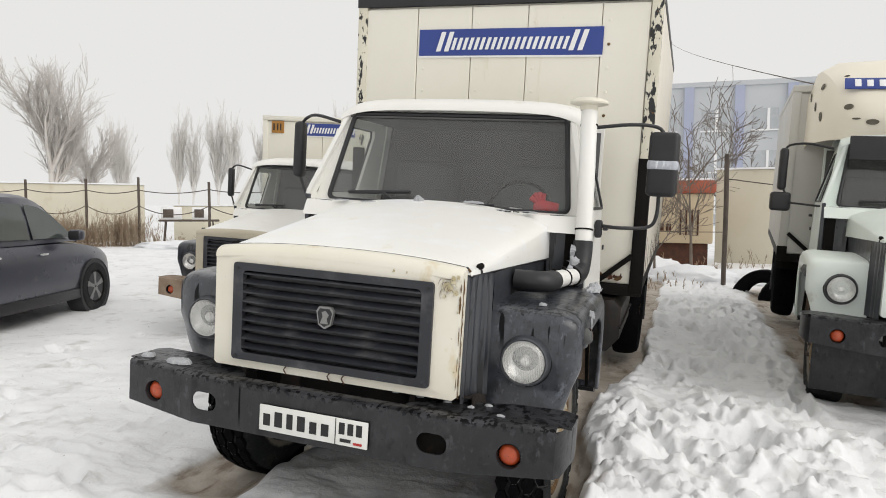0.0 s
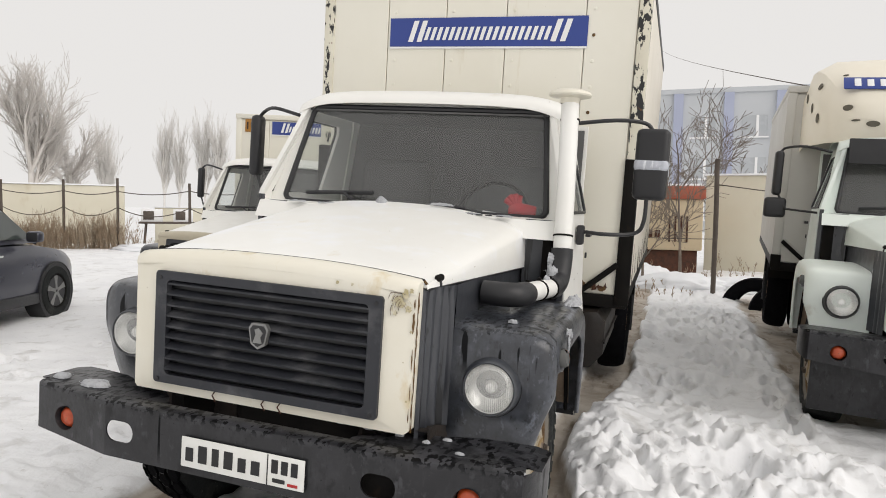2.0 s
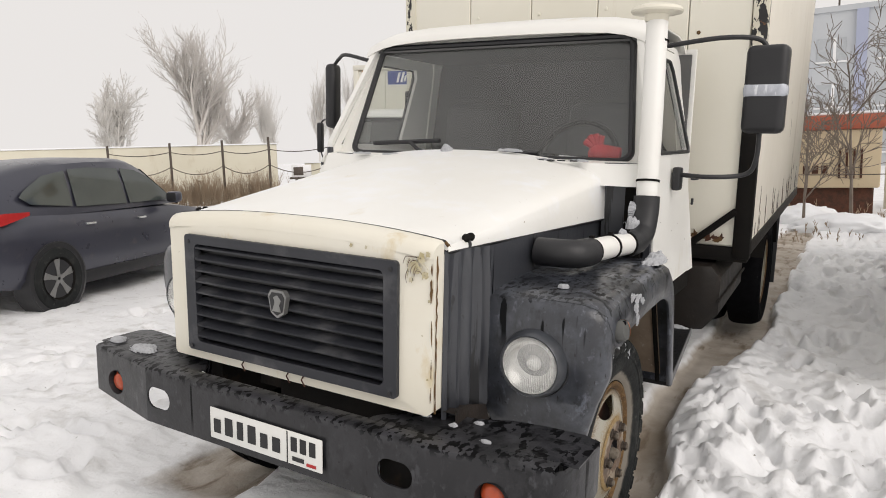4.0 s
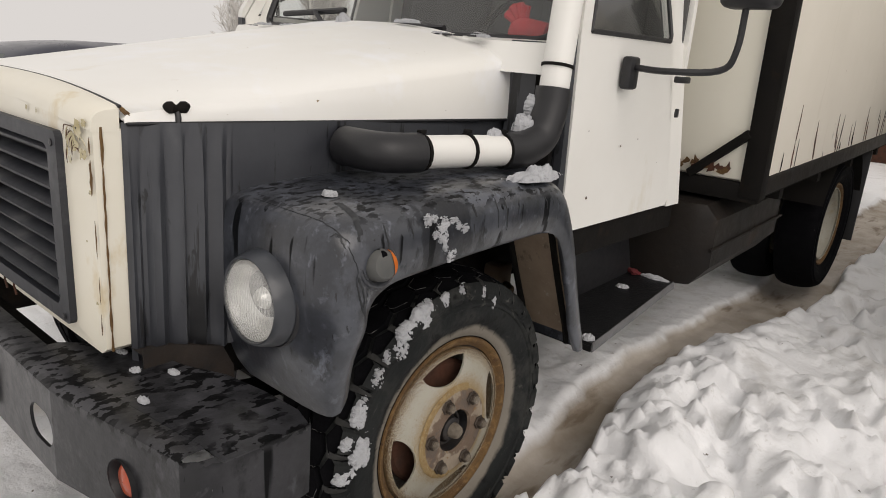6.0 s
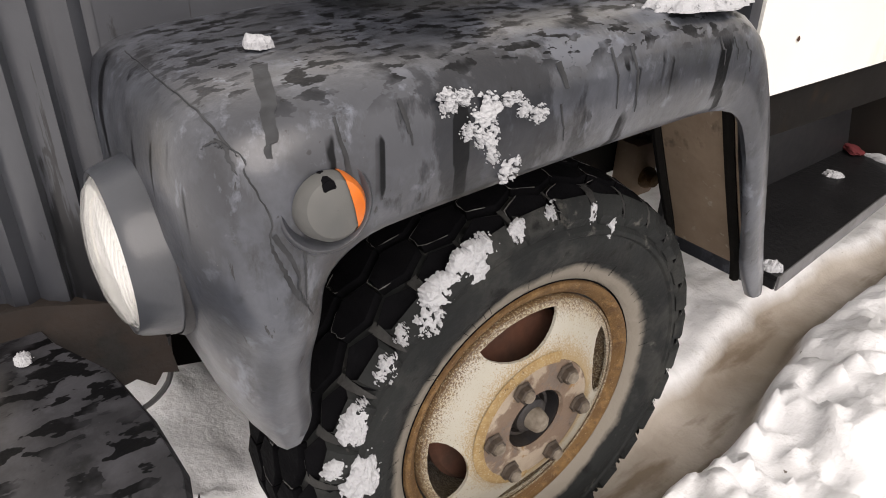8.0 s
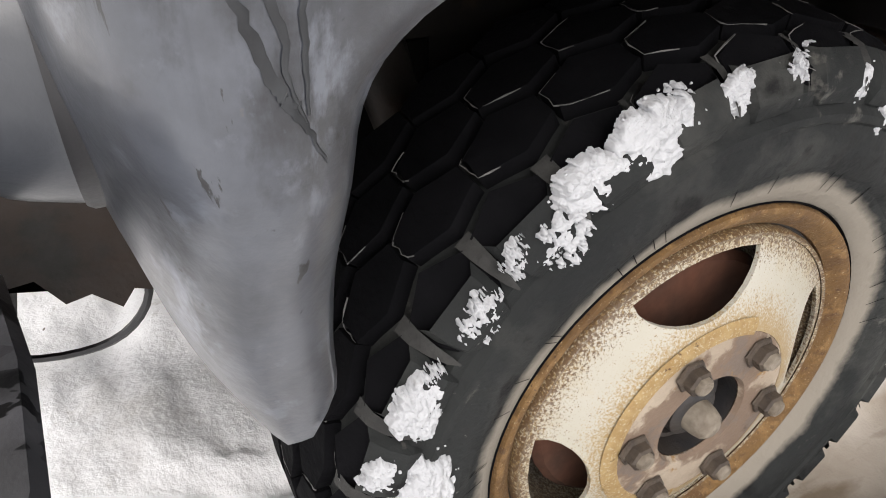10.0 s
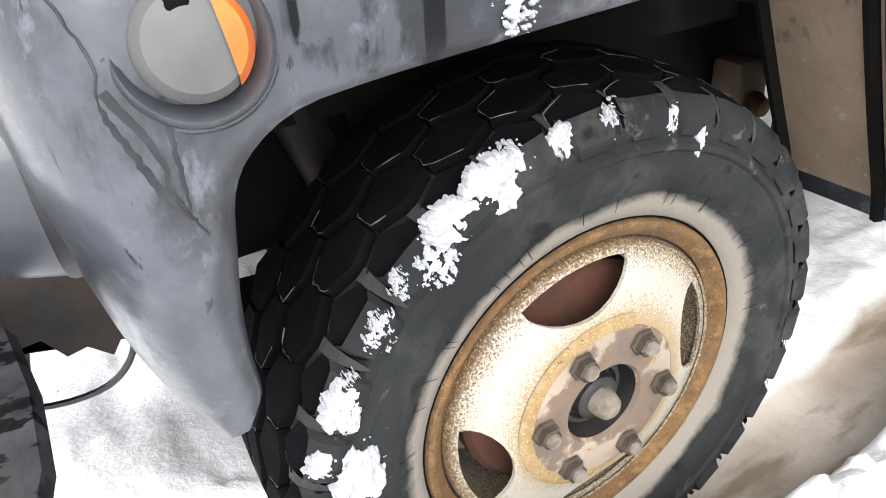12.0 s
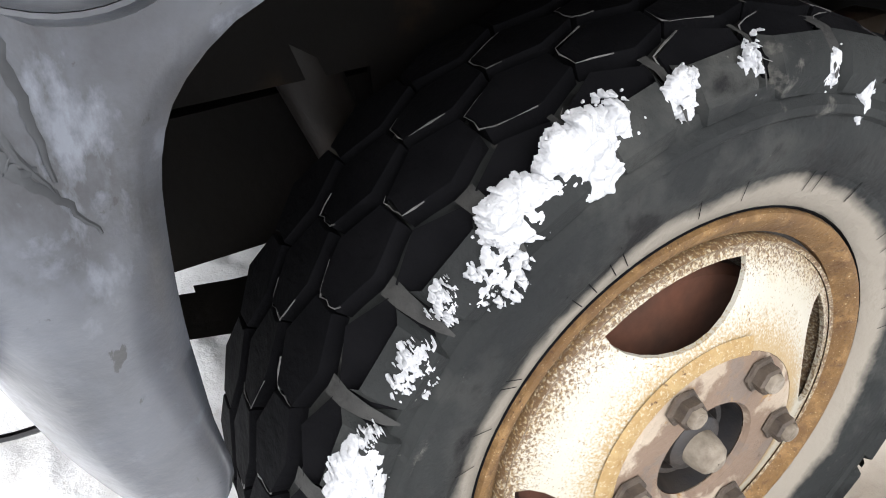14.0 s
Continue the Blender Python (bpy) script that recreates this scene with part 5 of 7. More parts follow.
        if sx > 0:
            part("mirror_arm", tube(smooth_path([(sx * 0.95, 0.79, 1.545), (sx * 1.08, 0.78, 1.54), (sx * (mx - 0.06), my + 0.01, 1.555), (sx * (mx - 0.015), my, 1.62), (sx * (mx - 0.01), my, mz - h / 2 + 0.02)], 5), 0.011, 8), M_BLACK, mir)
            part("arm_bracket", block(0.925, 0.755, 1.47, 0.965, 0.825, 1.58, 0.012), M_BLACK, mir)
        else:
            part("mirror_arm", tube([(-0.92, 0.62, 1.60), (-1.15, 0.85, 1.62), (-1.24, 0.90, 1.78)], 0.010, 8), M_BLACK, mir)
    # air intake: rubber elbow, plastic pipe, riser with mushroom cap
    if o.get("hero"):
        intake = part("air_intake", tube(smooth_path([(0.68, -0.245, 1.285), (0.765, -0.243, 1.285), (0.815, -0.222, 1.285), (0.835, -0.18, 1.285), (0.845, -0.135, 1.285)], 4), 0.053, 16), M_BLACK, T, "black rubber elbow of the air intake")
        part("pipe", tube([(0.842, -0.135, 1.285), (0.868, 0.04, 1.284), (0.90, 0.19, 1.282)], 0.045, 18), M_WHITE, intake, "white plastic air pipe")
        part("elbow", tube(smooth_path([(0.893, 0.165, 1.282), (0.905, 0.25, 1.285), (0.912, 0.33, 1.32), (0.914, 0.365, 1.40), (0.912, 0.375, 1.465)], 5), 0.055, 16), M_BLACK, intake, "black rubber elbow")
        part("riser", tube([(0.912, 0.375, 1.45), (0.90, 0.42, 1.75), (0.875, 0.50, 2.20)], 0.046, 18), M_WHITE, intake, "white upright intake pipe")
        part("cap", lathe([(0.0, 0.047), (0.028, 0.052), (0.034, 0.085), (0.036, 0.106), (0.044, 0.110), (0.056, 0.104), (0.070, 0.066), (0.076, 0.03), (0.077, 0.001)], (0.87, 0.505, 2.205), "z", 28), M_YELLOWED, intake, "white mushroom cap")
        for p, d, r in (((0.846, -0.128, 1.285), (0.02, 0.16, 0), 0.049), ((0.868, 0.035, 1.284), (0.02, 0.16, 0), 0.049), ((0.896, 0.165, 1.282), (0.02, 0.16, 0), 0.049), ((0.909, 0.386, 1.53), (-0.01, 0.04, 0.25), 0.049), ((0.88, 0.495, 2.12), (-0.01, 0.03, 0.25), 0.049)):
            dv = Vector(d).normalized() * 0.0045
            part("hose_clamp", tube([Vector(p) - dv, Vector(p) + dv], r + 0.001, 18), M_UNDER, intake)
            part("clamp_screw", block(p[0] - 0.008, p[1] - 0.012, p[2] + r, p[0] + 0.008, p[1] + 0.012, p[2] + r + 0.011, 0.003), M_UNDER, intake)
    # steps, tank, chassis, axles
    for sx in (-1, 1):
        tread_z = lambda y: 0.566 + 0.0454 * (y - 0.635)
        ends = ((0.69, 1.0015), (1.572, 0.922))
        st = part("step", loft([[Vector((sx * x, y, tread_z(y) + dz)) for x, dz in ((0.70, 0), (xo, 0), (xo, -0.012), (0.70, -0.012))] for y, xo in ends], wrap=True, cap=True), M_STEP, T, "black checkered step plate with snow")
        part("step_edge", loft([[Vector((sx * (xo + dx), y, tread_z(y) + dz)) for dx, dz in ((0, 0.001), (0.004, 0.002), (0.0065, -0.003), (0.0065, -0.034), (0.001, -0.036))] for y, xo in ends], wrap=True, cap=True), M_STEPEDGE, st, "bare grey folded edge of the step")
        part("step_end", loft([[Vector((sx * x, y, tread_z(0.69) + dz)) for x, dz in ((0.70, -0.012), (1.0, -0.012), (1.0, -0.034), (0.70, -0.034))] for y in (0.686, 0.694)], wrap=True, cap=True), M_STEP, st)
        part("step_side", loft([[Vector((sx * x, y, z)) for y, z in ((0.62, 0.555), (1.555, 0.60), (1.47, 0.80), (1.40, 0.94), (0.62, 0.93))] for x in (0.70, 0.715)], wrap=True, cap=True), M_BLACK, st)
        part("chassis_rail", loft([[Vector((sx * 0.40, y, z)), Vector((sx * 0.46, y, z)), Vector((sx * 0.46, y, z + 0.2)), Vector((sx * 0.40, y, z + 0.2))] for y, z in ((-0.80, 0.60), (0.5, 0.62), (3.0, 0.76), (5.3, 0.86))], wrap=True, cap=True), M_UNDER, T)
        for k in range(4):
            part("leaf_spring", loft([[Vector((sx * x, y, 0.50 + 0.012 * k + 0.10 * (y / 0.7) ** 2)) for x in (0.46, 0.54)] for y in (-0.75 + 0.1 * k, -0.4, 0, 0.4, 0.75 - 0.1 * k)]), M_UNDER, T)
        part("spring_hanger", block(sx * 0.45, -0.80, 0.55, sx * 0.55, -0.72, 0.70, 0.01), M_TANK, T)
        part("spring_shackle", block(sx * 0.47, 0.70, 0.58, sx * 0.55, 0.80, 0.74, 0.015), M_LINER, T)
        part("shackle_bolt", lathe([(0, 0.03), (0.015, 0.03), (0.02, 0.024), (0.035, 0.02), (0.037, 0.001)], (sx * 0.55, 0.75, 0.64), "x", 12, sx), M_RIMRUST, T)
        part("shock_absorber", tube([(sx * 0.58, -0.16, 0.50), (sx * 0.56, -0.30, 0.95)], [0.03, 0.04], 12), M_TANK, T, "brown muddy shock absorber")
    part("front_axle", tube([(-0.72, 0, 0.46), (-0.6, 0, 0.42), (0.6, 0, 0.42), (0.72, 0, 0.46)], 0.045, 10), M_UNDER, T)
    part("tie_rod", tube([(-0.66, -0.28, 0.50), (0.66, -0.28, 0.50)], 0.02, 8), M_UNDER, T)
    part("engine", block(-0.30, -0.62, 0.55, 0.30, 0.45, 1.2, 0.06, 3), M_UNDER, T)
    tank = [(0.62, 0.60), (0.98, 0.60), (1.06, 0.70), (1.06, 0.92), (1.0, 0.98), (0.62, 0.98)]
    part("fuel_tank", loft([[Vector((x if x < 0.7 else x * f, y, z + 0.045 * (y - 1.5))) for x, z in tank] for y, f in ((1.56, 0.93), (1.60, 1.0), (2.52, 1.0), (2.56, 0.93))], wrap=True, cap=True), M_TANK, T, "muddy dark fuel tank")
    part("tank_seam", tube([(1.064, 1.56, 0.79), (1.068, 2.56, 0.835)], 0.008, 6), M_TANK, T)
    for sx in (1, -1):
        wheel(T, sx, 0.91, 0.004, 0.452, False, M_RIM_FRONT, bool(o.get("hero")), M_TYRE_FRONT)
    for sx in (-1, 1):
        # rear tyres take the blacker rubber: shade under the box is in it
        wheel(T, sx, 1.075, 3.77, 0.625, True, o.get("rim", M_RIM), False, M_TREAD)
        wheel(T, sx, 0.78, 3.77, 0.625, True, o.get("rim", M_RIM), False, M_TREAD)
        part("mudflap", block(sx * 0.72, 4.42, 0.42, sx * 1.12, 4.44, 1.1, 0.004), M_BLACK, T)
        part("wheel_guard", loft([[Vector((sx * x, 3.77 + 0.56 * math.cos(a), 0.625 + 0.56 * math.sin(a))) for x in (0.68, 1.12)] for a in (radians(20 + 14 * k) for k in range(11))]), M_UNDER, T)
    part("rear_axle", tube([(-0.7, 3.77, 0.625), (0.7, 3.77, 0.625)], 0.08, 10), M_UNDER, T)
    # box body
    R = pose(0, 1.70, 1.07, 2.4, 0, 0)
    L, H, W = o.get("length", 3.65), o.get("height", 2.12), 1.18
    def boxpart(name, bm, mat, label="", parent=T):
        return part(name, moved(bm, R), mat, parent, label)
    edges = [-W + 0.07, -0.667, -0.222, 0.217, 0.762, W - 0.08]
    wallf = boxpart("box_front", block(-W + 0.02, 0.03, 0.02, W - 0.02, 0.06, H - 0.02), boxside, "cream box front of riveted panels")
    for a, b in zip(edges, edges[1:]):
        boxpart("panel", block(a + 0.003, 0.008, 0.03, b - 0.003, 0.03, H - 0.07, 0.004, 1), box, "", wallf)
    for sx in (-1, 1):
        boxpart("corner_post", block(sx * (W - 0.078), -0.004, 0.0, sx * (W + 0.004), 0.06, H - 0.05, 0.006), o.get("post", M_PEEL), "corner post with flaking black and cream paint")
        boxpart("box_side", block(sx * (W - 0.03), 0.062, 0.055, sx * W, L, H - 0.05, 0.004), boxside, "dirty white box side")
        boxpart("side_rail", block(sx * (W - 0.05), 0.062, -0.03, sx * (W + 0.004), L, 0.053, 0.006), o.get("rail", M_TANK))
        boxpart("top_rail", block(sx * (W - 0.05), 0.05, H - 0.05, sx * (W + 0.006), L, H + 0.01, 0.006), M_BLACK if o.get("hero") else box)
        boxpart("lower_post", block(sx * (W - 0.085), -0.018, -0.04, sx * (W + 0.010), 0.058, 0.95 if o.get("hero") else 0.1, 0.006), M_UNDER, "dark corner stiffener")
        boxpart("brace", tube([(sx * 0.86, -0.01, 0.03), (sx * 1.10, -0.01, 0.24)], 0.022, 6), M_UNDER)
    boxpart("top_rail", block(-W - 0.008, -0.012, H - 0.055, W + 0.008, 0.05, H + 0.012, 0.006), M_BLACK if o.get("hero") else box, "black top rail")
    boxpart("bottom_rail", block(-W, -0.012, -0.06, W, 0.05, 0.022, 0.006), M_UNDER)
    boxpart("box_roof", block(-W, 0.05, H - 0.02, W, L, H + 0.005), M_GREYBOX)
    boxpart("box_rear", block(-W, L - 0.03, 0, W, L, H), boxside)
    boxpart("box_floor", block(-W + 0.02, 0.06, -0.05, W - 0.02, L, 0.02), M_UNDER)
    for y in (0.5, 1.2, 2.0, 2.8):
        boxpart("cross_bearer", block(-W + 0.05, y, -0.12, W - 0.05, y + 0.06, -0.05), M_UNDER)
    # banner with a plain white wordmark shape of slanted strokes
    bw = o.get("banner")
    if bw:
        x0, x1, z0, z1, back = bw
        ban = boxpart("banner", block(x0, -0.001, z0, x1, 0.007, z1), M_BLUE, "blue banner with white slanted strokes")
        boxpart("banner_edge", block(x0, -0.002, z0 - 0.014, x1, 0.006, z0 - 0.001), M_BANNERWHITE, "", ban)
        k = 0
        x = x0 + 0.10 * (x1 - x0)
        while x < x1 - 0.14 * (x1 - x0):
            tall = k in (0, 11)
            h = (z1 - z0) * (0.74 if tall else 0.45)
            zb = z0 + (z1 - z0) * (0.16 if tall else 0.22)
            wd = (x1 - x0) * (0.072 if tall else 0.05)
            st = wd * 0.36
            for off in (0, wd - st):
                boxpart("stroke", sheet([(x + off, zb), (x + off + st, zb), (x + off + st + 0.3 * h, zb + h), (x + off + 0.3 * h, zb + h)], [], lambda u, v, w: (u, -0.003 - w, v), 0.002), M_BANNERWHITE, "", ban)
            x += wd + (x1 - x0) * 0.014
            k += 1
    return T, boxpart


hero, hero_box = lorry(LEAN, "cream-white bonneted box lorry parked in trodden snow", dict(
    hero=True, cab=M_WHITE, hood=M_SNOWPAINT, fender=M_FENDER, surround=M_YELLOWED, box=M_BOX, boxside=M_BOXSIDE, bumper=M_BUMPER, banner=(-0.645, 0.78, 1.685, 1.885, 0)))
second, second_box = lorry(LEAN @ pose(-4.06, 3.20, 0.70, 0, 0, 5) @ pose(0.83, 0.64, -0.98), "white box lorry with beige grille parked behind in snow", dict(
    cab=M_WHITE, hood=M_WHITE, fender=M_DARK, surround=M_BEIGE, box=M_BOX, boxside=M_BOXSIDE, bumper=M_LINER, post=M_BOX, rail=M_GREYTRIM, height=1.88, banner=(-0.62, 0.75, 1.62, 1.80, 0)))
third, third_box = lorry(LEAN @ pose(2.585, 2.25, 1.155, 0, 0, -4.5) @ pose(0.83, 0.64, -0.98), "pale mint box lorry with cream roof fairing parked in snow", dict(
    cab=M_MINT, hood=M_MINT, fender=M_MINT, surround=M_MINT, box=M_GREYBOX, boxside=M_GREYBOX, bumper=M_BUMPER, post=M_GREYBOX, rail=M_GREYTRIM, bezel=M_BLACK, height=1.77))


# ---- snow lying on the lorry ----
def ico(sub=2):
    bm = bmesh.new()
    bmesh.ops.create_icosphere(bm, subdivisions=sub, radius=1)
    vs = np.array([v.co[:] for v in bm.verts])
    fs = np.array([[v.index for v in f.verts] for f in bm.faces])
    bm.free()
    return vs, fs


ICO_V, ICO_F = ico(1)
ICO4_V, ICO4_F = ico(4)


def clump(centre, half, count, size, seed, label="small clump of white snow stuck to the lorry", lace=0.0):
    """A ragged lump of packed snow with loose crumbs about it; centre in the lorry's own axes, thinnest along one axis."""
    r = np.random.RandomState(seed)
    ax = int(np.argmin(half))
    ua, va = [k for k in range(3) if k != ax]
    n = 80 if lace else 46
    g = np.linspace(-1.35, 1.35, n)
    U, V = np.meshgrid(g, g)
    ou, ov = r.uniform(0, 90, 2)
    rag = 0.75 * fbm(U + ou, V + ov, 1.4, 4, 201) + 0.35 * fbm(U + ou, V + ov, 5.0, 3, 207)
    body = 1 - (U ** 2 + V ** 2) + 1.3 * rag
    if lace:
        body = np.minimum(body, 1.0) * 0.6 + lace * (fbm(U + ov, V + ou, 3.2, 4, 221) * 1.6 + fbm(U + ou, V + ov, 8.0, 2, 225)) - 0.18 * lace
    keep = body > 0.0
    hgt = np.sqrt(np.clip(body, 0, 1.4)) * (1.0 + 0.55 * fbm(U + ov, V + ou, 2.6, 3, 211)) + 0.20 * fbm(U + ou, V + ov, 9.0, 2, 215) * np.clip(body * 4, 0, 1)
    P = np.zeros((n, n, 3))
    P[..., ua], P[..., va] = U * half[ua], V * half[va]
    P[..., ax] = np.where(keep, hgt, -0.5) * (half[ax] + 0.35 * size)
    idx = np.arange(n * n).reshape(n, n)
    q = np.stack([idx[:-1, :-1], idx[:-1, 1:], idx[1:, 1:], idx[1:, :-1]], -1).reshape(-1, 4)
    q = q[keep.reshape(-1)[q].any(1)]
    vs, fs = [P.reshape(-1, 3) + np.array(centre)], [tuple(f) for f in q.tolist()]
    base = n * n
    for k in range(count // 3):
        a, rr = r.uniform(0, 2 * math.pi), r.uniform(0.8, 1.35)
        c = np.zeros(3)
        c[ua], c[va], c[ax] = rr * math.cos(a) * half[ua], rr * math.sin(a) * half[va], 0.15 * size
        crumb = ICO_V * (1 + 0.4 * (r.rand(len(ICO_V), 1) - 0.5)) * size * r.uniform(0.05, 0.20)
        vs.append(crumb + c + np.array(centre))
        fs += [tuple(f) for f in (ICO_F + base).tolist()]
        base += len(ICO_V)
    me = bpy.data.meshes.new("snow_clump")
    me.from_pydata(np.concatenate(vs).tolist(), [], fs)
    me.materials.append(M_SNOW)
    me.polygons.foreach_set("use_smooth", np.ones(len(me.polygons), bool))
    ob = new("snow_clump", me)
    ob.matrix_world = LEAN
    return tagged(ob, label, "snow", "snow clumps on the lorry")


LEFT_FENDER = max((o for o in hero.children if o.name.startswith("fender")), key=lambda o: o.data.vertices[0].co.x)
SKIN = BVHTree.FromPolygons([v.co[:] for v in LEFT_FENDER.data.vertices], [p.vertices[:] for p in LEFT_FENDER.data.polygons])


TYRE_SNOW = (((0.935, -0.17, 0.873), (0.012, 0.048, 0.048), 90, 0.013), ((0.935, -0.232, 0.842), (0.012, 0.046, 0.034), 80, 0.013), ((0.943, -0.255, 0.80), (0.006, 0.03, 0.03), 70, 0.005),
             ((0.940, -0.335, 0.742), (0.008, 0.02, 0.026), 60, 0.007), ((0.938, -0.388, 0.655), (0.012, 0.032, 0.046), 60, 0.012), ((0.935, -0.42, 0.585), (0.012, 0.030, 0.026), 40, 0.011),
             ((0.945, -0.385, 0.552), (0.012, 0.040, 0.058), 80, 0.013), ((0.938, -0.43, 0.495), (0.012, 0.042, 0.028), 60, 0.013), ((0.935, -0.086, 0.898), (0.008, 0.022, 0.024), 40, 0.009),
             ((0.938, 0.134, 0.85), (0.008, 0.013, 0.035), 40, 0.009), ((0.935, 0.085, 0.88), (0.006, 0.014, 0.025), 26, 0.008), ((0.92, 0.379, 0.71), (0.008, 0.010, 0.018), 24, 0.008),
             ((0.938, -0.376, 0.69), (0.006, 0.010, 0.014), 18, 0.007), ((0.938, -0.304, 0.79), (0.006, 0.014, 0.02), 30, 0.006), ((0.938, -0.02, 0.905), (0.005, 0.012, 0.028), 34, 0.004),
             ((0.92, 0.43, 0.62), (0.006, 0.006, 0.014), 16, 0.007), ((0.92, 0.445, 0.55), (0.006, 0.006, 0.012), 14, 0.007))
for k, (c, h, n, sz) in enumerate(TYRE_SNOW):
    clump((c[0], c[1] + 0.004, c[2] - 0.008), tuple(0.80 * q for q in h), n // 2, sz * 0.8, 100 + k, label="white snow packed into the tyre shoulder", lace=1.0 if sz < 0.0075 else 0.14)
clump((1.012, 0.165, 1.226), (0.036, 0.10, 0.010), 120, 0.014, 130, label="heap of wet snow on the fender")
clump((1.015, 0.20, 1.228), (0.030, 0.06, 0.020), 60, 0.014, 131, label="heap of wet snow on the fender")
clump((0.862, -0.442, 1.208), (0.017, 0.015, 0.006), 26, 0.008, 132, label="small lump of snow on the fender")
for k, (y, z, h, v) in enumerate(((-0.318, 1.170, 0.012, 0.014), (-0.299, 1.173, 0.012, 0.008), (-0.268, 1.150, 0.020, 0.020), (-0.231, 1.161, 0.012, 0.008), (-0.212, 1.147, 0.010, 0.010), (-0.190, 1.136, 0.014, 0.010),
                                  (-0.294, 1.135, 0.009, 0.009), (-0.275, 1.122, 0.008, 0.008), (-0.259, 1.117, 0.010, 0.014), (-0.255, 1.097, 0.008, 0.008), (-0.226, 1.076, 0.018, 0.016))):
    spot = SKIN.find_nearest(Vector((1.09, y, z)))[0]
    clump((spot.x + 0.0006, y, z), (0.0025, h, v), 24, 0.006, 140 + k, label="flecks of frozen snow on the fender side", lace=0.7)
clump((0.885, 0.285, 1.352), (0.03, 0.045, 0.028), 70, 0.016, 150, label="snow on the air intake elbow")
clump((0.865, 0.335, 1.40), (0.02, 0.025, 0.035), 40, 0.014, 151, label="snow on the air intake elbow")
clump((0.885, 0.14, 1.332), (0.014, 0.03, 0.008), 30, 0.009, 152, label="snow on the air intake pipe")
clump((-0.80, -0.86, 0.806), (0.06, 0.04, 0.008), 70, 0.014, 153, label="wet snow remains lying on the bumper")
clump((-0.99, -0.84, 0.806), (0.03, 0.03, 0.008), 30, 0.012, 154, label="wet snow remains lying on the bumper")
clump((0.845, 1.543, 0.610), (0.062, 0.022, 0.005), 40, 0.012, 155, label="snow on the step plate")
clump((0.793, 1.32, 0.600), (0.024, 0.026, 0.005), 24, 0.010, 156, label="snow on the step plate")
clump((0.972, 0.715, 0.574), (0.022, 0.022, 0.008), 24, 0.011, 157, label="snow on the step plate")
clump((-0.10, 0.395, 1.635), (0.03, 0.02, 0.015), 40, 0.011, 158, label="snow at the wiper pivot")
clump((0.24, 0.40, 1.640), (0.06, 0.012, 0.006), 40, 0.009, 159, label="snow along the wiper")
for k, (x, y, hx) in enumerate(((-0.62, 0.395, 0.05), (-0.40, 0.375, 0.06), (-0.02, 0.368, 0.05), (0.12, 0.372, 0.07), (0.42, 0.385, 0.05), (0.60, 0.39, 0.04))):
    clump((x, y, 1.604), (hx, 0.014, 0.005), 16, 0.007, 170 + k, label="wet snow along the foot of the windscreen", lace=0.5)
for k, (x, y) in enumerate(((0.55, -0.80), (0.66, -0.82), (0.42, -0.79), (0.72, -0.76), (0.80, -0.87), (0.30, -0.78))):
    clump((x, y, 0.803), (0.016, 0.010, 0.003), 12, 0.006, 160 + k, label="scrap of snow on the bumper")


# ---- things on the dashboard and the step ----
def glove():
    bm = bmesh.new()
    merge(bm, tube(smooth_path([(0.58, 0.60, 1.625), (0.64, 0.59, 1.635), (0.72, 0.60, 1.63)], 4), [0.03, 0.04, 0.045, 0.047, 0.045, 0.042, 0.04, 0.038, 0.036], 12))
    for k, (dx, dz) in enumerate(((-0.07, 0.05), (-0.05, 0.075), (-0.02, 0.085), (0.01, 0.08))):
        merge(bm, tube(smooth_path([(0.62, 0.595, 1.64), (0.62 + dx * 0.6, 0.59, 1.64 + dz * 0.7), (0.62 + dx, 0.59, 1.64 + dz)], 3), 0.016, 8))
    ob = part("work_glove", bm, M_GLOVE)
    ob.matrix_world = LEAN
    tagged(ob, "red knitted work glove lying on the dashboard", "glove")


glove()
scrap = part("paper_scrap", moved(block(-0.05, -0.02, 0, 0.05, 0.02, 0.012, 0.005), pose(0.48, 0.57, 1.606, 12, 5, 20)), M_BANNERWHITE)
scrap.matrix_world = LEAN
tagged(scrap, "crumpled white paper scrap on the dashboard", "paper")
rag_bm = bmesh.new()
bmesh.ops.create_icosphere(rag_bm, subdivisions=3, radius=1)
folds = random.Random(3)
for v in rag_bm.verts:
    f = 1 + 0.35 * math.sin(5 * v.co.x + 3 * v.co.y) * math.cos(4 * v.co.y + 2) + folds.uniform(-0.08, 0.08)
    v.co = Vector((v.co.x * 0.032 * f, v.co.y * 0.05 * f, v.co.z * 0.014 * f))
rag = part("red_scrap", moved(rag_bm, pose(0.742, 1.525, 0.618, 5, 8, 60) @ Matrix.Diagonal((0.75, 0.75, 0.75, 1))), M_RAG)
rag.matrix_world = LEAN
tagged(rag, "dark red rag on the step plate", "rag")

# valance and cable below the front panel
part("valance", loft([[Vector((x, y, z)) for x in (-0.66, -0.4, 0, 0.4, 0.66)] for y, z in ((-0.80, 0.83), (-0.70, 0.825), (-0.60, 0.80), (-0.585, 0.74), (-0.60, 0.66))]), M_VALANCE, hero, "brown rusty valance under the radiator")
part("side_plate", sheet([(-0.80, 0.845), (-0.73, 0.84), (-0.60, 0.80), (-0.57, 0.74), (-0.56, 0.645), (-0.585, 0.655), (-0.60, 0.635), (-0.625, 0.66), (-0.65, 0.655), (-0.67, 0.69), (-0.72, 0.685), (-0.80, 0.70)], [], lambda u, v, w: (0.655 + w, u, v), 0.006), M_VALANCE, hero, "bent brown bracket plate")
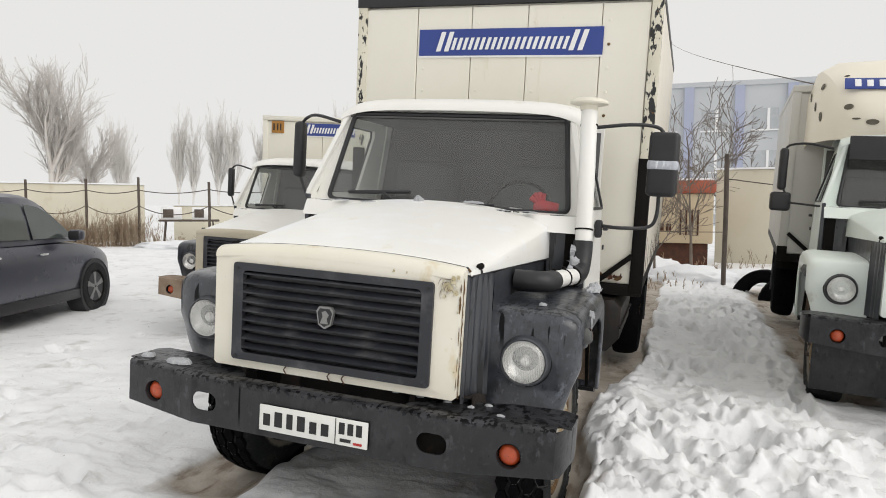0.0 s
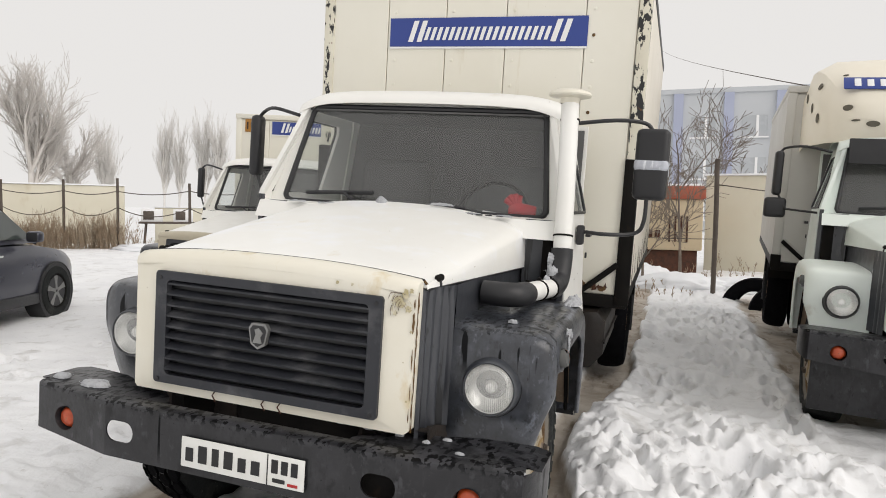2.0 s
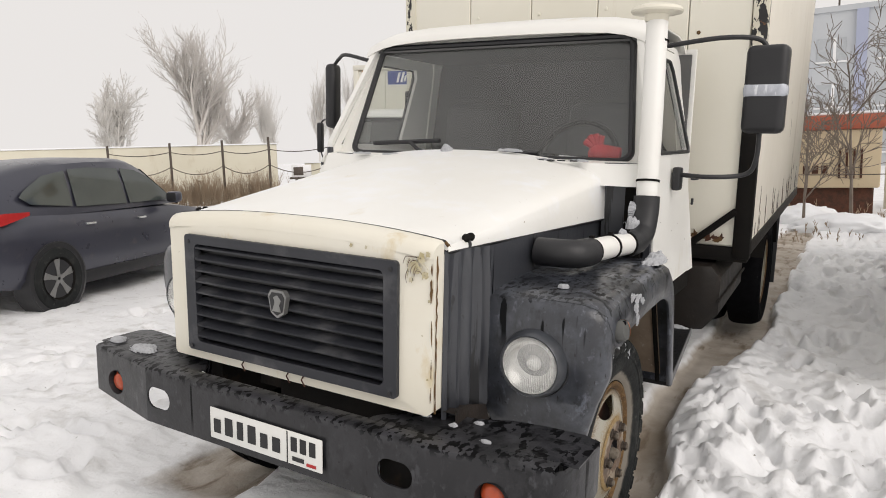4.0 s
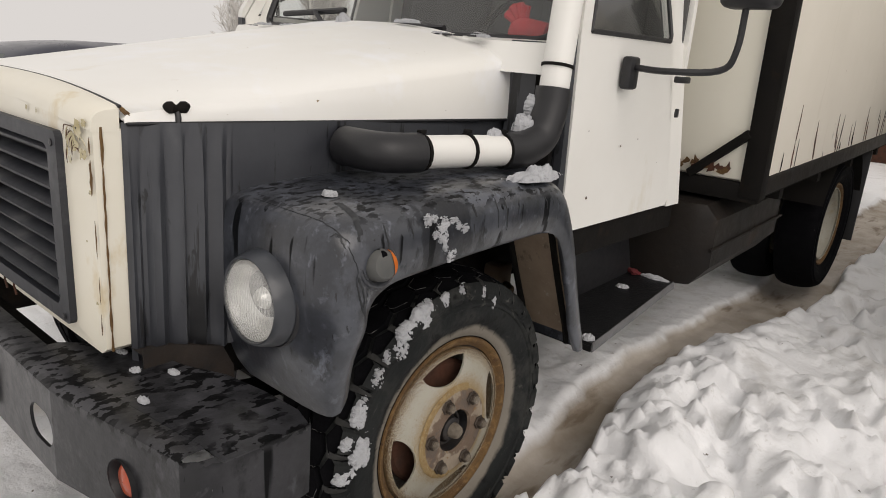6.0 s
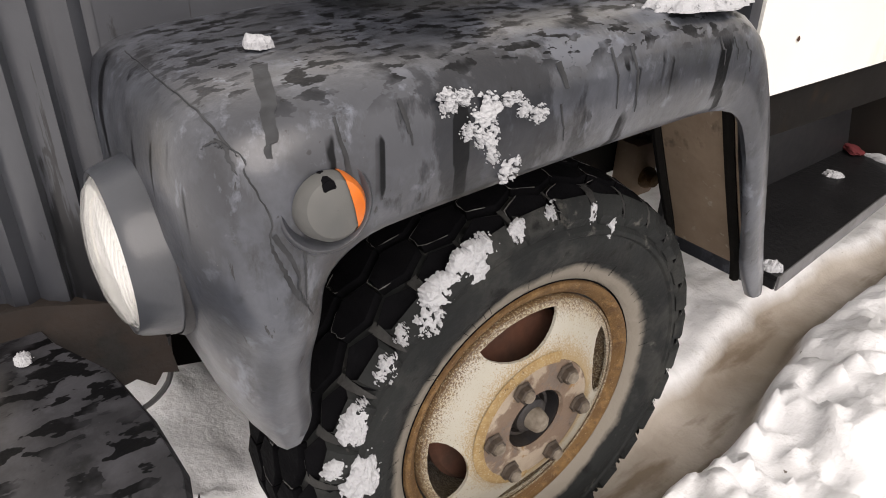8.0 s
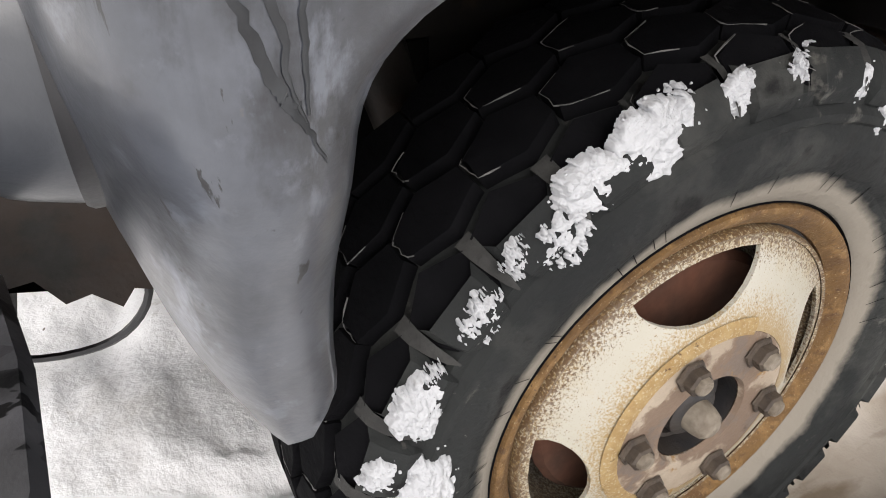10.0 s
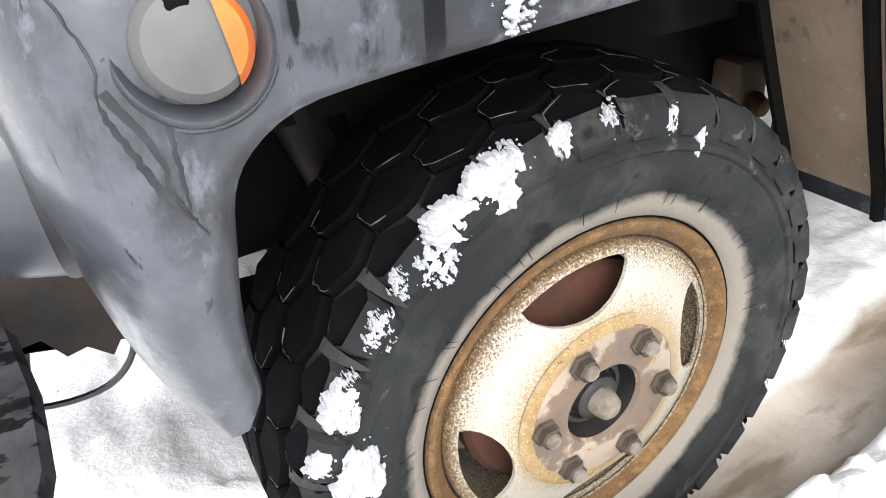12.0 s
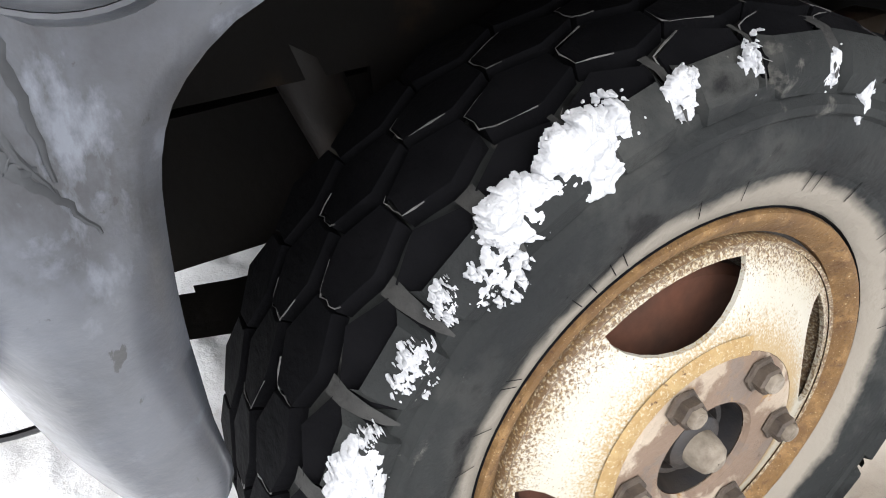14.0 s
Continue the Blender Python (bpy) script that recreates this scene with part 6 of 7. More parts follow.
part("cable", tube(smooth_path([(0.658, -0.565, 0.72), (0.645, -0.578, 0.62), (0.60, -0.64, 0.545), (0.55, -0.75, 0.53), (0.45, -0.86, 0.56)], 5), 0.005, 6), M_BLACK, hero, "thin hanging black cable")
for x in (-0.20, 0.02, 0.09):
    part("crack", tube([(x, -0.8735, 0.868), (x - 0.012, -0.8735, 0.85), (x + 0.004, -0.8735, 0.828)], 0.0028, 5), M_DRUM, hero)
seam_rng = random.Random(12)
part("panel_seam", tube([(0.604 + seam_rng.uniform(-0.002, 0.002), -0.842, 0.835 + 0.021 * k) for k in range(25)], [seam_rng.uniform(0.0012, 0.0036) for _ in range(25)], 6), M_RIMRUST, hero, "rust-bitten panel edge")
scuffs = random.Random(8)
for x, z, s_ in ((0.565, 1.335, 0.024), (0.545, 1.30, 0.030), (0.575, 1.28, 0.020), (0.53, 1.262, 0.014), (0.585, 1.345, 0.012), (0.30, 1.348, 0.010), (0.36, 1.346, 0.008), (0.588, 0.95, 0.006), (0.57, 1.09, 0.004), (0.59, 1.20, 0.008)):
    edge = [(s_ * scuffs.uniform(0.35, 1.0) * math.cos(2 * math.pi * k / 18) * 0.8, s_ * scuffs.uniform(0.35, 1.0) * math.sin(2 * math.pi * k / 18)) for k in range(18)]
    part("paint_chip", sheet(edge, [], lambda u, v, w: (x + u, -0.8765 - 0.01 * (z - 1.1) + max(0, 0.3 * (x + u - 0.55)), z + v)), M_SCUFF, hero)
for k in range(16):
    a0, r_, cx_, cz_ = scuffs.uniform(0.3, 2.6), scuffs.uniform(0.018, 0.055), 0.548 + scuffs.uniform(-0.018, 0.018), 1.292 + scuffs.uniform(-0.03, 0.02)
    arc = [(min(cx_ + r_ * 0.7 * math.cos(a), 0.598), cz_ + r_ * math.sin(a)) for a in (a0 + 0.22 * q for q in range(7))]
    part("scratch", tube([(x, -0.8762 - 0.01 * (z - 1.1) + max(0, 0.3 * (x - 0.55)), min(z, 1.335)) for x, z in arc], [0.0004, 0.0009, 0.0012, 0.0013, 0.0011, 0.0008, 0.0004], 5), M_DRUM if k % 3 else M_SCUFF, hero)
for x, z, s_, w_ in ((0.598, 1.30, 0.022, 0.16), (0.597, 1.235, 0.045, 0.13), (0.599, 1.10, 0.05, 0.05), (0.599, 0.98, 0.04, 0.06), (0.598, 0.90, 0.03, 0.08)):
    edge = [(s_ * w_ * scuffs.uniform(0.4, 1.0) * math.cos(2 * math.pi * k / 20), s_ * scuffs.uniform(0.6, 1.0) * math.sin(2 * math.pi * k / 20)) for k in range(20)]
    part("rust_patch", sheet(edge, [], lambda u, v, w: (x + u, -0.8775 - 0.01 * (z - 1.1) + max(0, 0.3 * (x + u - 0.55)), z + v)), M_RIMRUST, hero)
for x in (0.33, 0.40, 0.45, 0.50, 0.56):
    part("bonnet_vent", block(x, 0.365, 1.600, x + 0.035, 0.38, 1.606, 0.002), M_BLACK, hero)
for y, z, r_ in ((0.64, 1.10, 0.006), (0.84, 1.27, 0.004), (0.97, 1.29, 0.003), (1.17, 1.19, 0.003), (0.60, 1.33, 0.0025)):
    blot = [(y + r_ * scuffs.uniform(0.5, 1.1) * math.cos(2 * math.pi * k / 12), z + r_ * 1.3 * scuffs.uniform(0.5, 1.1) * math.sin(2 * math.pi * k / 12)) for k in range(12)]
    part("rust_spot", sheet(blot, [], lambda u, v, w: (0.9256 + w, u, v)), M_DRUM, hero)
# rivets along the box front
for x in (-0.66, -0.22, 0.22, 0.77):
    for k in range(5):
        hero_box("rivet", lathe([(0, 0.012), (0.004, 0.010), (0.005, 0.001)], (x + 0.05, 0.008, 1.25 + 0.17 * k), "y", 8, -1), M_RIMRUST if k % 3 == 0 else M_BOX)

# rust runs at the foot of the box side, gouges in its paint
runs = random.Random(23)
for k in range(26):
    y, h, w = runs.uniform(0.10, 3.5), runs.uniform(0.04, 0.22), runs.uniform(0.006, 0.016)
    z = 0.056 + (runs.uniform(0, 0.25) if k % 3 == 0 else 0)
    lean = runs.uniform(-0.15, 0.15)
    hero_box("rust_run", sheet([(y, z), (y + w, z + 0.01), (y + w * 0.7 + lean * h, z + h * 0.6), (y + lean * h * 1.3, z + h), (y - w * 0.5 + lean * h, z + h * 0.5)], [], lambda u, v, q: (1.181 + q, u, v), 0.0012), M_DRUM if k % 2 else M_TREAD)

# hazard plate on the second lorry, markings and fairing on the third
sp = second_box("hazard_plate", block(-1.04, -0.004, 1.64, -0.84, 0.006, 1.82, 0.003), M_SIGN, "weathered orange hazard plate")
for dx in (0.03, 0.09, 0.14):
    second_box("mark", block(-1.04 + dx, -0.006, 1.68, -1.02 + dx, -0.003, 1.78), M_INK, "", sp)
rows = []
for y, z0, z1, w in ((0.62, 2.22, 2.42, 0.62), (0.66, 2.22, 2.55, 0.78), (0.80, 2.22, 2.74, 0.90), (1.05, 2.22, 2.92, 0.98), (1.35, 2.24, 3.02, 1.02), (1.60, 2.20, 3.04, 1.04)):
    rows.append([Vector((x * w, y + dy, z)) for x, z, dy in ((-1, z0, 0.10), (-1.0, z0 + 0.6 * (z1 - z0), 0.06), (-0.94, z0 + 0.9 * (z1 - z0), 0.03), (-0.80, z1, 0), (-0.4, z1 + 0.02, 0), (0, z1 + 0.03, 0), (0.4, z1 + 0.02, 0), (0.80, z1, 0), (0.94, z0 + 0.9 * (z1 - z0), 0.03), (1.0, z0 + 0.6 * (z1 - z0), 0.06), (1, z0, 0.10))])
bm = loft(rows)
bm.faces.new([v for v in bm.verts][:11][::-1])
fairing = part("roof_fairing", thick(bm, 0.006), M_FAIRING, third, "cream plastic roof fairing with bolt holes")
FAIRING_SKIN = BVHTree.FromPolygons([v.co[:] for v in fairing.data.vertices], [p.vertices[:] for p in fairing.data.polygons])
# Raised dark discs on the skin: hole shade is put into their colour
for x, y, z, w, h in ((-1.04, 1.50, 2.69, 0.030, 0.045), (-1.02, 1.28, 2.57, 0.030, 0.045), (-0.99, 1.10, 2.455, 0.030, 0.045), (-0.97, 1.17, 2.765, 0.05, 0.030), (-0.79, 0.72, 2.52, 0.048, 0.026),
                      (-0.56, 0.60, 2.32, 0.052, 0.026), (-0.69, 0.66, 2.37, 0.036, 0.009), (-0.76, 0.97, 2.86, 0.026, 0.010), (-0.2, 0.60, 2.33, 0.05, 0.026), (0.3, 0.60, 2.33, 0.05, 0.026)):
    spot, facing = FAIRING_SKIN.find_nearest(Vector((x - 0.05, y - 0.08, z)))[:2]
    if facing.dot(Vector((-0.5, -1, 0.2))) < 0:
        facing = -facing
    m = Matrix.Translation(spot + facing * 0.003) @ facing.to_track_quat("Z", "Y").to_matrix().to_4x4()
    bm = lathe([(0.0, 1.0), (0.004, 0.97), (0.004, 0.82), (0.001, 0.80), (0.001, 0.001)], (0, 0, 0), "z", 20)
    part("bolt_recess", moved(bm, m @ Matrix.Diagonal((w, h, 1, 1))), M_RECESS, fairing)
bp = pose(-0.19, 0.765, 2.722, -42, 0, 0)
part("fairing_banner", moved(block(-0.62, -0.004, -0.075, 0.62, 0.004, 0.075, 0.002), bp), M_BLUE, fairing, "blue strip with white strokes")
for k in range(11):
    part("stroke", moved(block(-0.54 + 0.095 * k, -0.008, -0.045, -0.49 + 0.095 * k, -0.002, 0.045 if k else 0.055, 0.002), bp), M_BANNERWHITE, fairing)
# Added dark sheet: stands in for the shade below this bumper
part("underside_shade", block(-0.98, -0.62, 0.20, 0.98, -0.60, 0.62, 0.01), M_BUMPER, third, "dark sheet standing in for shade below the bumper")
low = part("mirror", moved(block(-0.09, -0.05, -0.09, 0.09, 0.05, 0.09, 0.03, 3), pose(-1.24, 0.90, 1.63, 0, 0, 6)), M_BLACK, third, "small lower rear-view mirror")
part("sun_visor", moved(block(-0.74, -0.10, -0.10, 0.74, -0.085, 0.12, 0.01), pose(0, 0.66, 2.10, -12, 0, 0)), M_BLACK, third, "black sun visor")


# ---- parked car ----
def car(m):
    C = empty("parked_car", m, "dark grey hatchback car parked in the snow", "car")
    rows = []
    for y, w, zb, zt in ((-2.20, 0.60, 0.46, 0.90), (-2.14, 0.74, 0.38, 1.00), (-1.95, 0.85, 0.32, 1.06), (-1.5, 0.905, 0.28, 1.08), (-0.6, 0.91, 0.25, 1.06), (0.3, 0.91, 0.25, 1.03),
                         (0.9, 0.905, 0.26, 1.01), (1.4, 0.885, 0.28, 0.95), (1.8, 0.83, 0.31, 0.87), (2.05, 0.72, 0.35, 0.77), (2.18, 0.55, 0.42, 0.66)):
        h = zt - zb
        rows.append([Vector((x * w, y, zb + f * h)) for x, f in ((-0.90, 0), (-0.985, 0.12), (-1.0, 0.35), (-0.995, 0.62), (-0.97, 0.80), (-0.90, 0.94), (-0.6, 1.0), (0, 1.02), (0.6, 1.0), (0.90, 0.94), (0.97, 0.80), (0.995, 0.62), (1.0, 0.35), (0.985, 0.12), (0.90, 0))])
    part("body", loft([list(r) for r in zip(*[smooth_path(c, 3) for c in zip(*rows)])], cap=True), M_CAR, C, "dark grey metallic body", 45)
    gh = []
    for y, wb, wt, zt in ((-2.05, 0.70, 0.62, 1.12), (-1.75, 0.80, 0.66, 1.42), (-1.3, 0.83, 0.68, 1.56), (-0.5, 0.84, 0.69, 1.62), (0.2, 0.84, 0.68, 1.60), (0.55, 0.83, 0.67, 1.47), (0.95, 0.82, 0.70, 1.18), (1.15, 0.80, 0.74, 1.02)):
        z0 = 1.0
        gh.append([Vector((x, y, z)) for x, z in ((-wb, z0), (-(wb + wt) / 2 - 0.01, (z0 + zt) / 2), (-wt, zt - 0.05), (-wt * 0.85, zt), (0, zt + 0.02), (wt * 0.85, zt), (wt, zt - 0.05), ((wb + wt) / 2 + 0.01, (z0 + zt) / 2), (wb, z0))])
    part("greenhouse", loft([list(r) for r in zip(*[smooth_path(c, 3) for c in zip(*gh)])]), M_CAR, C, "rounded roof and pillars", 45)
    side = lambda sx: (lambda u, v, w: (sx * (0.853 - 0.165 * (v - 1.0) / 0.6 + 0.010 + w), u, v))
    for sx in (-1, 1):
        part("window", sheet([(0.90, 1.06), (0.52, 1.36), (0.28, 1.46), (0.02, 1.49), (0.02, 1.06)], [], side(sx), 0.004), M_CARGLASS, C, "front side window")
        part("window", sheet([(-0.04, 1.06), (-0.04, 1.49), (-0.55, 1.51), (-0.85, 1.49), (-0.88, 1.08)], [], side(sx), 0.004), M_CARGLASS, C)
        part("window", sheet([(-0.94, 1.09), (-0.91, 1.48), (-1.25, 1.43), (-1.55, 1.28), (-1.62, 1.22), (-1.5, 1.14)], [], side(sx), 0.004), M_CARGLASS, C)
        mir = part("mirror", block(sx * 0.90, 0.66, 1.02, sx * 1.08, 0.80, 1.16, 0.04, 3), M_CAR, C)
        part("mirror_shell", block(sx * 0.93, 0.655, 1.035, sx * 1.06, 0.665, 1.145, 0.004), M_BLACK, mir)
        part("door_handle", block(sx * 0.905, 0.05, 0.86, sx * 0.935, 0.20, 0.885, 0.01), M_CHROME, C)
        part("door_handle", block(sx * 0.905, -0.85, 0.87, sx * 0.935, -0.70, 0.895, 0.01), M_CHROME, C)
        part("sill", block(sx * 0.86, -1.0, 0.22, sx * 0.915, 1.0, 0.36, 0.02), M_BLACK, C)
        part("tail_lamp", loft([[Vector((sx * x, y, z)) for z in (z0, z1)] for x, y, z0, z1 in ((0.60, -2.20, 0.90, 1.0), (0.80, -2.10, 0.92, 1.06), (0.895, -1.90, 0.97, 1.08), (0.915, -1.62, 1.04, 1.075))]), M_RED, C, "red wrap-round tail lamp")
        for y in (-1.32, 1.32):
            part("wheel_arch", lathe([(0.70, 0.40), (0.918, 0.40), (0.921, 0.39), (0.90, 0.37), (0.72, 0.365)], (0, y, 0.34), "x", 40, sx), M_BLACK, C)
            # black disc stands in for the shade inside the wheel arch
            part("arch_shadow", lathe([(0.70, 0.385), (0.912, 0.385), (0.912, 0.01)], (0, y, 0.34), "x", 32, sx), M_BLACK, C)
            wh = part("wheel", lathe([(0.72, 0.22), (0.74, 0.33), (0.77, 0.345), (0.90, 0.345), (0.925, 0.325), (0.93, 0.27), (0.925, 0.235), (0.91, 0.225), (0.90, 0.22)], (0, y, 0.34), "x", 40, sx), M_TYRE, C)
            part("rim", lathe([(0.925, 0.225), (0.915, 0.215), (0.915, 0.205), (0.88, 0.20), (0.88, 0.01)], (0, y, 0.34), "x", 32, sx), M_UNDER, wh)
            for k in range(5):
                a = radians(20 + 72 * k)
                spoke = loft([[Vector((sx * x, y + r * math.cos(a + q), 0.34 + r * math.sin(a + q))) for q in (-d, d)] for x, r, d in ((0.92, 0.03, 0.9), (0.915, 0.10, 0.22), (0.915, 0.215, 0.20))])
                part("spoke", thick(spoke, 0.012), M_ALLOY, wh)
    part("windscreen", loft([[Vector((x * w, y, z)) for x in (-1, -0.5, 0, 0.5, 1)] for y, z, w in ((1.13, 1.045, 0.70), (0.60, 1.47, 0.60))]), M_CARGLASS, C)
    part("rear_window", loft([[Vector((x * w, y, z)) for x in (-1, -0.5, 0, 0.5, 1)] for y, z, w in ((-2.04, 1.17, 0.58), (-1.80, 1.44, 0.56))]), M_CARGLASS, C)
    return C


cx, cy = -6.45 - (0.78 * math.cos(radians(18)) - 1.32 * math.sin(radians(18))), 4.0 - (0.78 * math.sin(radians(18)) + 1.32 * math.cos(radians(18)))
car(pose(cx, cy, 0.10, 0, 0, 18))


# ---- fence, walls and sheds ----
def post(x, y, h, r=0.045):
    bm = tube([(x, y, gz(x, y) - 0.3), (x + 0.01, y, gz(x, y) + h * 0.6), (x, y, gz(x, y) + h)], [r, r, r * 0.95], 10)
    return tagged(part("fence_post", bm, M_POST), "dark weathered fence post standing in snow", "post", "fence posts")


for x, y, h in ((-22.0, 13.2, 2.25), (-20.0, 14.36, 2.3), (-18.41, 15.41, 2.35), (-16.52, 15.87, 2.4), (-13.2, 15.41, 2.2), (-9.6, 14.3, 2.3), (2.27, 10.44, 2.45), (5.6, 9.9, 2.45)):
    post(x, y, h)


def wire(pts, sag, r=0.008):
    path = []
    for a, b in zip(pts, pts[1:]):
        for k in range(10):
            t = k / 10
            p = Vector(a).lerp(Vector(b), t)
            path.append(p - Vector((0, 0, sag * 4 * t * (1 - t))))
    path.append(Vector(pts[-1]))
    return part("fence_wire", tube(path, r, 5), M_POST)


for dz, sag in ((2.1, 0.12), (1.55, 0.30)):
    w = wire([(-22.0, 13.2, dz), (-20.0, 14.36, dz), (-18.41, 15.41, dz), (-16.52, 15.87, dz), (-13.2, 15.41, dz), (-9.6, 14.3, dz)], sag, 0.016)
    tagged(w, "slack wire strung between fence posts", "wire")
tagged(wire([(2.27, 10.44, 2.15), (5.6, 9.9, 1.8)], 0.05, 0.01), "slack wire strung between fence posts", "wire")
tagged(wire([(2.27, 10.44, 1.15), (-0.5, 10.8, 1.2)], 0.03, 0.008), "slack wire strung between fence posts", "wire")


def wall_run(name, a, b, z, t, mat, label, panels=0, category="wall"):
    a, b = Vector((*a, 0)), Vector((*b, 0))
    d = (b - a).normalized()
    ang = math.degrees(math.atan2(d.y, d.x))
    root = tagged(part(name, moved(block(0, 0, -0.5, (b - a).length, t, z, 0.02), pose(a.x, a.y, 0, 0, 0, ang)), mat), label, category, kind="structure")
    L = (b - a).length
    for k in range(panels):
        x = L * (k + 0.5) / panels
        part("panel_joint", moved(block(x - 0.03, -0.03, -0.4, x + 0.03, 0.0, z - 0.02, 0.008), pose(a.x, a.y, 0, 0, 0, ang)), mat, root)
    part("coping", moved(block(-0.03, -0.05, z, L + 0.03, t + 0.05, z + 0.05, 0.01), pose(a.x, a.y, 0, 0, 0, ang)), M_SNOWCAP, root, "snow on the wall top")
    return root


wall_run("wall_west", (-34, 4.5), (-18.4, 18.2), 2.35, 0.25, M_WALL, "long pale cream concrete wall capped with snow", 5)
wall_run("wall_low", (-18.2, 19.6), (-12.5, 23.5), 1.55, 0.25, M_WALL, "low pale wall behind stacked clutter", 3)
wall_run("wall_east", (2.35, 16.4), (9.5, 15.9), 2.62, 0.25, M_WALL, "stained cream concrete wall", 2)
wall_run("wall_shed", (-70, 6), (-48, 30), 2.9, 3.0, M_SHED, "long low shed with a snowy brown roof", 0)
wall_run("wall_blue", (-44, 24), (-38, 30), 2.4, 0.1, M_BLUEFENCE, "faded blue metal fence", 4)

unit = empty("site_trailer", pose(0.2, 13.95, 0), "beige site trailer with a red roof band and barred window", "trailer")
part("body", block(-1.6, 0, 0.75, 2.0, 2.2, 1.95, 0.04), M_TRAILER, unit)
part("roof_band", block(-1.65, -0.05, 1.95, 2.05, 2.25, 2.25, 0.04), M_REDBAND, unit, "faded red roof band")
part("undercarriage", block(-1.5, 0.1, 0.1, 1.9, 2.1, 0.75, 0.02), M_DRUM, unit, "rusty undercarriage")
part("snow_cap", block(-1.6, 0, 2.25, 2.0, 2.2, 2.31, 0.025), M_SNOWCAP, unit)
for k in range(4):
    part("window_bar", block(1.25 + 0.13 * k, -0.03, 0.95, 1.29 + 0.13 * k, 0.0, 1.55), M_DRUM, unit)
for k in range(3):
    part("mark", block(0.6 + 0.17 * k, -0.02, 1.05, 0.72 + 0.17 * k, 0.0, 1.22), M_DRUM, unit)

# stacked white units and a bench at the low wall
bench = empty("clutter_table", pose(-16.6, 18.6, 0, 0, 0, 38), "worn trestle table against the low wall", "table")
part("tabletop", block(-1.1, -0.4, 0.95, 1.1, 0.4, 1.02, 0.01), M_POST, bench)
for x in (-0.95, 0.95):
    for y in (-0.3, 0.3):
        part("leg", tube([(x, y, -0.1), (x * 0.9, y, 0.96)], 0.03, 6), M_POST, bench)
for k, (x, w) in enumerate(((-0.65, 0.75), (0.45, 0.7))):
    u = empty("air_conditioner", pose(-16.6, 18.6, 0, 0, 0, 38) @ pose(x, 0, 1.02), "old white air-conditioner case on a table", "appliance", "stacked units")
    part("case", block(-w / 2, -0.2, 0, w / 2, 0.2, 0.48, 0.02), M_BANNERWHITE, u)
    part("grille", block(-w / 2 + 0.08, -0.215, 0.08, 0.08, -0.198, 0.4, 0.01), M_POST, u)

# far office block
off = empty("office_block", pose(-8, 58.5, 0, 0, 0, -1.0), "pale grey panelled office block with blue pilasters", "building")
part("wall", block(0, 0, 0, 46, 14, 11.6), M_OFFICE, off)
part("parapet", block(-0.1, -0.12, 11.6, 46.1, 14.1, 12.0), M_OFFICE, off)
part("roof_mast", tube([(8.2, 0.6, 11.8), (8.2, 0.6, 15.6)], 0.07, 6), M_POST, off)
part("overhead_cable", tube([Vector((8.2, 0.6, 15.5)).lerp(Vector((12.0, -52.5, 3.05)), k / 16) - Vector((0, 0, 0.2 * 4 * (k / 16) * (1 - k / 16))) for k in range(17)], 0.008, 5), M_POST, off)
for k in range(12):
    x = 1.6 + 3.9 * k
    part("pilaster", block(x, -0.25, 0, x + 0.75, 0, 11.6), M_PILASTER, off, "faded blue pilaster")
for fl in (1.2, 4.6, 8.0):
    for k in range(11):
        x = 3.0 + 3.9 * k
        w = part("window", block(x, -0.06, fl, x + 1.9, -0.02, fl + 1.7), M_FARGLASS, off)
        part("mullion", block(x + 1.05, -0.12, fl, x + 1.25, -0.05, fl + 1.7), M_BANNERWHITE, w)
        part("sill", block(x - 0.1, -0.16, fl - 0.12, x + 2.0, -0.05, fl), M_BANNERWHITE, w)


# ---- half-buried tyres and snow heaps ----
def old_tyre(x, y, r, tilt, yaw):
    bm = lathe([(-0.14, r * 0.62), (-0.16, r * 0.8), (-0.13, r * 0.97), (0.0, r), (0.13, r * 0.97), (0.16, r * 0.8), (0.14, r * 0.62)], (0, 0, 0), "x", 36)
    ob = part("old_tyre", moved(bm, pose(x, y, gz(x, y) - 0.14, tilt, 0, yaw)), M_TREAD)
    return tagged(ob, "black scrap tyre half buried in snow", "tyre", "scrap tyres")


old_tyre(2.95, 9.8, 0.60, 0, 70)
old_tyre(3.42, 9.5, 0.58, 0, 80)
old_tyre(3.25, 9.2, 0.5, 0, 85)
for k, (x, y, hx, hy, hz) in enumerate(((1.7, 11.2, 0.9, 0.6, 0.30), (3.0, 11.6, 1.2, 0.7, 0.25), (0.9, 12.4, 0.7, 0.6, 0.35), (-14.0, 15.5, 2.2, 0.8, 0.25))):
    r = np.random.RandomState(300 + k)
    v = ICO4_V * (1 + 0.22 * (r.rand(len(ICO4_V), 1) - 0.5)) * np.array((hx, hy, hz)) + np.array((x, y, gz(x, y)))
    me = bpy.data.meshes.new("snow_mound")
    me.from_pydata(v.tolist(), [], ICO4_F.tolist())
    me.materials.append(M_SNOWCAP)
    me.polygons.foreach_set("use_smooth", np.ones(len(me.polygons), bool))
    tagged(new("snow_mound", me), "shovelled heap of lumpy snow by the fence", "snow heap", "snow heaps")


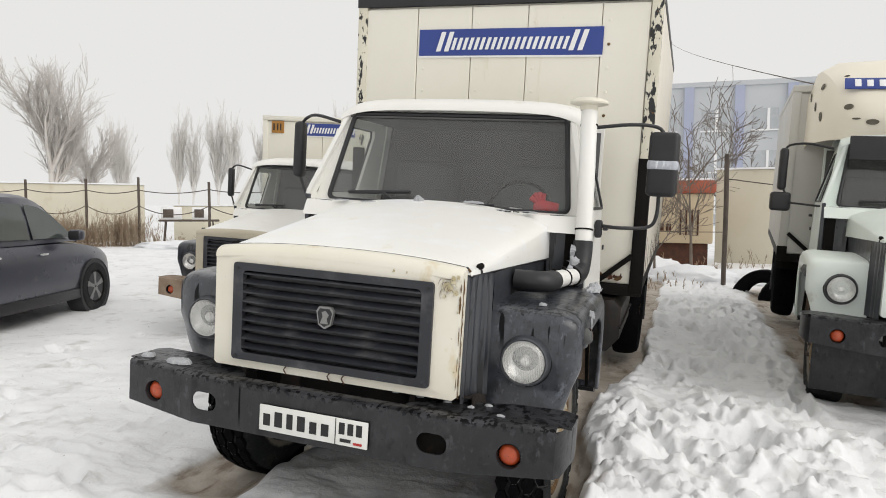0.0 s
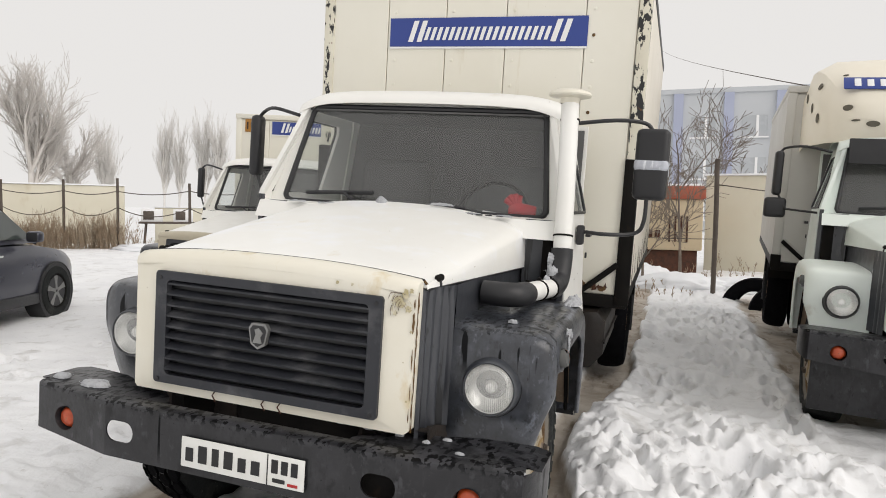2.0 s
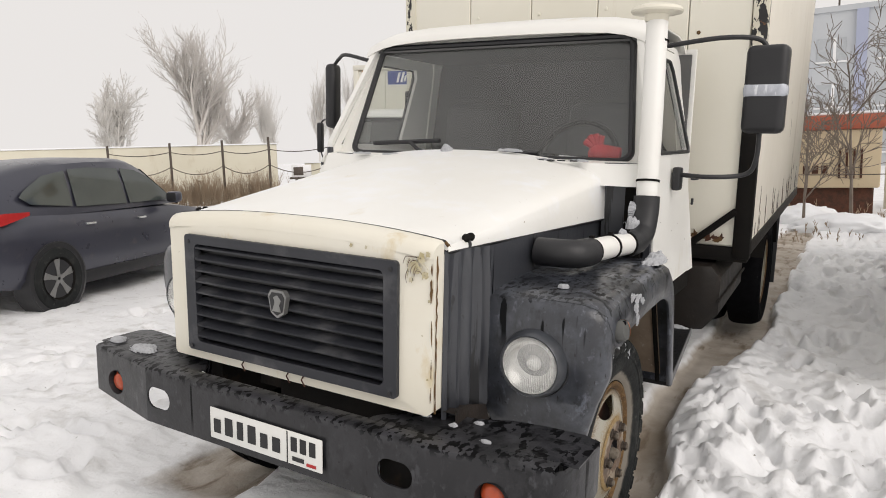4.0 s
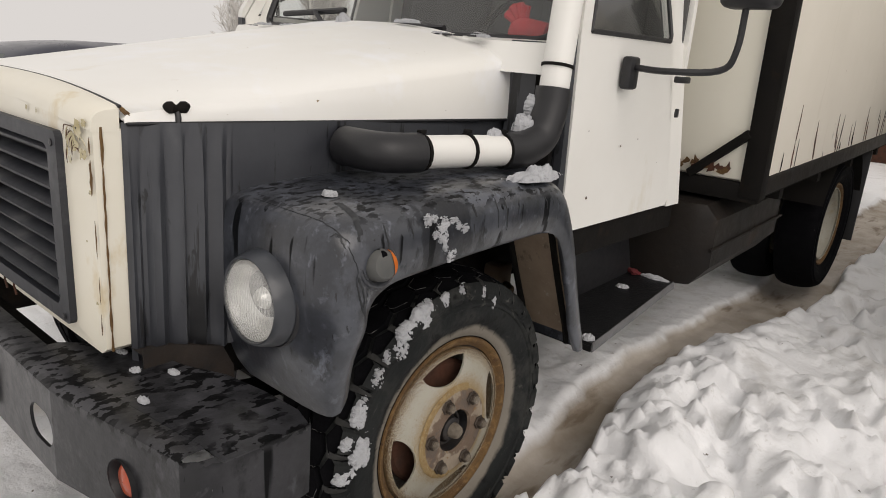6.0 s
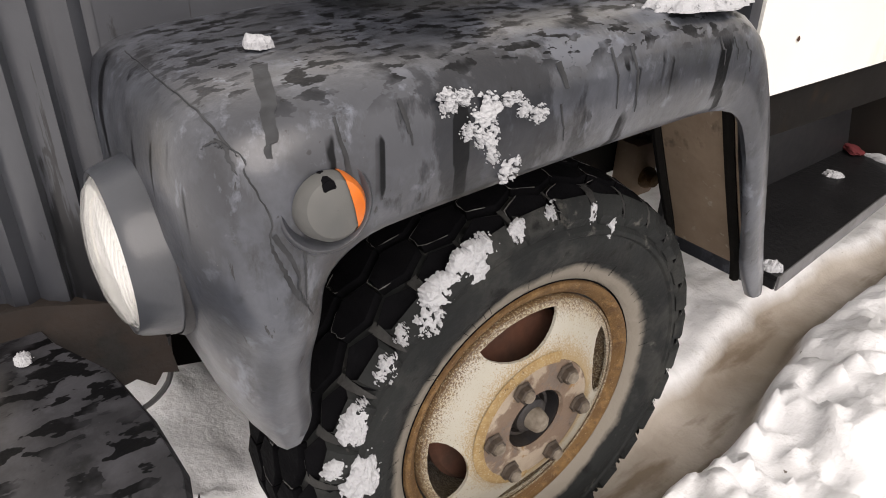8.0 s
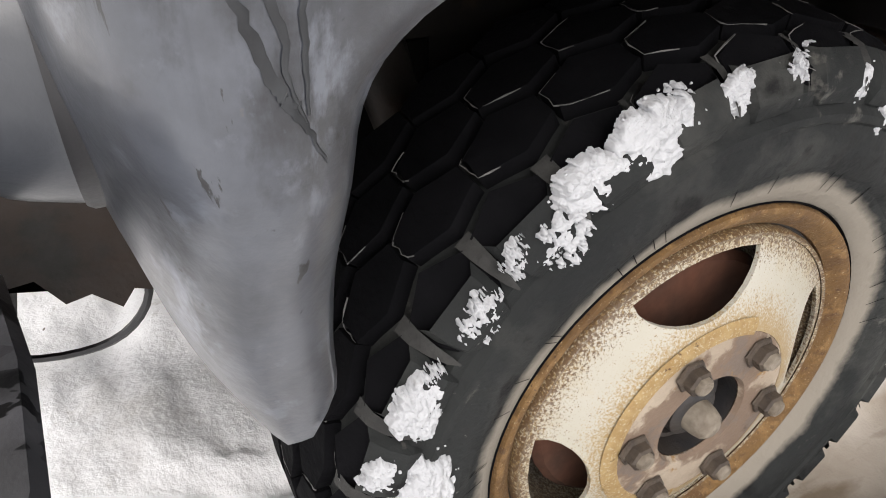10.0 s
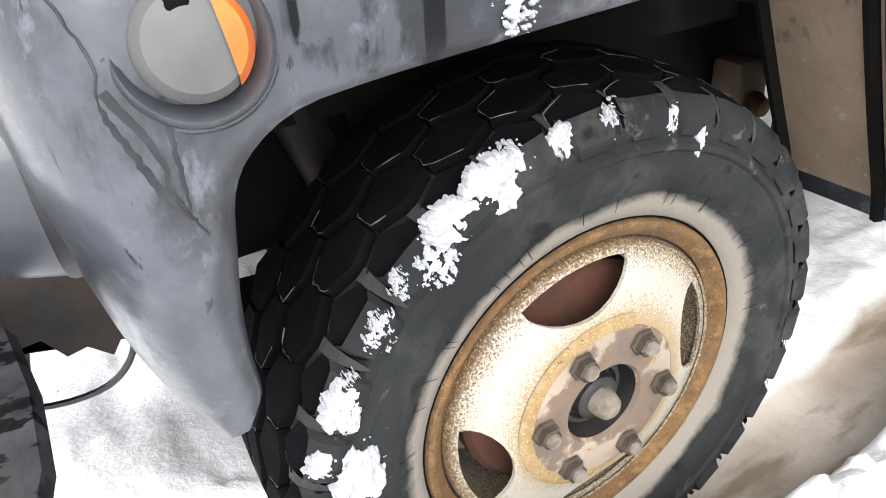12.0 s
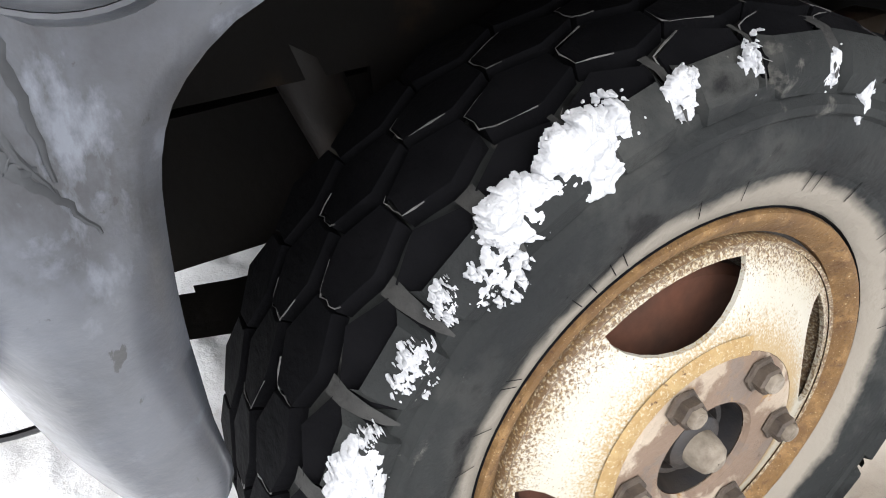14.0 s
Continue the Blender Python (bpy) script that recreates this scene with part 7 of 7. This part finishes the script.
# ---- bare trees and dry weeds ----
def prism_mesh(name, segs, mat, parent=None):
    vs, fs = [], []
    for a, b, ra, rb in segs:
        d = (b - a).normalized()
        s1 = d.orthogonal().normalized()
        s2 = d.cross(s1)
        n = 5 if ra > 0.05 else 3
        i = len(vs)
        for p, r in ((a, ra), (b, rb)):
            vs += [tuple(p + r * (math.cos(2 * math.pi * k / n) * s1 + math.sin(2 * math.pi * k / n) * s2)) for k in range(n)]
        fs += [(i + k, i + (k + 1) % n, i + n + (k + 1) % n, i + n + k) for k in range(n)]
    me = bpy.data.meshes.new(name)
    me.from_pydata(vs, [], fs)
    me.materials.append(mat)
    me.polygons.foreach_set("use_smooth", np.ones(len(fs), bool))
    ob = new(name, me)
    ob.parent = parent
    return ob


def tree(x, y, h, upright, seed, mat, label, trunk_r=0.2, depth=5, kids=5, thin=0.012, twigs=2):
    """A bare winter tree grown branch by branch."""
    r = random.Random(seed)
    big, small = [], []
    def grow(p, d, length, rad, level):
        steps = 4
        q = p
        for k in range(steps):
            sway = 0.05 if level == 0 else 0.14
            d = (d + Vector((r.uniform(-1, 1), r.uniform(-1, 1), r.uniform(-0.2, 1) * upright)) * sway).normalized()
            e = q + d * length / steps
            r2 = rad * (1 - 0.14 * (k + 1)) if level else rad * (1 - 0.19 * (k + 1) / 1.15)
            (big if level < 2 else small).append((q, e, max(rad * (1 - 0.14 * k), thin), max(r2, thin)))
            q = e
            if level < depth - 1 and (k or level):
                for c in range(kids if level == 0 else (twigs if level < 3 else 1)):
                    a = r.uniform(0, 2 * math.pi)
                    spread = (0.95 - 0.62 * upright) * r.uniform(0.7, 1.3)
                    side = d.orthogonal().normalized()
                    nd = (d + spread * (math.cos(a) * side + math.sin(a) * d.cross(side)) + Vector((0, 0, 0.25 * upright))).normalized()
                    grow(q, nd, length * r.uniform(0.42, 0.68), max(rad * 0.45, thin), level + 1)
    base = Vector((0, 0, -0.3))
    grow(base, Vector((0, 0, 1)), h * 0.62, trunk_r, 0)
    T = empty("bare_tree", pose(x, y, gz(x, y)), label, "tree", "bare trees")
    prism_mesh("trunk", big, mat, T)
    prism_mesh("crown", small, mat, T)
    return T


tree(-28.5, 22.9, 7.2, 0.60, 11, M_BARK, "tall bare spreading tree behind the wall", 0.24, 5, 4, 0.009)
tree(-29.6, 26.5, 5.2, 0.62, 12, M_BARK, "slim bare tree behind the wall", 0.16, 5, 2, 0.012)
tree(-33.5, 21.5, 5.4, 0.62, 13, M_BARKHAZE, "bare tree behind the wall, paled by haze", 0.2, 5, 2, 0.014)
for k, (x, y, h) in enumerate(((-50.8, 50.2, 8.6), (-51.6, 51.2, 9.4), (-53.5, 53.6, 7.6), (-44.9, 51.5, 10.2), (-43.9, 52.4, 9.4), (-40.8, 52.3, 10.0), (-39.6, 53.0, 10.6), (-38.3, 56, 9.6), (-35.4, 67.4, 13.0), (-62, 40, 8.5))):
    tree(x, y, 0.80 * h, 1.12, 20 + k, M_BARKHAZE, "tall narrow bare poplar paled by haze", 0.13, 5, 6, 0.010, 1)
tree(1.75, 12.9, 3.6, 0.35, 31, M_TWIG, "bare shrub beside the site trailer", 0.05, 5, 2, 0.006, 1)
tree(1.0, 11.6, 2.6, 0.3, 32, M_TWIG, "bare shrub beside the site trailer", 0.04, 5, 2, 0.006, 1)
tree(2.6, 17.5, 4.0, 0.3, 33, M_TWIG, "bare shrub behind the fence", 0.05, 5, 2, 0.007, 1)


def weeds(x0, y0, x1, y1, count, h, seed, label):
    r = random.Random(seed)
    segs = []
    ground_here = min(gz(x0, y0), gz(x1, y1))
    for k in range(count):
        t = r.random()
        p = Vector((x0 + (x1 - x0) * t + r.gauss(0, 0.35), y0 + (y1 - y0) * t + r.gauss(0, 0.35), 0))
        p.z = ground_here - 0.05
        hh = h * r.uniform(0.35, 1.0) * (0.55 + 0.45 * math.sin(t * 9 + seed) ** 2)
        d = Vector((r.uniform(-0.35, 0.35), r.uniform(-0.35, 0.35), 1)).normalized()
        q = p + d * hh
        segs.append((p, q, 0.007, 0.003))
        for c in range(6):
            b = p.lerp(q, r.uniform(0.4, 0.95))
            segs.append((b, b + (d + Vector((r.uniform(-0.8, 0.8), r.uniform(-0.8, 0.8), 0.3))).normalized() * hh * 0.25, 0.006, 0.003))
    return tagged(prism_mesh("dry_weeds", segs, M_WEED), label, "weeds", kind="stuff")


weeds(-20.5, 13.0, -16.4, 16.0, 1300, 1.30, 41, "dry brown weeds along the wall")
weeds(-16.0, 16.3, -12.0, 16.0, 120, 0.55, 42, "dry brown weeds along the wall")
weeds(1.0, 9.6, 1.5, 10.4, 26, 0.34, 43, "dry grass tufts in snow")
weeds(0.2, 12.8, 3.2, 12.6, 70, 0.5, 44, "dry grass tufts in snow")
weeds(2.4, 15.9, 9.0, 15.4, 80, 0.6, 45, "dry weeds at the wall")

# torn rusty scraps at the foot of the box front, water marks on the fender
bits = random.Random(17)
for k in range(16):
    x, z = bits.uniform(0.70, 1.05), 1.115 + bits.uniform(0, 0.045)
    part("rust_flake", moved(sheet([(-0.018 - 0.01 * bits.random(), 0), (-0.006, -0.007 * bits.random()), (0.012, -0.003), (0.02, 0.012 * bits.random()), (0.012, 0.016), (0.006, 0.018 + 0.03 * bits.random()), (-0.004, 0.014), (-0.012, 0.02 * bits.random() + 0.006)], [], lambda u, v, w: (u, w, v), 0.003), pose(x, 1.682, z, bits.uniform(-6, 6), bits.uniform(-25, 25), bits.uniform(-6, 6))), M_DRUM if k % 2 else M_RIMRUST, hero)
OUT = Vector((0.02, -0.012, 0.012))


def ribbon(name, pts, half, ragged, seed):
    """A thin stain or split that follows the fender skin; half: half-widths along it."""
    r = random.Random(seed)
    line = smooth_path(pts, 9)
    rows = []
    for k, p in enumerate(line):
        q, nrm = SKIN.find_nearest(p + OUT)[:2]
        if nrm.dot(OUT) < 0:
            nrm = -nrm
        d = (line[min(k + 1, len(line) - 1)] - line[max(k - 1, 0)]).normalized()
        side = d.cross(nrm).normalized()
        f = k / (len(line) - 1) * (len(half) - 1)
        w = half[int(f)] + (half[min(int(f) + 1, len(half) - 1)] - half[int(f)]) * (f - int(f))
        q = q + side * r.uniform(-1, 1) * ragged
        rows.append([SKIN.find_nearest(q + side * w * e * r.uniform(0.85, 1.12) + 0.2 * OUT)[0] + nrm * (0.0007 if e else 0.0011) for e in (-1, 0, 1)])
    return part(name, loft(rows), M_WETMARK, hero)


CRACK = ((0.70, -0.551, 1.186), (0.813, -0.551, 1.186), (0.957, -0.552, 1.184), (1.021, -0.549, 1.168), (1.05, -0.538, 1.132), (1.06, -0.529, 1.10), (1.063, -0.519, 1.06), (1.061, -0.507, 1.023), (1.055, -0.495, 0.99), (1.05, -0.487, 0.98), (1.045, -0.478, 0.977))
ribbon("paint_crack", CRACK, (0.0006, 0.0009, 0.0012, 0.0016, 0.0010, 0.0009, 0.0014, 0.0022, 0.0030, 0.0026, 0.0012), 0.0009, 1)
ribbon("paint_crack", ((1.016, -0.557, 1.169), (1.03, -0.554, 1.153), (1.044, -0.551, 1.132)), (0.0014, 0.0022, 0.0006), 0.0022, 2)
ribbon("paint_crack", ((1.005, -0.572, 1.155), (1.018, -0.558, 1.164), (1.03, -0.548, 1.163)), (0.0006, 0.0016, 0.0006), 0.0015, 3)
ribbon("paint_crack", ((1.018, -0.562, 1.158), (1.028, -0.552, 1.160), (1.036, -0.546, 1.152)), (0.0005, 0.0014, 0.0005), 0.0015, 4)
ribbon("paint_crack", ((1.05, -0.487, 0.98), (1.043, -0.477, 0.966), (1.034, -0.468, 0.945)), (0.0022, 0.0018, 0.0006), 0.0008, 5)
WET = (((1.066, -0.512, 1.060), (1.060, -0.497, 1.028), (1.051, -0.486, 0.995), (1.043, -0.476, 0.967)), ((1.064, -0.482, 1.050), (1.056, -0.477, 1.025), (1.047, -0.475, 0.995), (1.043, -0.474, 0.970)),
       ((1.04, -0.436, 1.183), (1.060, -0.434, 1.150), (1.064, -0.428, 1.107), (1.054, -0.414, 1.046)), ((0.899, -0.455, 1.201), (1.002, -0.490, 1.192), (1.042, -0.505, 1.168), (1.054, -0.510, 1.142)))
for k, (pts, half) in enumerate(zip(WET, ((0.0030, 0.0026, 0.0016, 0.0008), (0.0030, 0.0024, 0.0018, 0.0008), (0.0016, 0.0022, 0.0030, 0.0022), (0.009, 0.0075, 0.006, 0.003)))):
    ribbon("water_streak", pts, half, 0.0003, 10 + k)
for k, (y0, z0, y1, z1, w) in enumerate(((-0.137, 1.193, -0.127, 1.148, 0.005), (-0.046, 1.199, -0.034, 1.101, 0.0025), (-0.009, 1.195, 0.006, 1.085, 0.003), (0.177, 1.186, 0.190, 1.129, 0.0025), (0.213, 1.182, 0.220, 1.133, 0.002),
                                         (0.245, 1.171, 0.260, 1.11, 0.0025), (-0.138, 1.128, -0.122, 1.07, 0.0018), (-0.36, 1.185, -0.352, 1.12, 0.003))):
    ribbon("water_streak", ((1.07, y0, z0), (1.07, 0.5 * (y0 + y1), 0.5 * (z0 + z1)), (1.07, y1, z1)), (w, 0.8 * w, 0.4 * w), 0.0004, 30 + k)
